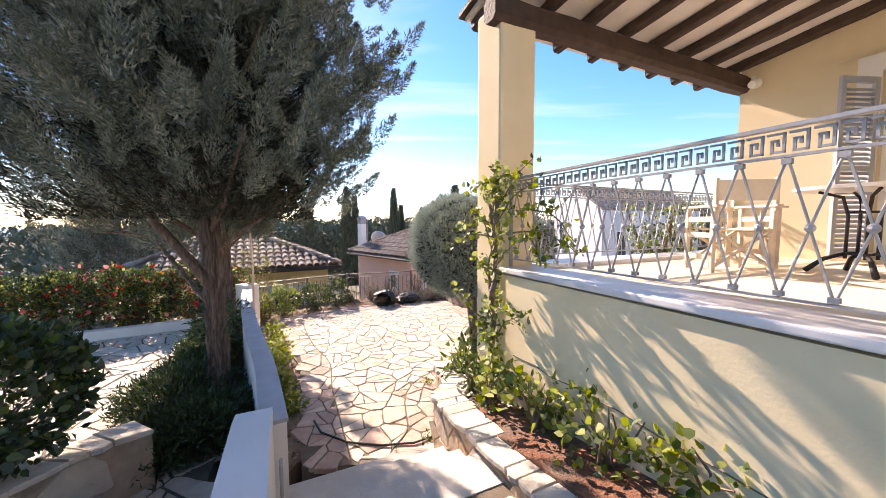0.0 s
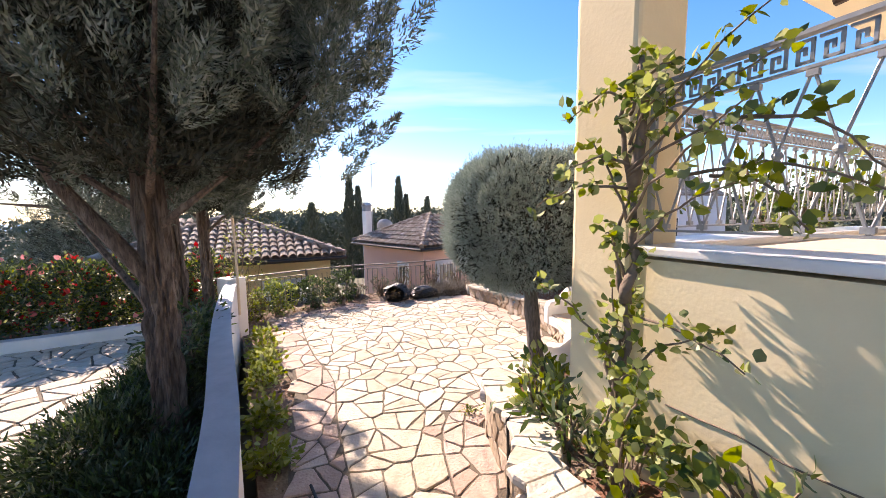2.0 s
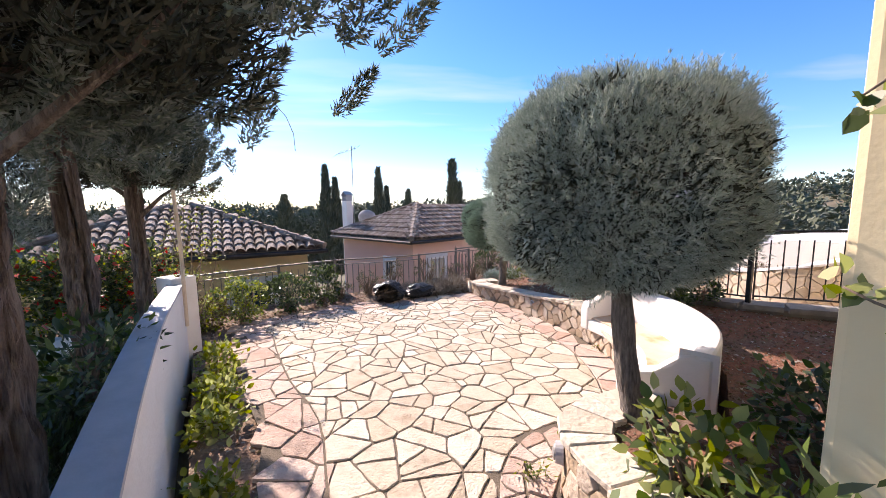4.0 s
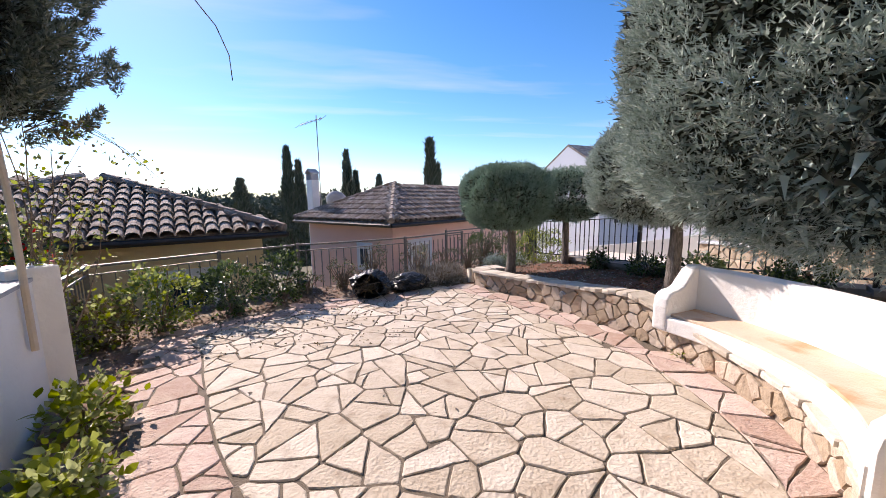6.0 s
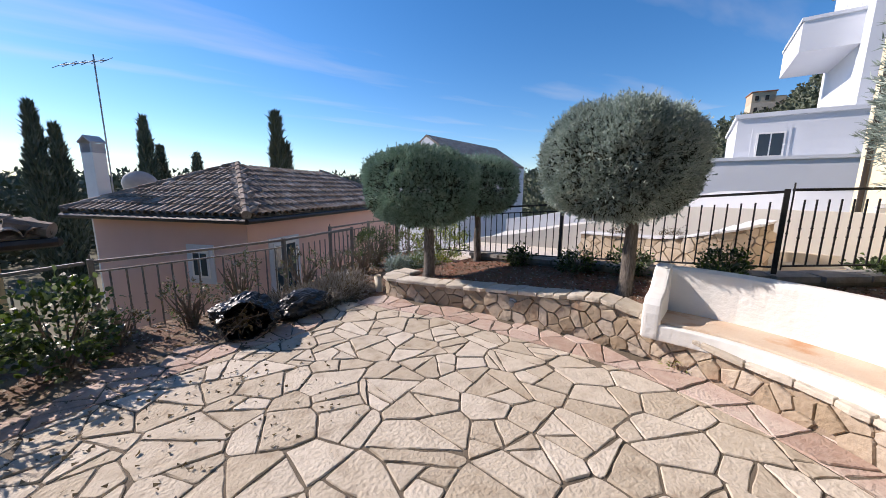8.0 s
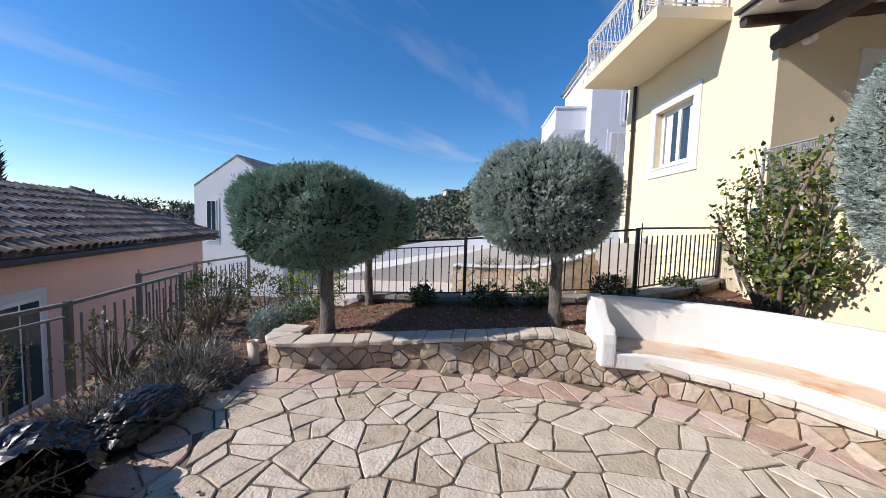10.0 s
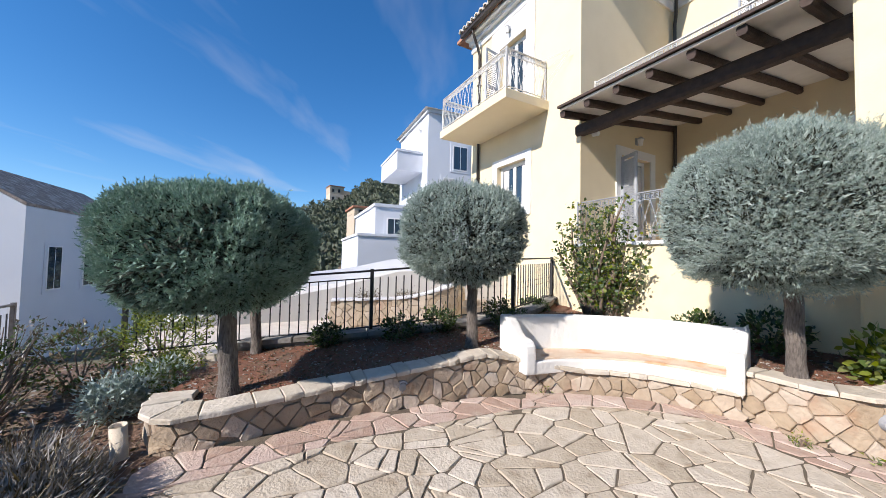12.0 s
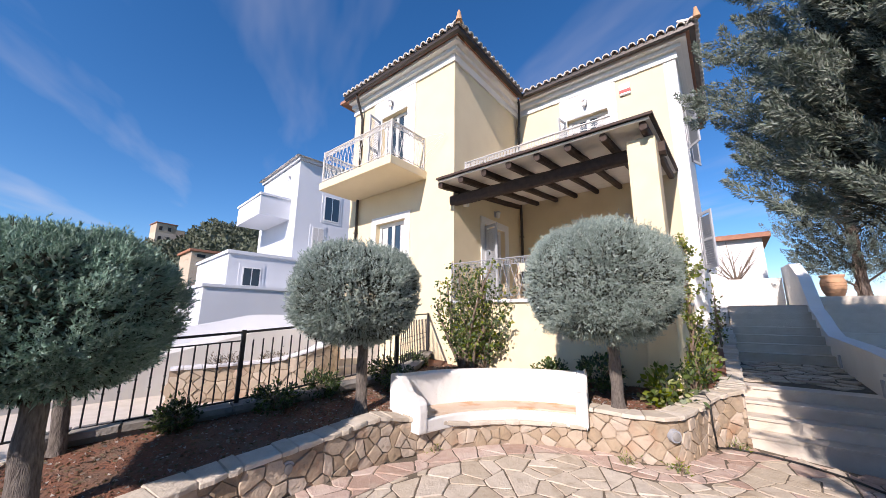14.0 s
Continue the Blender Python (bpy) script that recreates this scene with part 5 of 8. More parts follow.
# ---------- house: windows, bands, fittings ----------
def window(hole, axis, at, name, label, leaves=2, band=0.18, door=False, curtain=True, recess=0.14, outward=1):
    """A white-framed window in a wall; the frame sits back in the opening; a raised white band runs round it."""
    u0, u1, z0, z1 = hole
    def bx(bm, a0, a1, d0, d1, c0, c1):
        # d: depth outwards from the wall's face
        if axis == "b":
            box(bm, a0, a1, at + d0, at + d1, c0, c1)
        else:
            box(bm, at - d1, at - d0, a0, a1, c0, c1)
        return bm
    ob = empty(name, HOUSE, label, "door" if door else "window")
    bm = bmesh.new()
    f = 0.055
    bx(bm, u0, u1, -recess - 0.05, -recess, z1 - f, z1)
    bx(bm, u0, u1, -recess - 0.05, -recess, z0, z0 + f)
    bx(bm, u0, u0 + f, -recess - 0.05, -recess, z0 + f, z1 - f)
    bx(bm, u1 - f, u1, -recess - 0.05, -recess, z0 + f, z1 - f)
    part("window_frame", bm, PVC, ob)
    w = (u1 - u0 - 2 * f) / leaves
    for i in range(leaves):
        a0, a1 = u0 + f + i * w, u0 + f + (i + 1) * w
        bm = bmesh.new()
        bx(bm, a0, a0 + 0.05, -recess - 0.04, -recess + 0.012, z0 + f, z1 - f)
        bx(bm, a1 - 0.05, a1, -recess - 0.04, -recess + 0.012, z0 + f, z1 - f)
        bx(bm, a0 + 0.05, a1 - 0.05, -recess - 0.04, -recess + 0.012, z1 - f - 0.05, z1 - f)
        bx(bm, a0 + 0.05, a1 - 0.05, -recess - 0.04, -recess + 0.012, z0 + f, z0 + f + 0.06)
        leaf = part("sash", bm, PVC, ob)
        bm = bmesh.new()
        bx(bm, a0 + 0.05, a1 - 0.05, -recess - 0.03, -recess - 0.02, z0 + f + 0.06, z1 - f - 0.05)
        part("pane", bm, GLASS, leaf)
        if curtain:
            bm = bmesh.new()
            k = 10
            for j in range(k):
                x0 = a0 + 0.06 + (a1 - a0 - 0.12) * (0.0 if i == 0 else 0.45) + (a1 - a0 - 0.12) * 0.5 * j / k
                bx(bm, x0, x0 + (a1 - a0) * 0.045, -recess - 0.016 - 0.004 * (j % 2), -recess - 0.012, z0 + f + 0.07, z1 - f - 0.06)
            part("curtain", bm, CURTAIN, ob, "pale curtain behind the glass")
    bm = bmesh.new()
    b = band
    bx(bm, u0 - b, u0, 0.0, 0.03, z0 - (0 if door else b), z1)
    bx(bm, u1, u1 + b, 0.0, 0.03, z0 - (0 if door else b), z1)
    bx(bm, u0 - b, u1 + b, 0.0, 0.032, z1, z1 + b)
    if not door:
        bx(bm, u0, u1, 0.0, 0.03, z0 - b, z0)
    part("surround", bm, WHITE, ob, "raised white plaster surround")
    if not door:
        bm = bmesh.new()
        bx(bm, u0 - 0.02, u1 + 0.02, -recess, 0.05, z0 - 0.03, z0 + 0.004)
        part("window_sill", bm, MARBLE, ob)
    return ob


window(WIN_GF, "b", 0.0, "window", "white double window with curtains in a plaster surround", band=0.2)
window(DOOR_UP, "b", 0.0, "balcony_door", "glazed balcony door, half open shutter, in white bands", door=True, band=0.06)
window(SIDE_DOOR, "a", 4.4, "terrace_door", "glazed terrace door with grey shutters in a white surround", door=True, band=0.2)
window(UP_WIN, "b", RB, "window", "white upper window over the pergola roof", band=0.02)
window(TERRACE_DOOR, "b", RB, "terrace_door", "shaded glazed door at the back of the terrace", door=True, band=0.16)
bm = bmesh.new()
for u0, u1, z0, z1 in ((5.83, 6.09, 5.55, EAVE), (7.36, 7.66, 5.55, EAVE), (6.09, 7.36, 7.92, EAVE)):
    box(bm, u0, u1, 0.003, 0.035, z0, z1)
part("white_band", bm, WHITE, house, "white plaster band round the balcony door")
bm = bmesh.new()
for u0, u1, z0, z1 in ((1.2, 1.42, 5.4, EAVE), (2.68, 2.85, 5.4, EAVE), (1.42, 2.68, 7.78, EAVE)):
    box(bm, u0, u1, RB + 0.003, RB + 0.035, z0, z1)
part("white_band", bm, WHITE, house, "white plaster band round the upper window")
bm = bmesh.new()
box(bm, -0.303, -0.02, RB - 0.2, RB + 0.012, -0.4, EAVE)
part("corner_band", bm, WHITE, house, "white corner band")


def shutter(m, w, h, label):
    ob = empty("shutter", m, label, "shutter", "louvred shutters")
    bm = bmesh.new()
    for x0, x1, z0, z1 in ((0, 0.06, 0, h), (w - 0.06, w, 0, h), (0.06, w - 0.06, 0, 0.07), (0.06, w - 0.06, h - 0.07, h), (0.06, w - 0.06, h / 2 - 0.03, h / 2 + 0.03)):
        box(bm, x0, x1, -0.018, 0.018, z0, z1)
    part("shutter_frame", bm, SHUTTER, ob)
    n = int((h - 0.2) / 0.055)
    slat = None
    for i in range(n):
        z = 0.09 + i * (h - 0.18) / n
        if abs(z - h / 2) < 0.05:
            continue
        if slat is None:
            slat = part("slat", slab(0.06, w - 0.06, -0.004, 0.004, -0.025, 0.025), SHUTTER, ob)
            slat.matrix_basis = Matrix.Translation((0, 0, z)) @ Matrix.Rotation(0.6, 4, "X")
        else:
            x = new("slat", slat.data)
            x.parent = ob
            x.matrix_basis = Matrix.Translation((0, 0, z)) @ Matrix.Rotation(0.6, 4, "X")
    return ob


for bb, zz in ((-5.4, 6.2), (-5.4, 2.9)):
    shutter(HOUSE @ Matrix.Translation((-0.33, bb + 1.0, zz)) @ Matrix.Rotation(radians(120), 4, "Z"), 0.5, 1.45, "grey louvred shutter standing open on the side wall")
    shutter(HOUSE @ Matrix.Translation((-0.33, bb, zz)) @ Matrix.Rotation(radians(-110), 4, "Z"), 0.5, 1.45, "grey louvred shutter standing open on the side wall")
shutter(HOUSE @ Matrix.Translation((7.34, 0.05, 5.56)) @ Matrix.Rotation(radians(100), 4, "Z"), 0.5, 2.2, "grey louvred shutter folded back at the balcony door")
shutter(HOUSE @ Matrix.Translation((4.36, -1.38, 2.02)) @ Matrix.Rotation(radians(160), 4, "Z"), 0.5, 2.1, "grey louvred shutter beside the terrace door")
shutter(HOUSE @ Matrix.Translation((2.68, RB + 0.05, 6.3)) @ Matrix.Rotation(radians(80), 4, "Z"), 0.42, 1.4, "grey louvred shutter at the upper window")


def wall_lamp(m, label="small grey lantern on the wall"):
    ob = empty("wall_lamp", m, label, "wall lamp", "wall lanterns")
    bm = slab(-0.05, 0.05, 0, 0.02, -0.09, 0.09, 0.005)
    part("back_plate", bm, SHUTTER, ob)
    bm = bmesh.new()
    tube(bm, [(0, 0.02, 0.05), (0, 0.07, 0.09), (0, 0.11, 0.05)], 0.009, 6)
    part("arm", bm, SHUTTER, ob)
    bm = bmesh.new()
    bmesh.ops.create_cone(bm, segments=6, radius1=0.045, radius2=0.075, depth=0.15, cap_ends=True, matrix=Matrix.Translation((0, 0.11, -0.05)))
    part("lantern_glass", bm, PVC, ob)
    bm = bmesh.new()
    bmesh.ops.create_cone(bm, segments=6, radius1=0.09, radius2=0.015, depth=0.07, cap_ends=True, matrix=Matrix.Translation((0, 0.11, 0.06)))
    part("lantern_cap", bm, SHUTTER, ob)


wall_lamp(HOUSE @ Matrix.Translation((6.8, 0.035, 8.18)))
wall_lamp(HOUSE @ Matrix.Translation((2.05, RB + 0.035, 8.12)))
wall_lamp(HOUSE @ Matrix.Translation((4.4, -2.0, 4.62)) @ Matrix.Rotation(radians(90), 4, "Z"))
wall_lamp(HOUSE @ Matrix.Translation((1.2, RB, 4.35)))
wall_lamp(HOUSE @ Matrix.Translation((7.4, 0.0, 1.35)), "black lantern low on the wall")

alarm = empty("alarm_box", HOUSE @ Matrix.Translation((0.95, RB, 7.95)), "white alarm siren box with a red band", "alarm box")
part("box_body", slab(-0.14, 0.14, 0, 0.07, 0.0, 0.34, 0.012), PVC, alarm)
part("red_band", slab(-0.145, 0.145, 0.0, 0.076, 0.06, 0.16, 0.004), RED, alarm, "red plastic band")


def downpipe(path, label):
    ob = empty("downpipe", HOUSE, label, "downpipe", "bronze downpipes")
    bm = bmesh.new()
    tube(bm, path, 0.042, 10)
    part("pipe", bm, GUTTER, ob, smooth=True)
    bm = bmesh.new()
    for i, z in enumerate((7.2, 4.2, 2.4)):
        p = path[-1]
        box(bm, p[0] - 0.055, p[0] + 0.055, p[1] - 0.055, p[1] + 0.055, z, z + 0.03)
    part("bracket", bm, GUTTER, ob)


downpipe([(8.2, 0.42, EAVE + 0.42), (8.2, 0.36, EAVE + 0.25), (8.25, 0.16, EAVE - 0.1), (8.28, 0.06, EAVE - 0.3), (8.28, 0.06, 0.2)], "bronze downpipe on the wing front")
downpipe([(4.1, RB + 0.42, EAVE + 0.42), (4.1, RB + 0.36, EAVE + 0.2), (4.25, RB + 0.1, EAVE - 0.25), (4.3, RB + 0.07, EAVE - 0.45), (4.3, RB + 0.07, 2.0)], "bronze downpipe in the inner corner")

# folding drying lines on the wing front
airer = empty("clothes_line", HOUSE, "thin clothes lines stretched from the balcony to a bracket", "clothes line")
for dz in (0.0, -0.35, -0.7, -1.0):
    bm = bmesh.new()
    tube(bm, [(5.42, 0.2, 6.5 + dz), (4.6, 0.12, 6.38)], 0.004, 4)
    part("line", bm, PVC, airer)

# eave tiles of the house
def tile_mesh(r0, r1, length, thick=0.014, seg=7):
    vs, fs = [], []
    for (r, y) in ((r0, 0.0), (r1, length)):
        for rad in (r, r - thick):
            for i in range(seg):
                a = math.pi * i / (seg - 1)
                vs.append((math.cos(a) * rad, y, math.sin(a) * rad))
    for i in range(seg - 1):
        fs.append((i, i + 1, 2 * seg + i + 1, 2 * seg + i))
        fs.append((seg + i, 3 * seg + i, 3 * seg + i + 1, seg + i + 1))
        fs.append((i, seg + i, seg + i + 1, i + 1))
        fs.append((2 * seg + i, 2 * seg + i + 1, 3 * seg + i + 1, 3 * seg + i))
    for i in (0, seg - 1):
        fs.append((i, 2 * seg + i, 3 * seg + i, seg + i))
    me = bpy.data.meshes.new("tile")
    me.from_pydata(vs, [], fs)
    return me


EAVE_TILE = tile_mesh(0.10, 0.08, 0.45, 0.03)
EAVE_TILE.materials.append(TILE_END)
eaves = empty("eave_tiles", HOUSE, "row of barrel tiles with pale mortared ends along the eaves", "roof tiles", kind="structure")
outer = mitre(EAVE_LINE, 0.56)
for i in range(len(outer) - 1):
    a, b = Vector(outer[i]), Vector(outer[i + 1])
    d = (b - a).normalized()
    n = Vector((d.y, -d.x))
    k = int((b - a).length / 0.215)
    for j in range(k):
        p = a.lerp(b, (j + 0.5) / k)
        ob = new("tile", EAVE_TILE)
        ob.parent = eaves
        inward = n if n.dot(Vector((4.0, -5.0)) - p) > 0 else -n
        ang = math.atan2(inward.y, inward.x) - math.pi / 2
        ob.matrix_basis = Matrix.Translation((p.x, p.y, EZ - 0.02)) @ Matrix.Rotation(ang, 4, "Z") @ Matrix.Rotation(radians(22), 4, "X")
for c in (outer[1], outer[3]):
    bm = bmesh.new()
    bmesh.ops.create_cone(bm, segments=10, radius1=0.09, radius2=0.03, depth=0.3, cap_ends=True)
    part("hip_finial", bm, TERRACOTTA, eaves, "terracotta hip end tile", matrix=Matrix.Translation((c[0], c[1], EZ + 0.16)))


# ---------- masonry faces ----------
def measured(line):
    """Plan line with running lengths."""
    s, out = 0.0, []
    for i, p in enumerate(line):
        if i:
            s += (Vector(p) - Vector(line[i - 1])).length
        out.append((s, p))
    return out


def at_length(run, s):
    for (s0, p0), (s1, p1) in zip(run, run[1:]):
        if s <= s1 or (s1, p1) == run[-1]:
            t = (s - s0) / max(s1 - s0, 1e-6)
            p0, p1 = Vector(p0), Vector(p1)
            d = (p1 - p0).normalized()
            return p0 + (p1 - p0) * t, d


def stone_wall(name, line, tops, label, seed, size=0.21, side=1, mat=None, coping=True, thick=0.3, z0=0.0, cope_mat=None, out_to=0.03):
    """Rubble wall along a plan line: core, each stone of its face, and each coping stone. side: which way the face looks (1: to the right of the line)."""
    rg = random.Random(seed)
    mat = mat or STONE
    line = smooth_line(line, 0.12)
    n = len(line)
    def top_at(t):
        x = t * (len(tops) - 1)
        i = min(int(x), len(tops) - 2)
        return tops[i] + (tops[i + 1] - tops[i]) * (x - i)
    ob = empty(name, Matrix(), label, "stone wall", kind="structure")
    run = measured(line)
    L = run[-1][0]
    zt = [top_at(s / L) - 0.05 for s, _ in run]
    bm = strip(bmesh.new(), offset(line, side * thick), offset(line, side * 0.006), z0 - 0.3, zt)
    part("wall_core", bm, WALL_MORTAR, ob)
    pts = scatter(-0.1, L + 0.1, z0 - 0.06, max(tops) + 0.05, size, seed, 1.75, 0.74, 0.24)
    for poly in cells(pts, size * 1.3, 0.008):
        if len(poly) < 3:
            continue
        cx, cy = sum(p[0] for p in poly) / len(poly), sum(p[1] for p in poly) / len(poly)
        if not 0 <= cx <= L:
            continue
        top = top_at(cx / L) - 0.055
        if cy > top or cy < z0 - 0.02:
            continue
        poly = clip(poly, (0, top), (0, 1))
        poly = clip(poly, (0, z0 - 0.03), (0, -1))
        if len(poly) < 3 or max(p[0] for p in poly) - min(p[0] for p in poly) < 0.03:
            continue
        proud = rg.uniform(0.008, out_to)
        base, front, c3 = [], [], None
        cen, d = at_length(run, cx)
        nrm = Vector((d.y, -d.x)) * side
        org = Vector((cen.x, cen.y, cy))
        for (s, z) in poly:
            p, dd = at_length(run, s)
            nn = Vector((dd.y, -dd.x)) * side
            base.append(Vector((p.x, p.y, z)) - Vector((nn.x, nn.y, 0)) * 0.02 - org)
            k = 0.93
            s2, z2 = cx + (s - cx) * k, cy + (z - cy) * k
            p2, d2 = at_length(run, s2)
            n2 = Vector((d2.y, -d2.x)) * side
            front.append((Vector((p2.x, p2.y, z2)) + Vector((n2.x, n2.y, 0)) * proud * rg.uniform(0.75, 1.1) - org))
        m = len(base)
        mid = sum(front, Vector()) / m + Vector((nrm.x, nrm.y, 0)) * 0.003
        mids = [base[i].lerp(front[i], 0.75) + (base[i] - front[i]) * 0.0 + (base[i] - mid).normalized() * 0.006 for i in range(m)]
        vs = [tuple(v) for v in base + mids + front] + [tuple(mid)]
        fs = []
        for i in range(m):
            j = (i + 1) % m
            fs += [(i, j, m + j, m + i), (m + i, m + j, 2 * m + j, 2 * m + i), (2 * m + i, 2 * m + j, 3 * m)]
        raw("stone", vs, fs, mat, ob, Matrix.Translation(org))
    if coping:
        s = 0.0
        while s < L - 0.05:
            w = rg.choice((rg.uniform(0.12, 0.2), rg.uniform(0.2, 0.42)))
            e = min(s + w, L)
            a, d = at_length(run, s + 0.004)
            b, d2 = at_length(run, e - 0.004)
            n1, n2 = Vector((d.y, -d.x)) * side, Vector((d2.y, -d2.x)) * side
            za, zb = top_at(s / L), top_at(e / L)
            o1, o2 = rg.uniform(0.02, 0.055), rg.uniform(0.02, 0.055)
            dep = rg.uniform(0.24, 0.31)
            mid, dm = at_length(run, (s + e) / 2)
            nm = Vector((dm.y, -dm.x)) * side
            org = Vector((mid.x, mid.y, za))
            ring = [a + n1 * o1, mid + nm * (max(o1, o2) + rg.uniform(0.0, 0.015)), b + n2 * o2, b - n2 * dep * rg.uniform(0.9, 1.05), a - n1 * dep]
            zz = [za, (za + zb) / 2, zb, zb, za]
            lo = [Vector((p.x, p.y, z - 0.045)) - org for p, z in zip(ring, zz)]
            mi = [Vector((p.x, p.y, z - 0.012)) - org for p, z in zip(ring, zz)]
            c2 = sum(ring, Vector((0, 0))) / 5
            hi = [Vector((*(p.lerp(c2, 0.06)), z + rg.uniform(-0.006, 0.006))) - org for p, z in zip(ring, zz)]
            vs = [tuple(v) for v in lo + mi + hi]
            fs = [tuple(range(4, -1, -1)), tuple(range(10, 15))]
            for i in range(5):
                j = (i + 1) % 5
                fs += [(i, j, 5 + j, 5 + i), (5 + i, 5 + j, 10 + j, 10 + i)]
            raw("coping_stone", vs, fs, cope_mat or COPING, ob, Matrix.Translation(org))
            s = e
    return ob


# the face looks to the terrace: walking the line from the tip towards the house, that is the right-hand side
stone_wall("wall_planter", [(0.75, 11.25), (0.4, 11.1), (0.2, 10.9), (0.2, 10.65), (0.36, 10.35), (0.78, 9.62), (1.08, 8.75), (1.32, 8.06), (1.42, 7.5), (1.40, 6.9), (1.30, 6.4), (1.06, 5.92), (0.66, 5.5)],
           [0.26, 0.28, 0.30, 0.31, 0.33, 0.39, 0.45, 0.50, 0.40, 0.30, 0.29, 0.29, 0.29], "curved rubble-stone planter wall with flat coping stones", 21, 0.128, 1)
stone_wall("wall_planter_east", [(0.72, 5.44), (0.45, 5.34), (0.12, 5.20), (-0.08, 4.95), (-0.10, 4.6), (0.0, 4.05), (0.0, 3.75), (-0.13, 3.42)],
           [0.50, 0.50, 0.51, 0.52, 0.54, 0.59, 0.64, 0.70], "rounded rubble-stone planter end beside the stairs", 22, 0.132, 1)
stair_edge = [tuple(stair_point(s, 0.0)[:2]) for s in (0.0, 0.6, 1.3, 2.2, 3.5, 4.6)]
stone_wall("wall_stair_planter", stair_edge, [0.70, 0.74, 0.84, 0.96, 1.12, 1.5], "stone planter edge climbing beside the stairs", 23, 0.19, 1, z0=0.0)
# rubble wall at the drive's edge, under the round bush
stone_wall("wall_rubble", [(-2.75, 3.1), (-2.95, 2.55), (-2.85, 1.8), (-2.5, 1.0)], [0.55, 0.66, 0.75, 0.85], "pale rubble wall at the edge of the drive", 24, 0.34, -1, mat=COPING, thick=0.34)
bm = bmesh.new()
prism(bm, [(-3.3, 2.7), (-3.25, 0.5), (-4.6, 0.5), (-4.4, 2.6)], -0.3, 0.5)
tagged(put("soil_mound", bm, EARTH), "earth behind the rubble wall", "soil", kind="structure")


# round wall lights set in the stonework
def bulkhead(x, y, z, ang, label):
    m = Matrix.Translation((x, y, z)) @ Matrix.Rotation(ang, 4, "Z") @ Matrix.Rotation(radians(90), 4, "Y")
    ob = empty("wall_light", m, label, "wall light", "round wall lights in the stonework")
    bm = bmesh.new()
    bmesh.ops.create_cone(bm, segments=20, radius1=0.075, radius2=0.068, depth=0.05, cap_ends=True)
    part("light_housing", bm, GREY_CAP, ob)
    bm = bmesh.new()
    bmesh.ops.create_uvsphere(bm, u_segments=16, v_segments=8, radius=0.052)
    bmesh.ops.scale(bm, vec=(1, 1, 0.35), verts=bm.verts)
    part("lens", bm, LIGHT_GLASS, ob, matrix=Matrix.Translation((0, 0, 0.028)))


bulkhead(1.02, 8.98, 0.22, radians(200), "round grey wall light in the rubble wall")
bulkhead(-0.115, 4.95, 0.31, radians(160), "round grey wall light in the rounded planter end")
for s in (0.75, 2.9):
    p = stair_point(s, WIDE - 0.06, 0.55 + 0.16 * min(4, s / 0.31) * 0.6)
    m = Matrix.Translation(p) @ Matrix.Rotation(radians(25), 4, "Z")
    ob = empty("step_light", m, "grey oblong step light in the stair wall", "step light", "step lights in the stair wall")
    bm = slab(-0.012, 0.012, -0.05, 0.05, -0.11, 0.11, 0.012)
    part("light_cover", bm, GREY_CAP, ob)

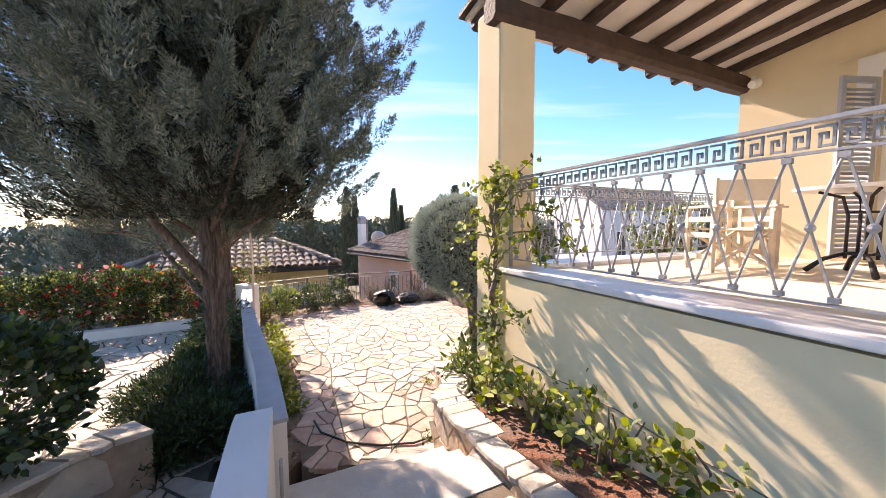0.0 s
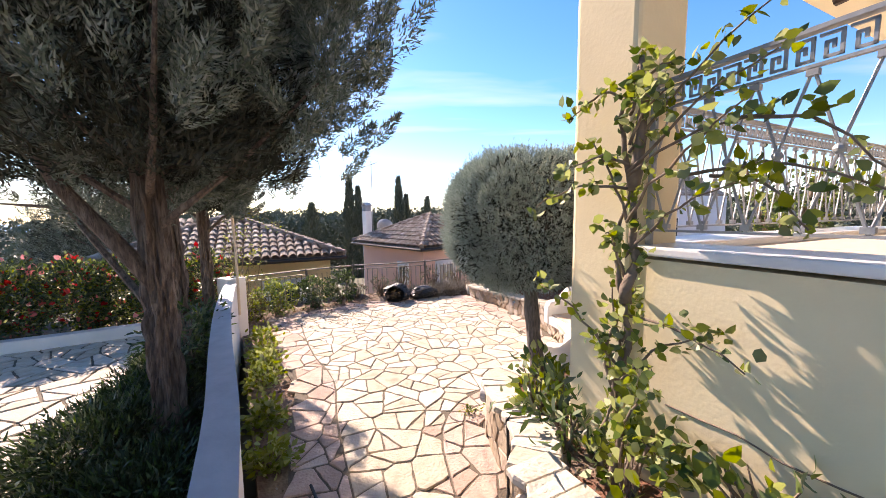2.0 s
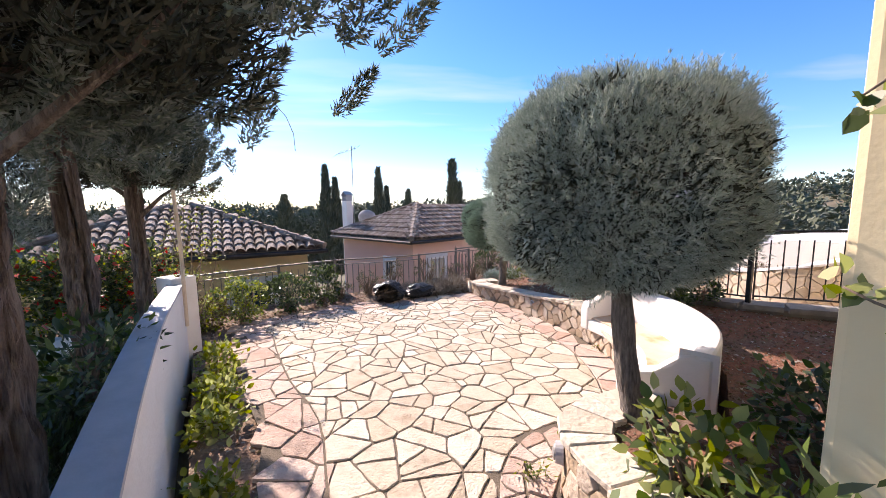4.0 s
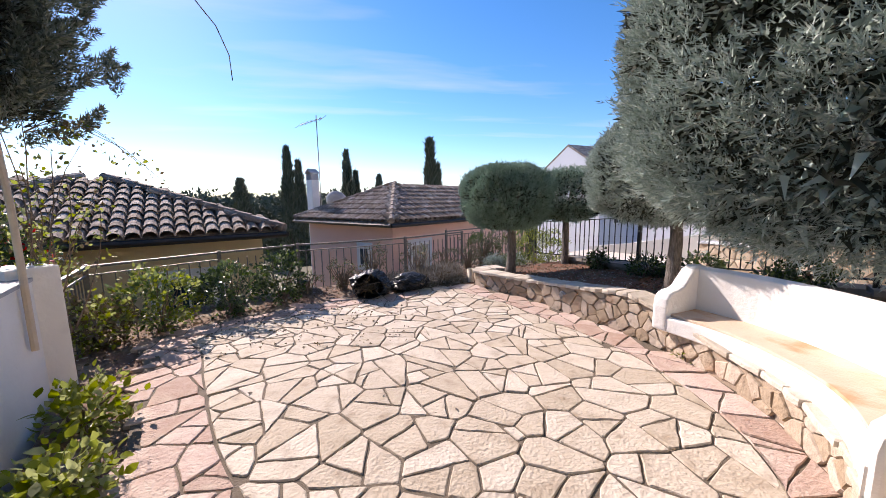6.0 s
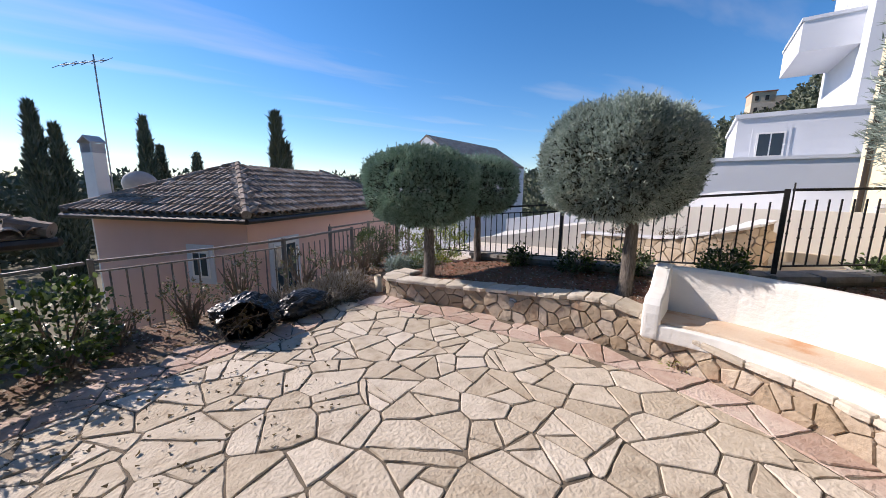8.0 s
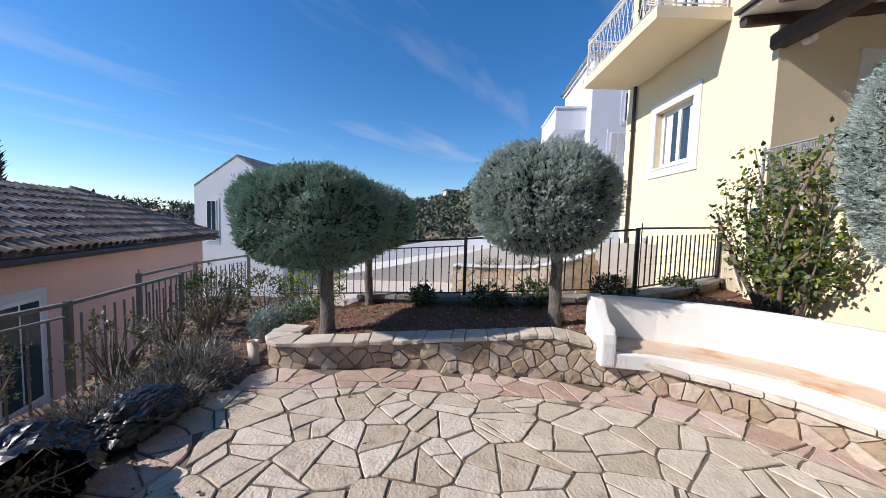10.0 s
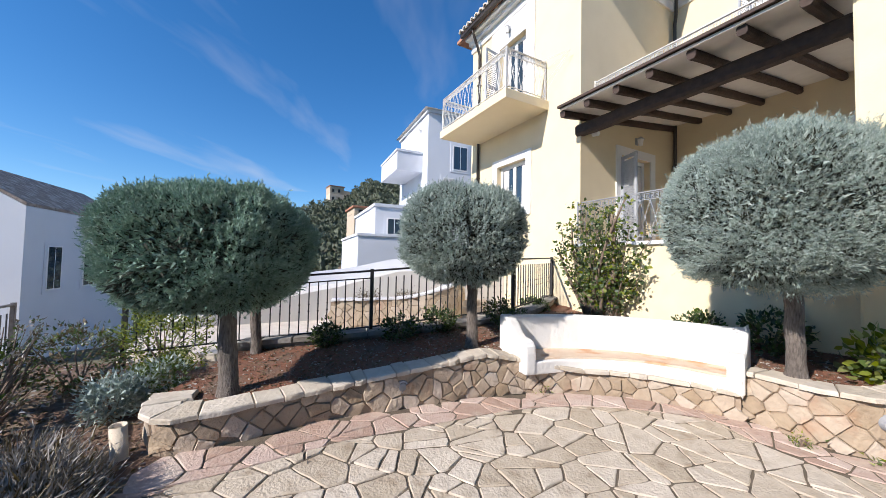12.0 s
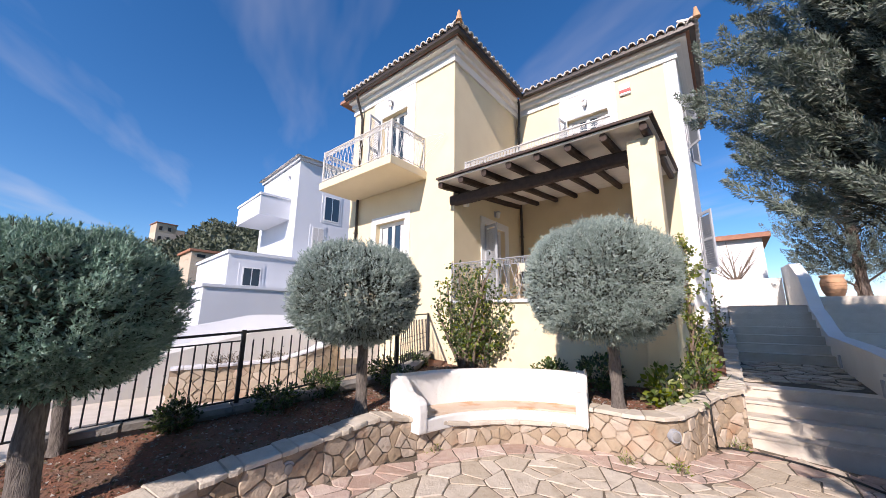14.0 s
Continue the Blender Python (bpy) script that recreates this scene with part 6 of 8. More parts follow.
# ---------- crazy paving ----------
def lay(points, gap, reach, accept, base, rg, budget, parent, stuff_name, near, label, pink=None, z=0.0, zfun=None, grain=1.0, shape=None):
    """Lays flat stones: up to budget of those nearest to a point of the plan are parts; the rest are joined."""
    polys = []
    cut = []
    weight = [rg.uniform(-0.025, 0.025) for _ in points]
    for poly in cells(points, reach, gap, weight):
        todo, done = [poly], []
        while todo:
            q = todo.pop()
            if len(q) < 3:
                continue
            area = abs(sum(q[i - 1][0] * q[i][1] - q[i][0] * q[i - 1][1] for i in range(len(q)))) / 2
            if area < rg.uniform(0.035, 0.15) * grain:
                done.append(q)
                continue
            cx, cy = sum(p[0] for p in q) / len(q), sum(p[1] for p in q) / len(q)
            far = max(q, key=lambda p: (p[0] - cx) ** 2 + (p[1] - cy) ** 2)
            a = math.atan2(far[1] - cy, far[0] - cx) + rg.uniform(-0.5, 0.5)
            n = (math.cos(a), math.sin(a))
            o = rg.uniform(-0.07, 0.07)
            h = gap / 2
            todo.append(clip(q, (cx + n[0] * (o - h), cy + n[1] * (o - h)), n))
            todo.append(clip(q, (cx + n[0] * (o + h), cy + n[1] * (o + h)), (-n[0], -n[1])))
        cut += done
    for k, q in enumerate(cut):
        # knocked-off corners and wavering, chipped sides
        trim = []
        for i, p in enumerate(q):
            a, b = Vector(q[i - 1]) - Vector(p), Vector(q[(i + 1) % len(q)]) - Vector(p)
            r = rg.uniform(0.003, 0.016)
            trim.append(tuple(Vector(p) + a * min(0.3, r / max(a.length, 1e-6))))
            trim.append(tuple(Vector(p) + b * min(0.3, r / max(b.length, 1e-6))))
        out = []
        for i, p in enumerate(trim):
            r = trim[(i + 1) % len(trim)]
            out.append(p)
            L = math.hypot(r[0] - p[0], r[1] - p[1])
            m = int(L / 0.075)
            for j in range(1, m):
                t = (j + rg.uniform(-0.25, 0.25)) / m
                o = rg.uniform(-0.006, 0.006)
                out.append((p[0] + (r[0] - p[0]) * t + (r[1] - p[1]) / L * -o, p[1] + (r[1] - p[1]) * t + (r[0] - p[0]) / L * o))
        cut[k] = out
    for poly in cut:
        if len(poly) < 3 or min(max(p[k] for p in poly) - min(p[k] for p in poly) for k in (0, 1)) < 0.06:
            continue
        c = (sum(p[0] for p in poly) / len(poly), sum(p[1] for p in poly) / len(poly))
        if accept(c):
            polys += [(c, q) for q in shape(poly)] if shape else [(c, poly)]
    polys.sort(key=lambda e: (Vector(e[0]) - Vector(near)).length)
    V, F, V2, F2 = [], [], [], []
    for i, (c, poly) in enumerate(polys):
        lift = rg.uniform(-0.003, 0.004)
        (cx, cy), vs, fs = flag_mesh(poly, base, z + lift, rg, 0.007)
        zz = zfun(cx, cy) if zfun else 0.0
        rosy = pink and rg.random() < pink((cx, cy))
        mat = PAVER_PINK if rosy else PAVER
        if i < budget:
            raw("paving_stone", vs, fs, mat, parent, Matrix.Translation((cx, cy, zz)))
        else:
            v, f = (V2, F2) if rosy else (V, F)
            k = len(v)
            v += [(x + cx, y + cy, w + zz) for x, y, w in vs]
            f += [tuple(a + k for a in q) for q in fs]
    for v, f, m in ((V, F, PAVER), (V2, F2, PAVER_PINK)):
        if v:
            ob = raw(stuff_name, v, f, m, parent)
            tagged(ob, label, kind="stuff")


rg = random.Random(31)
edge_w = smooth_line(TERRACE_EDGE[:12], 0.3)
edge_e = smooth_line(PLANTER_FACE + EAST_FACE, 0.3)


BAND = 0.47


def border(c):
    return min(edge_distance(c, edge_w), edge_distance(c, edge_e))


def rosy(c):
    near_stairs = 0.16 if c[1] < 5.2 else 0.0
    return max(0.98 if border(c) < BAND else 0.0, near_stairs)


def split_at_band(poly):
    """Cuts a stone that lies across the line between the border band and the field."""
    ds = [border(p) for p in poly]
    res = []
    for inner in (True, False):
        if not any((d >= BAND) == inner for d in ds):
            continue
        out = []
        for p, d in zip(poly, ds):
            want = BAND + 0.009 if inner else BAND - 0.009
            if (inner and d < want) or (not inner and d > want):
                e = 0.01
                g = Vector((border((p[0] + e, p[1])) - d, border((p[0], p[1] + e)) - d)) / e
                if g.length > 0.3:
                    g.normalize()
                    p = (p[0] + g.x * (want - d), p[1] + g.y * (want - d))
            out.append(p)
        area = abs(sum(out[i - 1][0] * out[i][1] - out[i][0] * out[i - 1][1] for i in range(len(out)))) / 2
        if area > 0.006:
            res.append(out)
    return res


pts = scatter(-5.0, 2.0, 2.9, 11.5, 0.32, 33, 1.15, 0.92, 0.5)
lay(pts, 0.0155, 0.8, lambda c: inside(c, terrace_outline), -0.05, rg, 300, terrace, "paving_stones", (-0.9, 6.9), "cream crazy-paving stones", rosy, shape=split_at_band)
pts = scatter(-12.0, -1.0, -4.0, 9.5, 0.62, 35, 1.1, 0.95, 0.5)
lay(pts, 0.03, 0.8, lambda c: inside(c, DRIVE), -0.05, rg, 120, drive, "drive_stones", (-4.6, 4.6), "pale crazy-paving stones of the drive", grain=1.5)
corner = [stair_point(LANDING_S + 0.25, 0.02), stair_point(LANDING_S + 0.25, WIDE - 0.03), stair_point(LANDING_END, WIDE - 0.03), stair_point(LANDING_END, 0.02)]
pts = scatter(-2.0, 2.5, -1.5, 3.2, 0.45, 36, 1.1, 0.95, 0.42)


def landing_z(x, y):
    s = (Vector((x, y)) - Vector((-0.13, 3.42))).dot(U)
    return LANDING_Z0 + (LANDING_Z1 - LANDING_Z0) * (s - LANDING_S) / (LANDING_END - LANDING_S)


lay(pts, 0.025, 0.5, lambda c: inside(c, [tuple(p[:2]) for p in corner]), -0.03, rg, 60, stairs, "landing_stones", (0.2, 1.0), "paving stones of the stair landing", lambda c: 0.15, zfun=landing_z)
# low kerb wall under the hedge
kl = smooth_line([(-5.55, 8.35), (-7.2, 7.35), (-9.0, 6.4), (-12.0, 4.7)], 0.5)
bm = strip(bmesh.new(), offset(kl, 0.1), offset(kl, -0.1), -0.3, 0.2)
tagged(put("wall_kerb", bm, WHITEWASH), "low pale kerb wall under the flowering hedge", "kerb", kind="structure")
bm = bmesh.new()
strip(bm, offset(kl, -1.6), offset(kl, -0.1), -0.3, 0.08)
tagged(put("hedge_soil", bm, EARTH), "earth strip under the hedge", "soil", kind="structure")

# fine crack along the terrace wall at floor level
bm = bmesh.new()
tube(bm, [hp(-0.002, -0.3 - 0.16 * i, 1.17 + rg.uniform(-0.015, 0.015)) for i in range(21)], 0.0045, 5)
tagged(put("wall_crack", bm, TWIG), "thin dark crack running along the terrace wall", "crack", kind="structure")

# litter, clods and weeds on the beds
from mathutils.bvhtree import BVHTree


def litter(name, over, n, area, length, width, mats, seed, label, lift=0.006):
    """Fallen leaves lying on a surface of the setting, within a plan box."""
    rgl = np.random.default_rng(seed)
    me = bpy.data.objects[over].data
    tree = BVHTree.FromPolygons([v.co for v in me.vertices], [tuple(p.vertices) for p in me.polygons])
    P = []
    x0, x1, y0, y1 = area
    for _ in range(n):
        hit = tree.ray_cast(Vector((rgl.uniform(x0, x1), rgl.uniform(y0, y1), 5)), Vector((0, 0, -1)))
        if hit[0] is not None and hit[1].z > 0.3:
            P.append(tuple(hit[0] + Vector((0, 0, lift))))
    P = np.array(P)
    D = rgl.normal(0, 1, P.shape) * np.array([1, 1, 0.12])
    ob = foliage(name, P, D, length, width, mats, None, seed, 0.12)
    tagged(ob, label, "litter", kind="stuff")


def clods(name, over, n, area, size, mat, seed, label):
    rgl = random.Random(seed)
    me = bpy.data.objects[over].data
    tree = BVHTree.FromPolygons([v.co for v in me.vertices], [tuple(p.vertices) for p in me.polygons])
    V, F = [], []
    x0, x1, y0, y1 = area
    for _ in range(n):
        hit = tree.ray_cast(Vector((rgl.uniform(x0, x1), rgl.uniform(y0, y1), 5)), Vector((0, 0, -1)))
        if hit[0] is None or hit[1].z < 0.3:
            continue
        c = hit[0]
        r = size * rgl.uniform(0.4, 1.4)
        k = len(V)
        for dx, dy, dz in ((1, 0, 0), (0.3, 0.95, 0), (-0.8, 0.6, 0), (-0.8, -0.6, 0), (0.3, -0.95, 0), (rgl.uniform(-0.3, 0.3), rgl.uniform(-0.3, 0.3), rgl.uniform(0.5, 0.9))):
            V.append((c.x + dx * r * rgl.uniform(0.7, 1.2), c.y + dy * r * rgl.uniform(0.7, 1.2), c.z - 0.004 + dz * r))
        F += [(k + i, k + (i + 1) % 5, k + 5) for i in range(5)]
    ob = raw(name, V, F, mat)
    tagged(ob, label, "soil", kind="stuff")


litter("leaf_litter", "planter_soil", 15000, (0.2, 4.2, 3.2, 11.3), 0.035, 0.011, [LEAF_DRY, LAVENDER, LEAF_DRY, TWIG], 301, "dry fallen needles and leaves on the planter soil")
litter("leaf_litter", "soil_bed", 14000, (-5.0, 2.8, 3.2, 14.2), 0.045, 0.013, [LEAF_DRY, LAVENDER], 302, "dry fallen leaves on the garden bed")
litter("leaf_litter", "pavement", 700, (-4.4, -1.2, 8.2, 10.8), 0.03, 0.011, [LEAF_DRY], 303, "scattered dry leaves near the edge of the paving", 0.02)
clods("soil_clods", "planter_soil", 4200, (-0.2, 4.2, 0.8, 11.3), 0.022, SOIL, 304, "crumbly clods of red soil")
clods("soil_clods", "soil_bed", 3600, (-5.0, 2.8, 3.2, 14.2), 0.024, EARTH, 305, "crumbly clods of dry earth")
for i, (x, y) in enumerate(((1.0, 5.2), (0.28, 5.38), (-0.12, 5.08), (1.55, 7.25), (-0.02, 3.7))):
    shrub("weed", x - 0.12, y + 0.05, 0.0, 0.09, 0.06, 0.03, 60, 0.045, 0.008, [LEAF, LEAF_LIME], 310 + i, "small weed sprouting from a joint", "weed", 3, "weeds in the joints")


# ---------- terrace furniture ----------
def director_chair(m, label):
    ob = empty("folding_chair", m, label, "chair", "folding chairs on the house terrace")
    for x in (-0.27, 0.27):
        for y in (-0.2, 0.2):
            part("leg", slab(x - 0.018, x + 0.018, y - 0.022, y + 0.022, 0.0, 0.64, 0.004), PALE_WOOD, ob)
        part("armrest", slab(x - 0.03, x + 0.03, -0.27, 0.27, 0.64, 0.665, 0.006), PALE_WOOD, ob)
        for z in (0.12, 0.34, 0.5):
            part("side_rail", slab(x - 0.012, x + 0.012, -0.2, 0.2, z, z + 0.05, 0.003), PALE_WOOD, ob)
        part("back_post", slab(x - 0.016, x + 0.016, 0.2, 0.235, 0.6, 0.92, 0.004), PALE_WOOD, ob)
    for s in (-1, 1):
        bm = bmesh.new()
        tube(bm, [(-0.26 * s, 0.205, 0.06), (0.26 * s, 0.205, 0.42)], 0.018, 6)
        part("cross_brace", bm, PALE_WOOD, ob)
        bm = bmesh.new()
        tube(bm, [(-0.26 * s, -0.205, 0.06), (0.26 * s, -0.205, 0.42)], 0.018, 6)
        part("cross_brace", bm, PALE_WOOD, ob)
    bm = bmesh.new()
    n = 8
    for i in range(n):
        x0, x1 = -0.26 + 0.52 * i / n, -0.26 + 0.52 * (i + 1) / n
        sag = [0.44 - 0.025 * math.sin(math.pi * t) for t in (i / n, (i + 1) / n)]
        vs = [bm.verts.new(c) for c in ((x0, -0.2, sag[0]), (x1, -0.2, sag[1]), (x1, 0.2, sag[1]), (x0, 0.2, sag[0]), (x0, -0.2, sag[0] - 0.008), (x1, -0.2, sag[1] - 0.008), (x1, 0.2, sag[1] - 0.008), (x0, 0.2, sag[0] - 0.008))]
        for f in ((0, 1, 2, 3), (7, 6, 5, 4), (0, 4, 5, 1), (2, 6, 7, 3)):
            bm.faces.new([vs[k] for k in f])
    part("seat", bm, CANVAS, ob, "cream canvas seat")
    part("backrest", slab(-0.27, 0.27, 0.225, 0.238, 0.70, 0.90, 0.004), CANVAS, ob, "cream canvas back")
    return ob


chair = director_chair(HOUSE @ Matrix.Translation((2.15, -1.0, 1.95)) @ Matrix.Rotation(radians(150), 4, "Z"), "cream wooden folding chair with canvas seat and back")
copy_thing(chair, HOUSE @ Matrix.Translation((2.85, -0.85, 1.95)) @ Matrix.Rotation(radians(35), 4, "Z"))
copy_thing(chair, HOUSE @ Matrix.Translation((2.15, -2.45, 1.95)) @ Matrix.Rotation(radians(100), 4, "Z"))
table = empty("round_table", HOUSE @ Matrix.Translation((2.8, -1.75, 1.95)), "round stone-topped table on a scrolled iron base", "table")
bm = bmesh.new()
bmesh.ops.create_cone(bm, segments=40, radius1=0.47, radius2=0.48, depth=0.03, cap_ends=True, matrix=Matrix.Translation((0, 0, 0.80)))
part("tabletop", bm, MARBLE, table)
for k in range(4):
    a = k * math.pi / 2 + 0.5
    c, s = math.cos(a), math.sin(a)
    bm = bmesh.new()
    tube(bm, [(c * 0.1, s * 0.1, 0.15), (c * 0.1, s * 0.1, 0.55), (c * 0.14, s * 0.14, 0.72), (c * 0.3, s * 0.3, 0.775)], 0.014, 7)
    tube(bm, [(c * 0.1, s * 0.1, 0.2), (c * 0.24, s * 0.24, 0.14), (c * 0.36, s * 0.36, 0.02)], [0.016, 0.02, 0.024], 7)
    part("leg", bm, IRON_DARK, table, smooth=True)
for z in (0.2, 0.58):
    bm = bmesh.new()
    tube(bm, [(math.cos(t) * 0.1, math.sin(t) * 0.1, z) for t in [i * math.pi / 6 for i in range(13)]], 0.011, 6)
    part("ring", bm, IRON_DARK, table)
lamp_ob = empty("spotlight", HOUSE @ Matrix.Translation((4.2, -0.25, 4.42)), "small white spotlight on the pergola beam", "spotlight")
bm = bmesh.new()
bmesh.ops.create_cone(bm, segments=14, radius1=0.05, radius2=0.075, depth=0.12, cap_ends=True, matrix=Matrix.Rotation(radians(70), 4, "Y"))
part("lamp_head", bm, PVC, lamp_ob)
part("lamp_bracket", slab(-0.02, 0.02, -0.02, 0.02, -0.02, 0.1), PVC, lamp_ob)

# ---------- loose things on the terrace ----------
def sack(x, y, r, h, seed, label, turn=0.0, mouth=None):
    """A slumped, creased plastic bag; with a mouth it lies open and holds cut twigs."""
    ob = empty("plastic_sack", Matrix.Translation((x, y, 0.0)) @ Matrix.Rotation(turn, 4, "Z"), label, "sack", "garden waste sacks")
    bm = bmesh.new()
    bmesh.ops.create_icosphere(bm, subdivisions=5, radius=1.0)
    m = Vector(mouth).normalized() if mouth else None
    if m:
        bmesh.ops.delete(bm, geom=[f for f in bm.faces if f.calc_center_median().normalized().dot(m) > 0.74], context="FACES")
    for v in bm.verts:
        d = v.co.normalized()
        crease = abs(noise.noise(v.co * 3.2 + Vector((seed, 0, 0)))) + 0.55 * abs(noise.noise(v.co * 7.5 + Vector((0, seed, 0)))) + 0.3 * abs(noise.noise(v.co * 16))
        k = 0.86 + 0.22 * noise.noise(v.co * 1.5 + Vector((seed, 0, 0))) + 0.20 * crease
        if m and d.dot(m) > 0.5:
            k *= 1 + 0.5 * (d.dot(m) - 0.5)
        p = d * k
        v.co = Vector((p.x * r[0], p.y * r[1], max(p.z * 0.60 + 0.46, 0.004) * h))
    part("bag", bm, PLASTIC_BAG, ob)
    if m:
        rr = random.Random(seed)
        for k in range(26):
            b2 = bmesh.new()
            o = Vector((m.x * r[0] * 0.4, m.y * r[1] * 0.4, h * 0.42))
            p = o + Vector((rr.gauss(0, r[0] * 0.3), rr.gauss(0, r[1] * 0.2), rr.gauss(0, h * 0.13)))
            q = p + Vector((rr.gauss(0, 0.11), rr.gauss(0, 0.08), rr.gauss(0, 0.06))) + m * 0.08
            e = q + Vector((rr.gauss(0, 0.05), rr.gauss(0, 0.05), rr.gauss(-0.01, 0.05)))
            for c in (p, q, e):
                c.z = max(c.z, 0.03)
            tube(b2, [p, q, e], [0.005, 0.004, 0.002], 5)
            part("dry_twig", b2, TWIG, ob)
        n = 160
        g = np.random.default_rng(seed)
        pos = g.normal(0, 1, (n, 3)) * np.array([r[0] * 0.3, r[1] * 0.22, h * 0.13]) + np.array([m.x * r[0] * 0.4, m.y * r[1] * 0.4, h * 0.42])
        pos[:, 2] = np.maximum(pos[:, 2], 0.03)
        tagged(foliage("dry_leaf_litter", pos, g.normal(0, 1, (n, 3)), 0.05, 0.016, LEAF_DRY, ob, seed, 0.5), "dry brown leaves", kind="stuff")


sack(-1.78, 10.36, (0.36, 0.29), 0.42, 3, "open black plastic sack full of dry garden cuttings", radians(20), (-0.35, -1.0, 0.12))
sack(-1.10, 10.66, (0.38, 0.24), 0.29, 8, "half-empty black plastic sack lying creased on its side", radians(25))
hose = empty("garden_hose", Matrix(), "thin black garden hose trailing over the planter and floor", "hose")
bm = bmesh.new()
pts = [(0.9, 4.35, 0.52), (0.45, 4.1, 0.56), (0.2, 4.05, 0.645), (0.0, 4.04, 0.665), (-0.04, 4.03, 0.60), (-0.035, 4.02, 0.3), (-0.04, 3.98, 0.03), (-0.10, 3.8, 0.016), (-0.35, 3.66, 0.016), (-0.7, 3.62, 0.016), (-1.1, 3.68, 0.016), (-1.45, 3.86, 0.016), (-1.62, 4.1, 0.016)]
tube(bm, pts, 0.012, 8)
part("hose_tube", bm, RUBBER, hose, smooth=True)
pipe = empty("pipe_stub", Matrix.Translation((0.17, 11.12, 0)) @ Matrix.Rotation(radians(-6), 4, "Y"), "cut cream plastic pipe standing in the bed", "pipe")
bm = bmesh.new()
ri, ro = 0.05, 0.056
ring = [[bm.verts.new((math.cos(k * math.pi / 10) * r, math.sin(k * math.pi / 10) * r, z)) for k in range(20)] for r, z in ((ro, -0.1), (ro, 0.24), (ri, 0.235), (ri, 0.0))]
for a, b in zip(ring, ring[1:]):
    for k in range(20):
        bm.faces.new((a[k], a[(k + 1) % 20], b[(k + 1) % 20], b[k]))
part("pipe_wall", bm, CANVAS, pipe, smooth=True)
pole = empty("trellis_pole", Matrix.Translation((-4.14, 7.45, 0.98)), "pale wooden pole at the end of the low wall", "pole")
bm = bmesh.new()
tube(bm, [(0, 0, -0.5), (0.0, 0.01, 0.6), (-0.02, 0.0, 1.28)], 0.022, 8)
part("pole_shaft", bm, PALE_WOOD, pole)
bm = bmesh.new()
tube(bm, [(-3.7, 7.6, 4.2), (-3.5, 8.4, 3.95), (-3.25, 8.95, 3.55), (-3.19, 9.08, 3.3), (-3.18, 9.09, 3.02)], 0.006, 5)
tagged(put("hanging_twig", bm, TWIG), "thin bare twig hanging from the conifers", "twig")

# wall end post where the low wall meets the railing
tagged(put("wall_end", slab(-0.2, 0.2, -0.16, 0.16, -0.4, 1.08, 0.02), WHITEWASH, matrix=Matrix.Translation((-4.5, 7.85, 0)) @ Matrix.Rotation(radians(-30), 4, "Z")), "weathered white end pier of the low wall", "wall pier", kind="structure")

# ---------- top of the stairs ----------
def stair_box(name, s0, s1, w0, w1, z0, z1, mat, label, category):
    bm = prism(bmesh.new(), [stair_point(s0, w0), stair_point(s0, w1), stair_point(s1, w1), stair_point(s1, w0)], z0, z1)
    return tagged(put(name, bm, mat), label, category, kind="structure")


stair_box("wall_upper", 8.6, 8.85, -2.5, WIDE - 0.06, 1.5, 2.95, WHITEWASH, "white wall at the head of the stairs", "wall")
stair_box("wall_pier", 5.3, 5.75, -1.0, -0.02, 0.8, 2.05, WHITEWASH, "low cream pier beside the upper steps", "wall pier")
stair_box("pavement_upper", 5.8, 8.6, -2.4, -0.0, 1.0, 1.98, STEP, "pale landing beside the house", "landing")
for i in range(6):
    stair_box("side_step", 3.6 + i * 0.42, 8.5, WIDE + 0.22, WIDE + 2.6, 0.0, 1.0 + 0.2 * (i + 1), STEP, "shaded stone step on the far side of the stair wall", "step")
pot = empty("terracotta_jar", Matrix.Translation(stair_point(6.6, WIDE + 0.66, 2.2)), "large ribbed terracotta jar on the stair wall", "jar")
bm = bmesh.new()
prof = [(0.14, 0.0), (0.2, 0.05), (0.27, 0.2), (0.29, 0.33), (0.27, 0.43), (0.24, 0.47), (0.28, 0.5), (0.28, 0.54), (0.23, 0.54), (0.2, 0.45)]
prof2 = [(r * 0.82, z * 1.06) for r, z in prof]
rings = [[bm.verts.new((math.cos(k * math.pi / 14) * r, math.sin(k * math.pi / 14) * r, z)) for k in range(28)] for r, z in prof2]
for a, b in zip(rings, rings[1:]):
    for k in range(28):
        bm.faces.new((a[k], a[(k + 1) % 28], b[(k + 1) % 28], b[k]))
bm.faces.new(rings[0][::-1])
bm.faces.new(rings[-1])
part("jar_body", bm, TERRACOTTA, pot, smooth=True)
for z, r in ((0.127, 0.196), (0.212, 0.224), (0.297, 0.236), (0.38, 0.237)):
    bm = bmesh.new()
    tube(bm, [(math.cos(t) * r, math.sin(t) * r, z) for t in [i * math.pi / 14 for i in range(29)]], 0.008, 5)
    part("rib", bm, TERRACOTTA, pot)


upper = empty("upper_house", Matrix.Translation(stair_point(15.0, 0.6, 1.0)), "white house with a red tile roof above the stairs", "house")
inv = upper.matrix_basis.inverted()
for nm, s0, s1, w0, w1, z0, z1, mt in (("wall", 15, 22, -1.6, 1.6, 0.5, 5.4, WHITE), ("roof", 14.7, 22.3, -1.9, 1.9, 5.4, 5.62, TILE_RED)):
    bm = prism(bmesh.new(), [stair_point(s0, w0), stair_point(s0, w1), stair_point(s1, w1), stair_point(s1, w0)], z0, z1)
    part(nm, bm, mt, upper).matrix_parent_inverse = inv

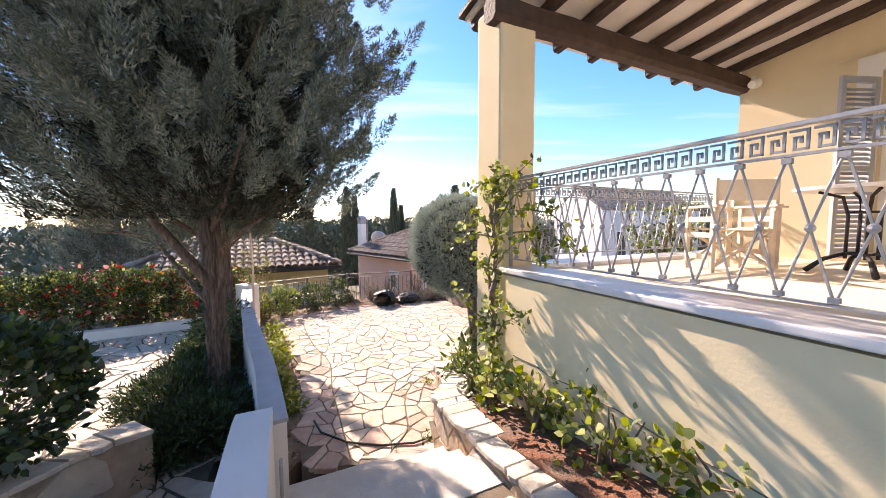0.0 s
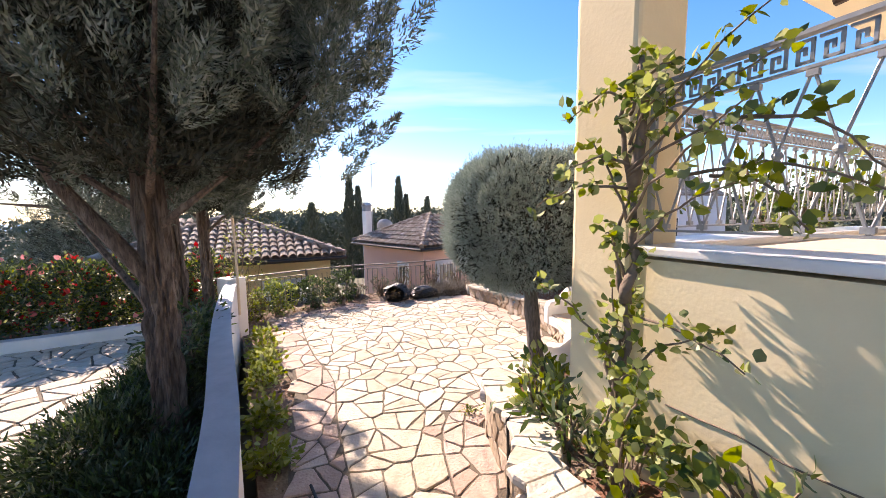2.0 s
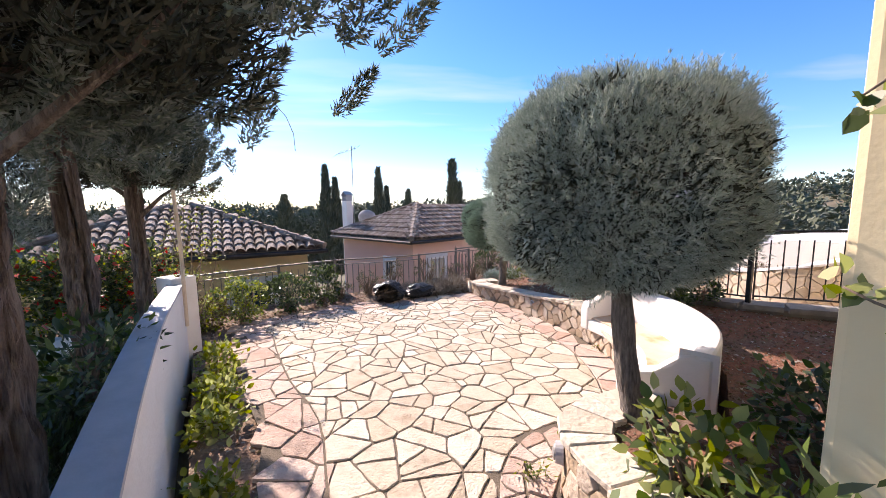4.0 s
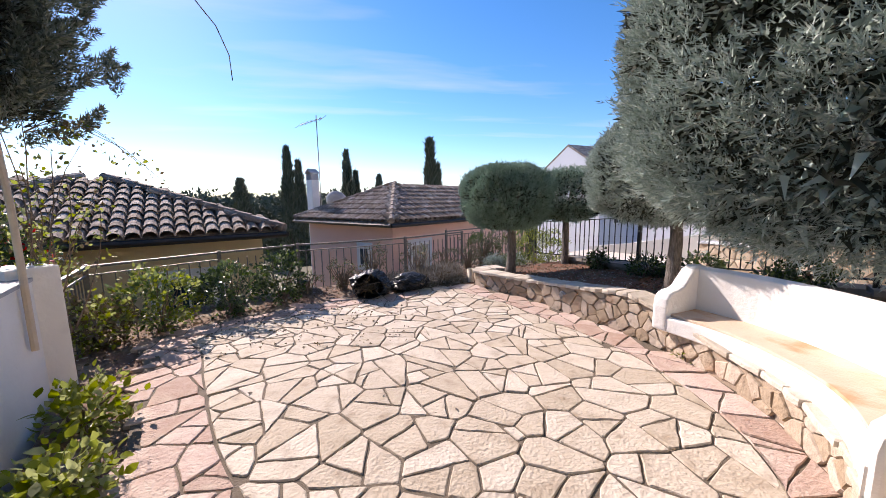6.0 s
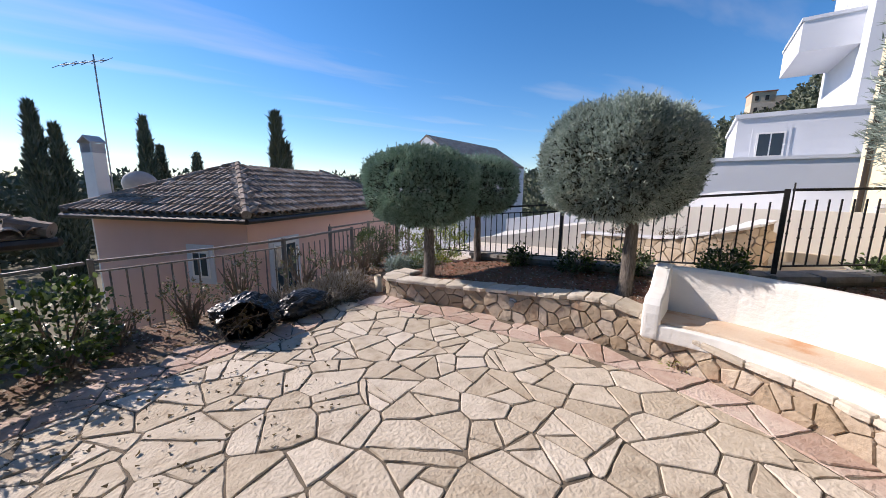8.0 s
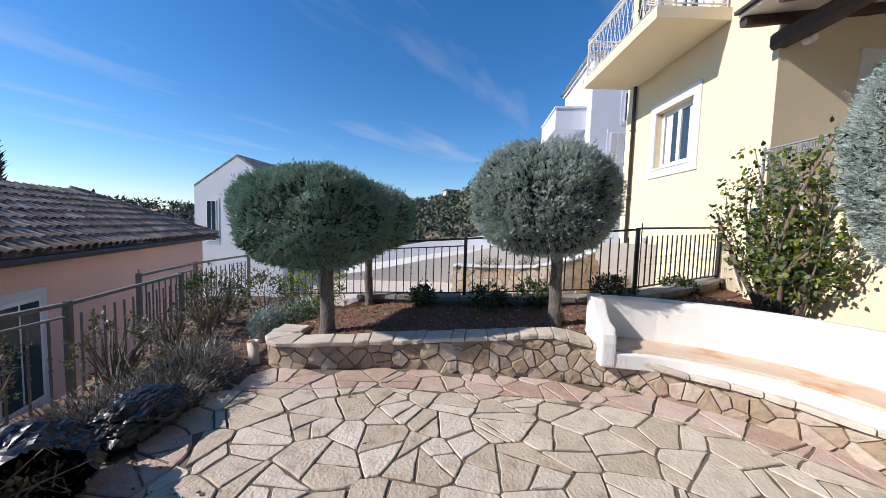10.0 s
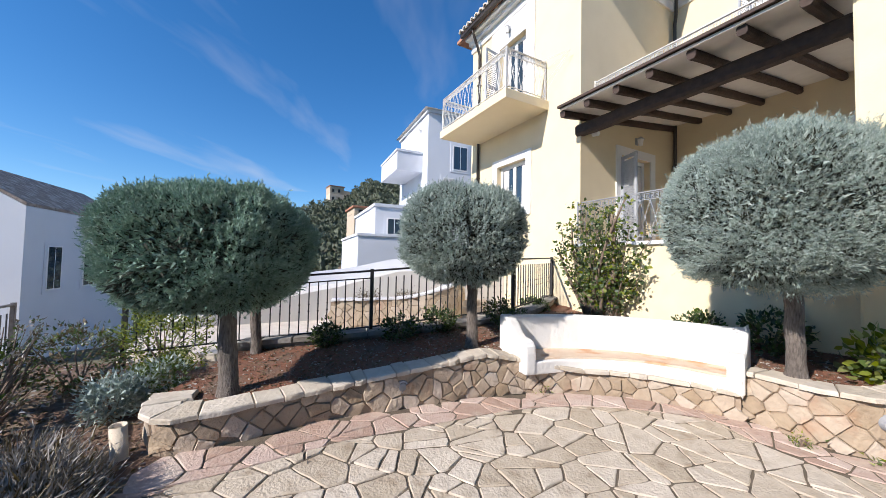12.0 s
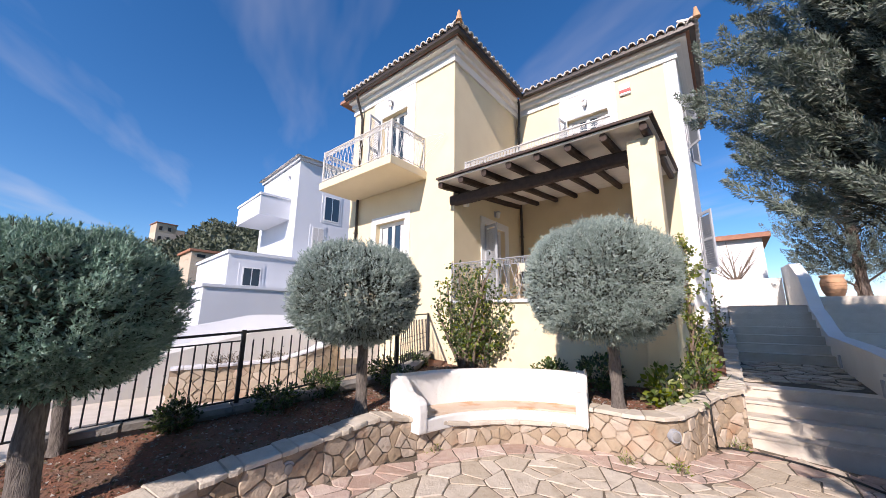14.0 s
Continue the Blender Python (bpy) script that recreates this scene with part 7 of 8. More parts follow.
# bare young tree before the upper wall, and a slim green one by the house corner
bare = empty("bare_tree", Matrix.Translation(stair_point(9.6, 0.35, 1.9)), "leafless young tree behind the white wall", "tree")
bt = random.Random(19)
bm = bmesh.new()
tube(bm, [(0, 0, -0.4), (0.03, 0.0, 0.7), (0.0, 0.04, 1.25)], [0.06, 0.05, 0.04], 7)
part("trunk", bm, TWIG, bare)
for k in range(13):
    a = k * 2.4
    r = bt.uniform(0.5, 1.0)
    e = Vector((math.cos(a) * r, math.sin(a) * r, bt.uniform(1.5, 2.5)))
    bm = bmesh.new()
    tube(bm, [(0, 0.02, bt.uniform(0.8, 1.2)), e * 0.55 + Vector((0, 0, 0.45)), e], [0.024, 0.016, 0.005], 5)
    tube(bm, [e * 0.55 + Vector((0, 0, 0.45)), e * 0.7 + Vector((bt.uniform(-0.4, 0.4), bt.uniform(-0.4, 0.4), 0.75))], [0.012, 0.004], 5)
    part("branch", bm, TWIG, bare)

# ---------- tiled houses below ----------
def tile_rows(corner, along, inward, length, rise, run, cut0, cut1, pitch_w, row_len, parent, mat, single, z, tile=None, name="roof_tile"):
    """Barrel tiles on one roof plane. cut0, cut1: how far the ends of the eave line draw in for each metre up the slope."""
    corner, along, inward = Vector(corner), Vector(along).normalized(), Vector(inward).normalized()
    slope = math.atan2(rise, run)
    L = math.hypot(rise, run)
    n_rows = int(L / row_len)
    base = tile or tile_mesh(pitch_w * 0.5, pitch_w * 0.40, row_len * 1.15, 0.014, 6)
    if not base.materials:
        base.materials.append(mat)
    bv = [v.co.copy() for v in base.vertices]
    bf = [tuple(p.vertices) for p in base.polygons]
    V, F = [], []
    ang = math.atan2(inward.y, inward.x) - math.pi / 2
    for c in range(int(length / pitch_w)):
        u = (c + 0.5) * pitch_w
        for r in range(n_rows):
            up = r * row_len
            flat = up * math.cos(slope)
            if u < cut0 * flat or u > length - cut1 * flat:
                continue
            p = corner + along * u + inward * flat
            m = Matrix.Translation((p.x, p.y, z + up * math.sin(slope) + 0.02)) @ Matrix.Rotation(ang + rnd.uniform(-0.03, 0.03), 4, "Z") @ Matrix.Rotation(slope - 0.03, 4, "X") @ Matrix.Rotation(rnd.uniform(-0.04, 0.04), 4, "Y")
            if single:
                ob = new(name, base)
                ob.parent = parent
                ob.matrix_basis = parent.matrix_basis.inverted() @ m
            else:
                k = len(V)
                V += [tuple(m @ v) for v in bv]
                F += [tuple(i + k for i in f) for f in bf]
    if V:
        me = bpy.data.meshes.new(name)
        me.from_pydata(V, [], F)
        me.materials.append(mat)
        ob = new(name + "s", me)
        ob.parent = parent
        ob.matrix_parent_inverse = parent.matrix_basis.inverted()
        tagged(ob, "weathered barrel roof tiles", kind="stuff")


def low_house(name, corner, d1, l1, d2, l2, eave, rise, wall_mat, label, base=-4.0, over=0.38):
    """Hipped house: corner of the eaves, the two eave directions and lengths."""
    corner, d1, d2 = Vector(corner), Vector(d1).normalized(), Vector(d2).normalized()
    ob = empty(name, Matrix.Translation((*corner, base)), label, "house")
    inv = ob.matrix_basis.inverted()
    def fin(o):
        o.matrix_parent_inverse = inv
        return o
    w = [corner + d1 * over + d2 * over, corner + d1 * (l1 - over) + d2 * over, corner + d1 * (l1 - over) + d2 * (l2 - over), corner + d1 * over + d2 * (l2 - over)]
    bm = prism(bmesh.new(), w, base, eave - 0.12)
    fin(part("wall", bm, wall_mat, ob))
    bm = prism(bmesh.new(), [corner + d1 * 0.06 + d2 * 0.06, corner + d1 * (l1 - 0.06) + d2 * 0.06, corner + d1 * (l1 - 0.06) + d2 * (l2 - 0.06), corner + d1 * 0.06 + d2 * (l2 - 0.06)], eave - 0.116, eave - 0.03)
    fin(part("soffit", bm, CREAM_FRONT, ob))
    h = min(l1, l2) / 2
    c = [corner, corner + d1 * l1, corner + d1 * l1 + d2 * l2, corner + d2 * l2]
    if l1 >= l2:
        r0, r1 = corner + d1 * h + d2 * h, corner + d1 * (l1 - h) + d2 * h
        faces = ((0, 1, 5, 4), (1, 2, 5), (2, 3, 4, 5), (3, 0, 4))
    else:
        r0, r1 = corner + d1 * h + d2 * h, corner + d1 * h + d2 * (l2 - h)
        faces = ((0, 1, 4), (1, 2, 5, 4), (2, 3, 5), (3, 0, 4, 5))
    bm = bmesh.new()
    vs = [bm.verts.new((*p, eave)) for p in c] + [bm.verts.new((*r0, eave + rise)), bm.verts.new((*r1, eave + rise))]
    for f in faces:
        bm.faces.new([vs[i] for i in f])
    bm.faces.new([vs[i] for i in (3, 2, 1, 0)])
    fin(part("roof", bm, TILE, ob))
    for a, b, mat, wdt, zz in ((0, 1, GUTTER, 0.07, -0.07), (0, 3, GUTTER, 0.07, -0.07)):
        bm = bmesh.new()
        tube(bm, [(*(c[a] + (corner - (c[1] + c[3]) / 2).normalized() * 0.03), eave + zz), (*(c[b] + (corner - (c[1] + c[3]) / 2).normalized() * 0.03), eave + zz)], 0.06, 8)
        fin(part("gutter", bm, GUTTER, ob))
    # hip tiles
    for p, q in ((c[0], r0), (c[1], r0 if l1 < l2 else r1), (c[3], r1 if l1 < l2 else r0)):
        n = max(2, int((q - p).length / 0.36))
        bm = bmesh.new()
        for i in range(n):
            a, b = p.lerp(q, i / n), p.lerp(q, (i + 1.15) / n)
            za, zb = eave + rise * i / n, eave + rise * (i + 1.15) / n
            tube(bm, [(*a, za + 0.07), (*b, zb + 0.06)], [0.10, 0.085], 8)
        fin(part("hip_tiles", bm, TILE, ob))
    return ob, c, h


PD1, PD2 = (-0.67, 0.742), (0.742, 0.67)
pink, pc, ph = low_house("pink_house", (-1.37, 14.3), PD1, 5.4, PD2, 9.6, 0.98, 1.25, PINK, "pink rendered house with a hipped barrel-tile roof, below the terrace")
tile_rows(pc[0], PD2, PD1, 9.6, 1.25, ph, 1, 1, 0.215, 0.36, pink, TILE, False, 0.98)
tile_rows(pc[0], PD1, PD2, 5.4, 1.25, ph, 1, 1, 0.215, 0.36, pink, TILE, False, 0.98)
YD1, YD2 = (-0.88, -0.475), (-0.475, 0.88)
yellow, yc, yh = low_house("yellow_house", (-3.62, 12.2), YD1, 6.4, YD2, 6.0, 1.0, 1.15, YELLOW, "yellow rendered house with a weathered barrel-tile roof, below the terrace")
tile_rows(yc[0], YD1, YD2, 5.6, 1.15, yh, 1, 0.4, 0.23, 0.34, yellow, TILE, True, 1.0)
tile_rows(yc[0], YD2, YD1, 6.0, 1.15, yh, 1, 1, 0.23, 0.34, yellow, TILE, False, 1.0)


def far_window(parent, p, d, w, z0, z1, out=None, pane_mat=None):
    """A window on a far wall: band, frame, glass; p is its left foot, d along the wall."""
    p, d = Vector(p), Vector(d).normalized()
    out = Vector(out) if out else Vector((d.y, -d.x))
    inv = parent.matrix_basis.inverted()
    def quad(u0, u1, o0, o1, a, b, name, mat, par):
        bm = prism(bmesh.new(), [p + d * u0 + out * o0, p + d * u1 + out * o0, p + d * u1 + out * o1, p + d * u0 + out * o1], a, b)
        o = part(name, bm, mat, par)
        o.matrix_parent_inverse = inv if par is parent else Matrix()
        return o
    win = quad(-0.14, w + 0.14, -0.02, 0.025, z0 - 0.14, z1 + 0.14, "window", WHITE_FAR, parent)
    win.matrix_parent_inverse = inv
    f = quad(0, w, 0.0, 0.045, z0, z1, "window_frame", PVC, win)
    g = quad(0.06, w / 2 - 0.02, 0.02, 0.05, z0 + 0.06, z1 - 0.06, "pane", pane_mat or GLASS, win)
    g = quad(w / 2 + 0.02, w - 0.06, 0.02, 0.05, z0 + 0.06, z1 - 0.06, "pane", pane_mat or GLASS, win)


pw = pc[0] + Vector(PD2).normalized() * 0.38 + Vector(PD1).normalized() * 0.38
far_window(pink, pw + Vector(PD2).normalized() * 0.75, PD2, 0.85, -1.45, 0.25, out=-Vector(PD1).normalized())
far_window(pink, pw + Vector(PD1).normalized() * 1.1, PD1, 0.5, -0.5, 0.15, out=-Vector(PD2).normalized())
yw = yc[0] + Vector(YD1).normalized() * 0.38 + Vector(YD2).normalized() * 0.38
far_window(yellow, yw + Vector(YD1).normalized() * 0.9, YD1, 0.9, -0.9, 0.2, out=-Vector(YD2).normalized())
inv = pink.matrix_basis.inverted()
cp = pc[0] + Vector(PD1).normalized() * 5.2 + Vector(PD2).normalized() * 0.72
m = Matrix.Translation((cp.x, cp.y, 0)) @ Matrix.Rotation(math.atan2(PD2[1], PD2[0]), 4, "Z")
bm = slab(-0.15, 0.15, -0.2, 0.2, -3, 2.45, 0.01)
bmesh.ops.transform(bm, matrix=m, verts=bm.verts)
part("chimney", bm, WHITE, pink, "white rendered chimney").matrix_parent_inverse = inv
bm = bmesh.new()
prism(bm, [(-0.15, -0.2), (0.15, -0.2), (0.15, -0.14), (-0.15, -0.14)], 2.45, 2.68)
prism(bm, [(-0.15, 0.14), (0.15, 0.14), (0.15, 0.2), (-0.15, 0.2)], 2.45, 2.68)
prism(bm, [(-0.18, -0.23), (0.18, -0.23), (0.18, 0.0), (-0.18, 0.0)], [2.68, 2.68, 2.84, 2.84], [2.72, 2.72, 2.88, 2.88])
prism(bm, [(-0.18, 0.0), (0.18, 0.0), (0.18, 0.23), (-0.18, 0.23)], [2.84, 2.84, 2.68, 2.68], [2.88, 2.88, 2.72, 2.72])
bmesh.ops.transform(bm, matrix=m, verts=bm.verts)
part("chimney_cap", bm, GREY_CAP, pink).matrix_parent_inverse = inv
ap = cp + Vector(PD2).normalized() * 0.32
antenna = empty("tv_antenna", Matrix.Translation((ap.x, ap.y, 1.0)), "thin metal television antenna on a mast above the pink roof", "antenna")
bm = bmesh.new()
tube(bm, [(0, 0, 0), (0, 0, 3.9)], 0.018, 6)
part("mast", bm, IRON_SILVER, antenna)
bm = bmesh.new()
tube(bm, [(-0.65, 0.1, 3.55), (0.25, -0.05, 3.8)], 0.012, 5)
part("boom", bm, IRON_SILVER, antenna)
for i in range(6):
    t = i / 5
    c = Vector((-0.65 + 0.9 * t, 0.1 - 0.15 * t, 3.55 + 0.25 * t))
    bm = bmesh.new()
    tube(bm, [c + Vector((0.08, 0.3, 0.16)), c - Vector((0.08, 0.3, 0.16))], 0.009, 4)
    part("element", bm, IRON_SILVER, antenna)
dp = cp + Vector(PD2).normalized() * 1.0 + Vector(PD1).normalized() * 0.0
dish = empty("satellite_dish", Matrix.Translation((dp.x, dp.y, 1.35)), "pale satellite dish on the pink roof", "satellite dish")
bm = bmesh.new()
bmesh.ops.create_uvsphere(bm, u_segments=24, v_segments=12, radius=0.6)
bmesh.ops.delete(bm, geom=[v for v in bm.verts if v.co.z > -0.36], context="VERTS")
bmesh.ops.solidify(bm, geom=bm.faces[:], thickness=0.012)
part("reflector", bm, GREY_CAP, dish, matrix=Matrix.Translation((0.0, 0.1, 0.3)) @ Matrix.Rotation(radians(-65), 4, "X") @ Matrix.Translation((0, 0, 0.48)), smooth=True)
bm = bmesh.new()
tube(bm, [(0, 0.1, -0.3), (0, 0.1, 0.3)], 0.025, 6)
tube(bm, [(0, 0.05, 0.05), (0.0, -0.45, 0.25)], 0.012, 5)
part("dish_arm", bm, IRON_SILVER, dish)

# white gabled house
gable = empty("white_house", Matrix.Translation((9.2, 28.3, -5)), "plain white gabled house with a dark tiled roof", "house")
inv = gable.matrix_basis.inverted()
g0, g1 = Vector((9.2, 28.3)), Vector((10.8, 23.3))
gd = (g1 - g0).normalized()
gn = Vector((-gd.y, gd.x))
bm = bmesh.new()
back = gn * 9
poly = [(g0, -5), (g1, -5), (g1, 3.3), ((g0 + g1) / 2, 4.95), (g0, 3.3)]
f0 = [bm.verts.new((*p, z)) for p, z in poly]
f1 = [bm.verts.new((*(p + back), z)) for p, z in poly]
bm.faces.new(f0)
bm.faces.new(f1[::-1])
for i in range(5):
    j = (i + 1) % 5
    bm.faces.new((f0[i], f0[j], f1[j], f1[i]))
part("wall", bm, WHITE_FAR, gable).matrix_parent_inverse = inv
for a, b in ((g0, (g0 + g1) / 2), ((g0 + g1) / 2, g1)):
    za, zb = (3.3, 4.95) if a is g0 else (4.95, 3.3)
    bm = prism(bmesh.new(), [a, b, b + back, a + back], [za + 0.02, zb + 0.02, zb + 0.02, za + 0.02], [za + 0.14, zb + 0.14, zb + 0.14, za + 0.14])
    part("roof", bm, TILE, gable).matrix_parent_inverse = inv
far_window(gable, g0 + gd * 0.75, gd, 0.62, 0.35, 2.6, out=-gn)
far_window(gable, g1 + gn * 1.2, gn, 0.9, 0.1, 1.9, out=gd)
far_window(gable, g1 + gn * 3.6, gn, 0.9, 0.1, 1.9, out=gd)

# white villa with terraces beyond the wing
villa = empty("white_villa", Matrix.Translation((17.2, 8.57, -2)), "white cubic villa with solid balconies and stepped terraces", "house")
inv = villa.matrix_basis.inverted()
v1, v2 = Vector((0.94, 0.342)), Vector((0.342, -0.94))
vn = -v2


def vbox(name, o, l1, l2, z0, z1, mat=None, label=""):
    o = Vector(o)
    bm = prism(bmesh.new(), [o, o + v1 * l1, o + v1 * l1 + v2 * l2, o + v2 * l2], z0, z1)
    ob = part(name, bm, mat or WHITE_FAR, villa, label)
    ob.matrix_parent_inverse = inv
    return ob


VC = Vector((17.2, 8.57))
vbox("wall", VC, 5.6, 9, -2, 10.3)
vbox("cornice", VC - v1 * 0.12 - v2 * 0.12, 5.85, 9.2, 10.3, 10.5)
bm = bmesh.new()
o = VC - v1 * 0.3 - v2 * 0.3
cs = [o, o + v1 * 6.2, o + v1 * 6.2 + v2 * 9.6, o + v2 * 9.6]
vs = [bm.verts.new((*p, 10.5)) for p in cs] + [bm.verts.new((*((cs[0] + cs[1]) / 2 + v2 * 3.0), 11.6)), bm.verts.new((*((cs[2] + cs[3]) / 2 - v2 * 3.0), 11.6))]
for f in ((0, 1, 4), (1, 2, 5, 4), (2, 3, 5), (3, 0, 4, 5), (3, 2, 1, 0)):
    bm.faces.new([vs[i] for i in f])
part("roof", bm, TILE_END, villa, "pale tiled roof").matrix_parent_inverse = inv
vbox("balcony", VC + v1 * 0.8 + vn * 1.6, 3.9, 1.6, 6.95, 8.05)
vbox("balcony_coping", VC + v1 * 0.75 + vn * 1.65, 4.0, 1.7, 8.05, 8.17)
vbox("terrace_block", (15.0, 11.2), 6.0, 5.5, -2, 4.35)
vbox("terrace_coping", Vector((15.0, 11.2)) - v1 * 0.08 - v2 * 0.08, 6.2, 5.6, 4.35, 4.5)
vbox("terrace_block", (13.2, 11.7), 5.5, 6.5, -2, 2.7)
vbox("terrace_coping", Vector((13.2, 11.7)) - v1 * 0.06 - v2 * 0.06, 5.6, 6.6, 2.7, 2.82)
far_window(villa, VC + v2 * 1.6, v2, 1.0, 7.1, 8.6, out=-v1)
far_window(villa, VC + v2 * 1.0, v2, 0.7, 4.6, 6.6, out=-v1, pane_mat=CURTAIN)
far_window(villa, VC + v1 * 1.6, v1, 0.8, 8.1, 9.6, out=vn, pane_mat=PVC)
far_window(villa, VC + v1 * 3.6, v1, 0.7, 8.5, 9.4, out=vn, pane_mat=PVC)
far_window(villa, Vector((15.0, 11.2)) + v2 * 0.6, v2, 0.8, 2.9, 3.8, out=-v1)
wall_lamp(Matrix.Translation((*(VC + v1 * 1.2 + vn * 0.02), 9.6)) @ Matrix.Rotation(math.atan2(vn.y, vn.x) - math.pi / 2, 4, "Z"), "small lantern on the white villa")

# swept white walls and rubble wall of the neighbouring drive
sweep = smooth_line([(4.6, 14.2), (5.2, 13.1), (5.75, 12.0), (6.15, 10.9), (6.4, 9.4), (6.6, 7.6), (6.9, 6.2)], 0.3)
zs = [0.15 + 1.15 * min(1, (i / (len(sweep) - 1)) * 1.6) ** 1.2 for i in range(len(sweep))]
bm = strip(bmesh.new(), offset(sweep, 0.22), sweep, -2.5, zs)
tagged(put("wall_sweep", bm, COURT_WALL), "swept white render wall of the neighbouring drive", "wall", kind="structure")
sweep2 = offset(sweep, 3.4)
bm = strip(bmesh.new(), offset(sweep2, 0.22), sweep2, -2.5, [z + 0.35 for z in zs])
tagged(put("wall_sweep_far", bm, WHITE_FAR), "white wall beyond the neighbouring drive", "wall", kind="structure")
bm = strip(bmesh.new(), offset(sweep, 3.4), offset(sweep, 0.22), -2.5, [z - 0.12 for z in zs])
tagged(put("pavement_ramp", bm, COURT_WALL), "pale concrete ramp between white walls", "ramp", kind="structure")
bm = prism(bmesh.new(), [(3.0, 13.5), (2.75, 10.0), (3.5, 7.3), (5.2, 5.8), (7.0, 6.3), (6.4, 9.5), (5.9, 12.2), (4.6, 14.2)], -0.5, 0.06)
tagged(put("pavement_court", bm, STEP), "pale paved court behind the iron fence", "court", kind="structure")
BEIGE = material("beige_stone", (0.55, 0.46, 0.35), 0.9, (0.44, 0.35, 0.25), 6.0, 0.9, 0.6, 25, piece=0.15, third=(0.48, 0.30, 0.2), third_scale=2.0, third_cut=0.66)
stone_wall("wall_court", [(4.95, 10.75), (5.15, 9.6), (5.3, 8.4), (5.55, 8.0), (5.95, 7.75)], [0.70, 0.72, 0.74, 0.95, 1.15], "beige rubble planter wall in the neighbouring court", 51, 0.15, 1, mat=BEIGE, thick=0.35, z0=0.05, cope_mat=MARBLE)
for i, (x, y) in enumerate(((5.35, 10.0), (5.5, 9.1), (5.8, 8.4))):
    shrub("court_shrub", x, y, 0.62, 0.28, 0.28, 0.12, 500, 0.06, 0.01, [LAVENDER, LEAF_DRY], 160 + i, "dry brown tuft in the court planter", "shrub", 4, "dry tufts in the court planter")
for i in range(3):
    bm = slab(-0.5, 0.5, 0.3 * i, 0.3 * i + 0.32, 0.0, 0.06 + 0.17 * (i + 1), 0.01)
    tagged(put("court_step", bm, STEP, matrix=Matrix.Translation((5.95, 7.2, 0)) @ Matrix.Rotation(radians(-65), 4, "Z")), "stone step of the neighbouring court", "step", kind="structure")

# ---------- far planting ----------
def cypress(x, y, z0, top, r, seed, label="slim dark cypress above the roofs"):
    rgc = np.random.default_rng(seed)
    ob = empty("cypress", Matrix.Translation((x, y, z0)), label, "cypress", "cypresses beyond the roofs")
    h = top - z0
    bm = bmesh.new()
    tube(bm, [(0, 0, -0.2), (0, 0, h * 0.9)], [r * 0.2, 0.02], 6)
    part("trunk", bm, BARK, ob)
    n = 5200
    t = rgc.random(n) ** 0.8
    ang = rgc.random(n) * 6.283
    prof = r * np.clip(np.sin(np.clip(t * 0.9 + 0.1, 0, 1) * np.pi) ** 0.6, 0.04, 1) * (1 + 0.25 * np.sin(ang * 3 + t * 17 + seed)) * (1 - 0.45 * t)
    rad = prof * rgc.random(n) ** 0.35
    pos = np.stack([np.cos(ang) * rad, np.sin(ang) * rad, t * h], 1)
    dirs = np.stack([np.cos(ang) * 0.4, np.sin(ang) * 0.4, np.ones(n)], 1)
    foliage("crown", pos, dirs, 0.42, 0.06, FAR_GREEN_HAZED, ob, seed, 0.25)


for i, (x, y, z0, top, r) in enumerate(((-9.6, 35.0, -5, 5.9, 0.75), (-8.9, 35.6, -5, 4.9, 0.7), (-5.0, 36.2, -5, 5.9, 0.7), (-4.4, 37.5, -5, 4.2, 0.6), (-2.4, 41.0, -5, 4.1, 0.8), (0.9, 24.2, -5, 4.8, 0.42), (1.3, 24.5, -5, 3.5, 0.4), (-12.5, 33.0, -5, 3.2, 1.1))):
    cypress(x, y, z0, top, r, 200 + i)

# hill on the inland side: a ridge with scrub, woods and two houses
def ridge(az):
    """Height of the skyline in degrees for a bearing clockwise from +y."""
    pts = [(-60, -1.2), (-25, 0.2), (0, 0.6), (20, 1.0), (40, 1.6), (60, 3.2), (68, 5.0), (72, 8.2), (77, 9.3), (81, 12.2), (86, 12.0), (95, 9.5), (110, 7.0), (150, 3.0)]
    for (a0, e0), (a1, e1) in zip(pts, pts[1:]):
        if az <= a1:
            t = max(0, (az - a0) / (a1 - a0))
            t = t * t * (3 - 2 * t)
            return e0 + (e1 - e0) * t
    return pts[-1][1]


CX, CY, CZ = -2.6, 8.6, 1.55


def hill_point(az, r):
    e = ridge(az)
    zr = CZ + 170 * math.tan(radians(e))
    low = -7.0
    t = min(1, max(0, (r - 45) / 125))
    z = low + (zr - low) * (t ** 1.15) if r <= 170 else zr - (r - 170) * 0.12
    x, y = CX + r * math.sin(radians(az)), CY + r * math.cos(radians(az))
    z += 2.2 * noise.noise(Vector((x * 0.03, y * 0.03, 0))) * min(1, r / 90) * (1 if r < 150 else 0.4)
    return Vector((x, y, z))


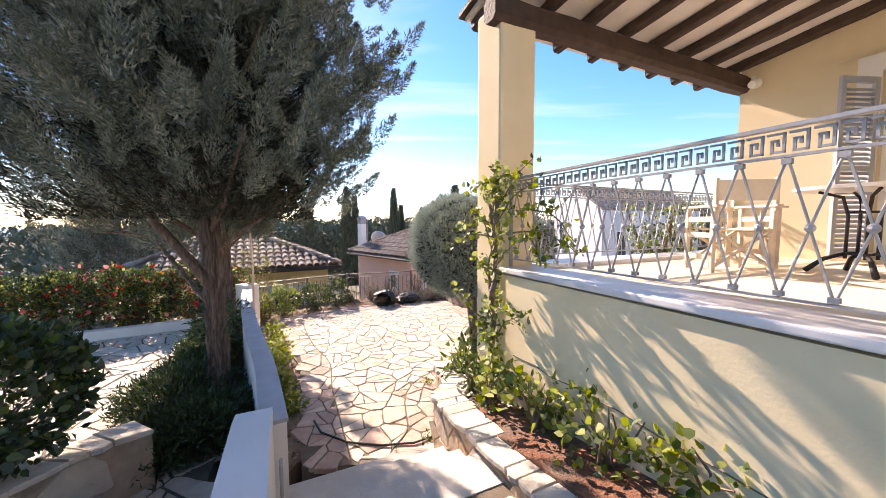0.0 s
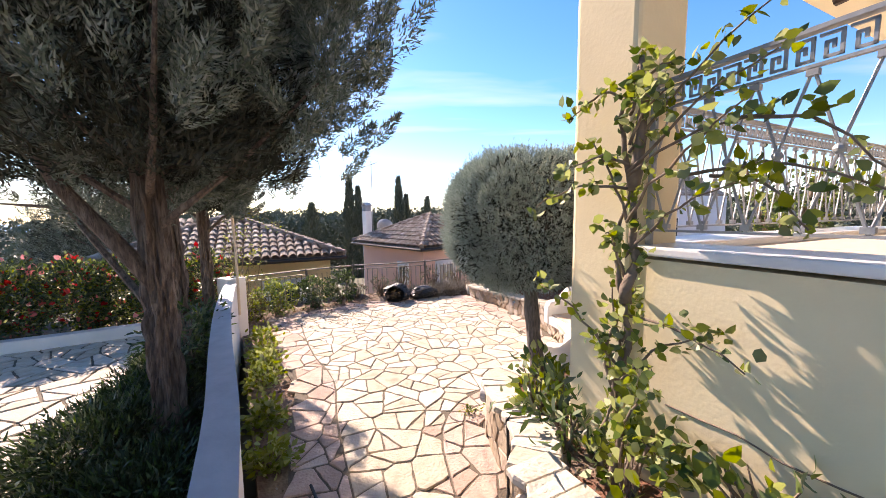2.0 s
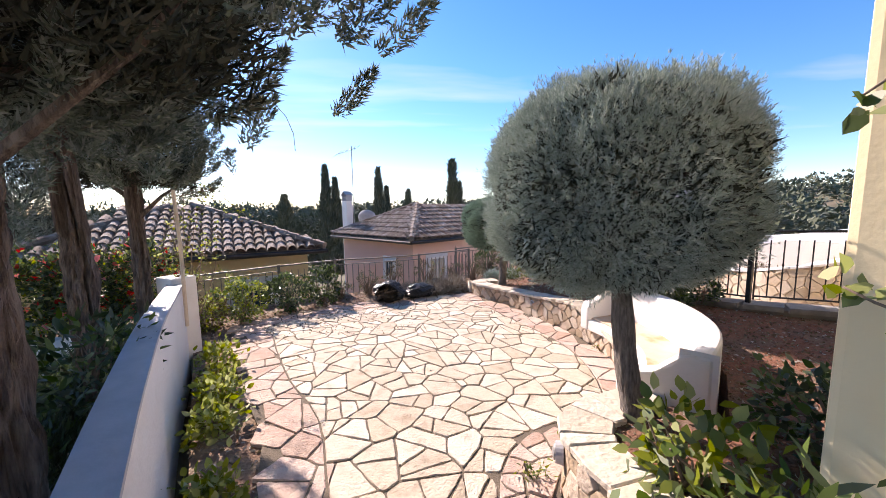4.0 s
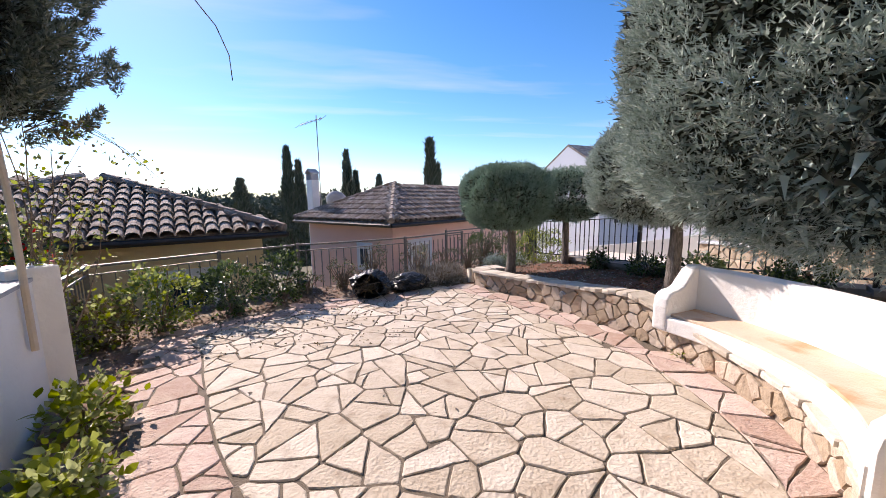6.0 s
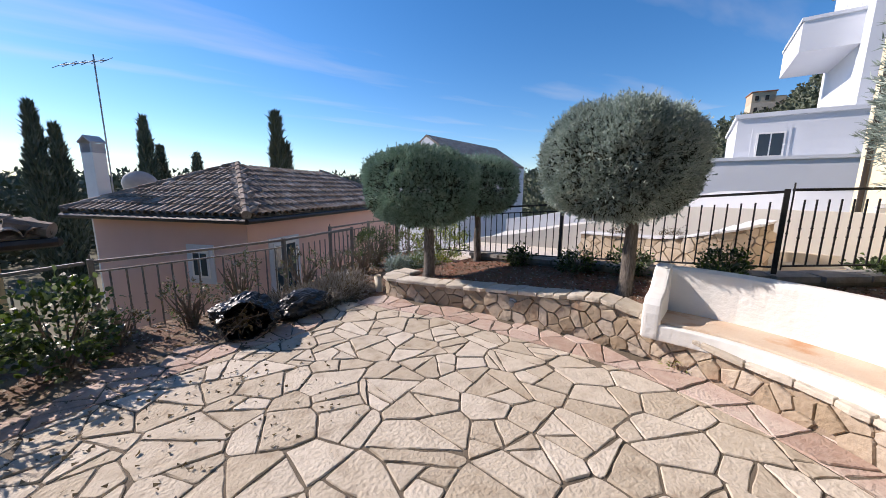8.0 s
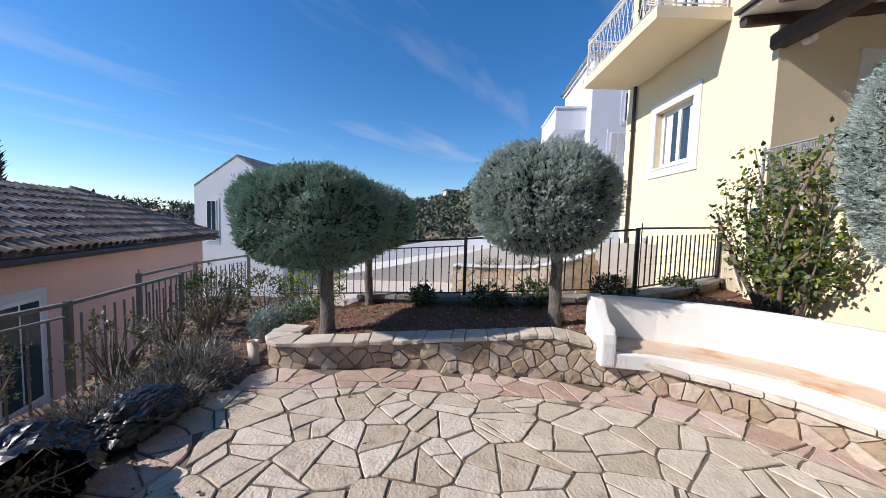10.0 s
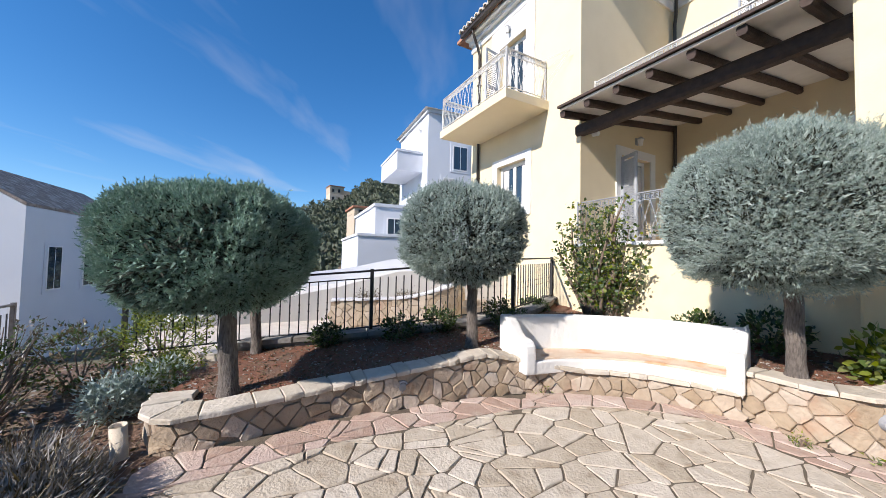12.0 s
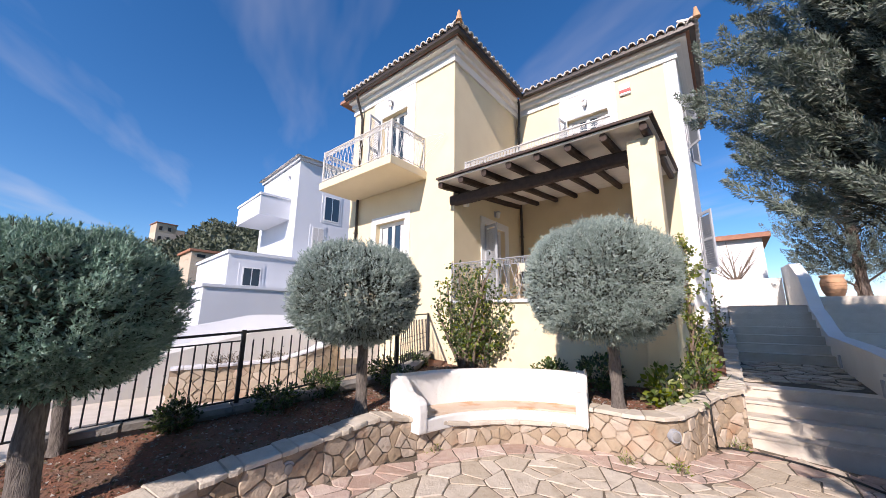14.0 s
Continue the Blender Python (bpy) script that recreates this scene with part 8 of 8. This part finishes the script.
bm = bmesh.new()
azs = [-62 + 3.0 * i for i in range(72)]
rs = [45, 60, 75, 90, 105, 120, 135, 150, 162, 172, 200, 300]
hg = [[bm.verts.new(hill_point(a, r)) for a in azs] for r in rs]
for i in range(len(rs) - 1):
    for k in range(len(azs) - 1):
        bm.faces.new((hg[i][k], hg[i][k + 1], hg[i + 1][k + 1], hg[i + 1][k]))
tagged(put("backdrop_hills", bm, HILL, smooth=True), "scrub-covered hills with bare earth patches", "hill", kind="structure")
rgw = np.random.default_rng(77)
P, D = [], []
rw = random.Random(77)
for i in range(3300):
    az = rw.uniform(-55, 125) if i < 2100 else rw.uniform(58, 105)
    r = rw.uniform(48, 172) if i < 2100 else rw.uniform(95, 172)
    if 62 < az < 74 and rw.random() < 0.5 and r > 95:
        continue
    c = hill_point(az, r)
    s = rw.uniform(1.2, 2.6) * (0.75 if az > 60 else 1.0)
    n = 46
    q = rgw.normal(0, 1, (n, 3))
    q /= np.linalg.norm(q, axis=1)[:, None]
    P.append(np.array(c) + np.array([0, 0, s * 0.8]) + q * s * np.array([1, 1, 0.85]) * (0.7 + 0.4 * rgw.random((n, 1))))
    D.append(q + np.array([0, 0, 0.4]))
woods = foliage("far_woods", np.concatenate(P), np.concatenate(D), 1.0, 0.42, FAR_GREEN_HAZED, None, 78, 0.6)
tagged(woods, "dark pine and scrub woods on the hills", "woods", kind="stuff")
# nearer belt of trees behind the roofs
P, D = [], []
for i in range(420):
    az = rw.uniform(-48, 58)
    r = rw.uniform(33, 52)
    x, y = CX + r * math.sin(radians(az)), CY + r * math.cos(radians(az))
    if 26 < az < 48 and r < 42:
        continue
    zt = CZ + r * math.tan(radians(rw.uniform(-3.8, 0.3)))
    s = rw.uniform(0.9, 1.8)
    n = 90
    q = rgw.normal(0, 1, (n, 3))
    q /= np.linalg.norm(q, axis=1)[:, None]
    P.append(np.array([x, y, zt]) + q * s * (0.65 + 0.45 * rgw.random((n, 1))))
    D.append(q + np.array([0, 0, 0.4]))
belt = foliage("tree_belt", np.concatenate(P), np.concatenate(D), 0.42, 0.16, FAR_GREEN_HAZED, None, 79, 0.6)
tagged(belt, "belt of dark trees behind the roofs", "woods", kind="stuff")


def hill_house(az, el, r, w, h, label):
    x, y, z = CX + r * math.sin(radians(az)), CY + r * math.cos(radians(az)), CZ + r * math.tan(radians(el))
    ob = empty("hill_house", Matrix.Translation((x, y, z)) @ Matrix.Rotation(radians(-az + 15), 4, "Z"), label, "house", "houses on the hill")
    for x0, x1, z0, z1 in ((-w / 2, w / 2, -4, h * 0.55), (-w / 2, w * 0.2, h * 0.55, h), (w * 0.05, w / 2, h * 0.55, h * 0.8)):
        part("wall", slab(x0, x1, 0, w * 0.8, z0, z1, 0.05), BEIGE, ob)
    part("roof", slab(-w / 2 - 0.3, w * 0.2 + 0.3, -0.3, w * 0.85, h, h + 0.35, 0.05), TILE_RED, ob)
    for u in (-0.35, -0.05, 0.25):
        for zz in (h * 0.15, h * 0.65):
            if zz < h * 0.5 or u < 0.1:
                part("window", slab(u * w - 0.5, u * w + 0.5, -0.06, 0.1, zz, zz + h * 0.2), DARK_IN, ob)


hill_house(76.6, 9.0, 165, 9, 7.5, "tall stone house on the hill crest")
hill_house(67.2, 4.6, 160, 9, 3.2, "low tile-roofed house on the hill")
hill_house(82.5, 6.3, 60, 8, 2.2, "small stone house with a tiled roof on the slope")
hill_house(29, -1.5, 75, 7, 3.0, "far house among the woods")
# sea far off to the west
bm = bmesh.new()
bm.faces.new([bm.verts.new(c) for c in ((-3500, -500, -24), (-140, -500, -24), (-140, 900, -24), (-3500, 3500, -24))])
tagged(put("water_sea", bm, SEA), "pale blue sea in the distance", "sea", kind="structure")

# thin high cloud far overhead
cl = bpy.data.materials.new("cirrus")
cl.use_nodes = True
n, l = cl.node_tree.nodes, cl.node_tree.links
n.remove(n["Principled BSDF"])
geo = n.new("ShaderNodeNewGeometry")
mp = n.new("ShaderNodeMapping")
mp.inputs["Scale"].default_value = (0.0006, 0.0022, 1)
mp.inputs["Rotation"].default_value = (0, 0, radians(38))
warp = n.new("ShaderNodeTexNoise")
warp.inputs["Scale"].default_value, warp.inputs["Detail"].default_value = 0.0012, 3
l.new(geo.outputs["Position"], warp.inputs["Vector"])
ws = n.new("ShaderNodeVectorMath")
ws.operation = "MULTIPLY_ADD"
ws.inputs[1].default_value = (220, 220, 0)
l.new(warp.outputs["Color"], ws.inputs[0])
l.new(geo.outputs["Position"], ws.inputs[2])
l.new(ws.outputs[0], mp.inputs[0])
nz = n.new("ShaderNodeTexNoise")
nz.inputs["Scale"].default_value, nz.inputs["Detail"].default_value, nz.inputs["Roughness"].default_value = 1.0, 5, 0.52
l.new(mp.outputs[0], nz.inputs["Vector"])
mr = n.new("ShaderNodeMapRange")
mr.inputs[1].default_value, mr.inputs[2].default_value, mr.inputs[3].default_value, mr.inputs[4].default_value = 0.54, 0.84, 0.0, 0.36
l.new(nz.outputs[0], mr.inputs[0])
em = n.new("ShaderNodeEmission")
em.inputs[0].default_value, em.inputs[1].default_value = (1.0, 0.99, 0.97, 1), 0.62
tp = n.new("ShaderNodeBsdfTransparent")
mx = n.new("ShaderNodeMixShader")
l.new(mr.outputs[0], mx.inputs[0])
l.new(tp.outputs[0], mx.inputs[1])
l.new(em.outputs[0], mx.inputs[2])
l.new(mx.outputs[0], n["Material Output"].inputs[0])
bm = bmesh.new()
bm.faces.new([bm.verts.new(c) for c in ((-3200, -2600, 620), (3200, -2600, 620), (3200, 3400, 620), (-3200, 3400, 620))])
clouds = tagged(put("backdrop_clouds", bm, cl), "thin streaks of high white cloud", "cloud", kind="structure")
clouds.visible_shadow = False
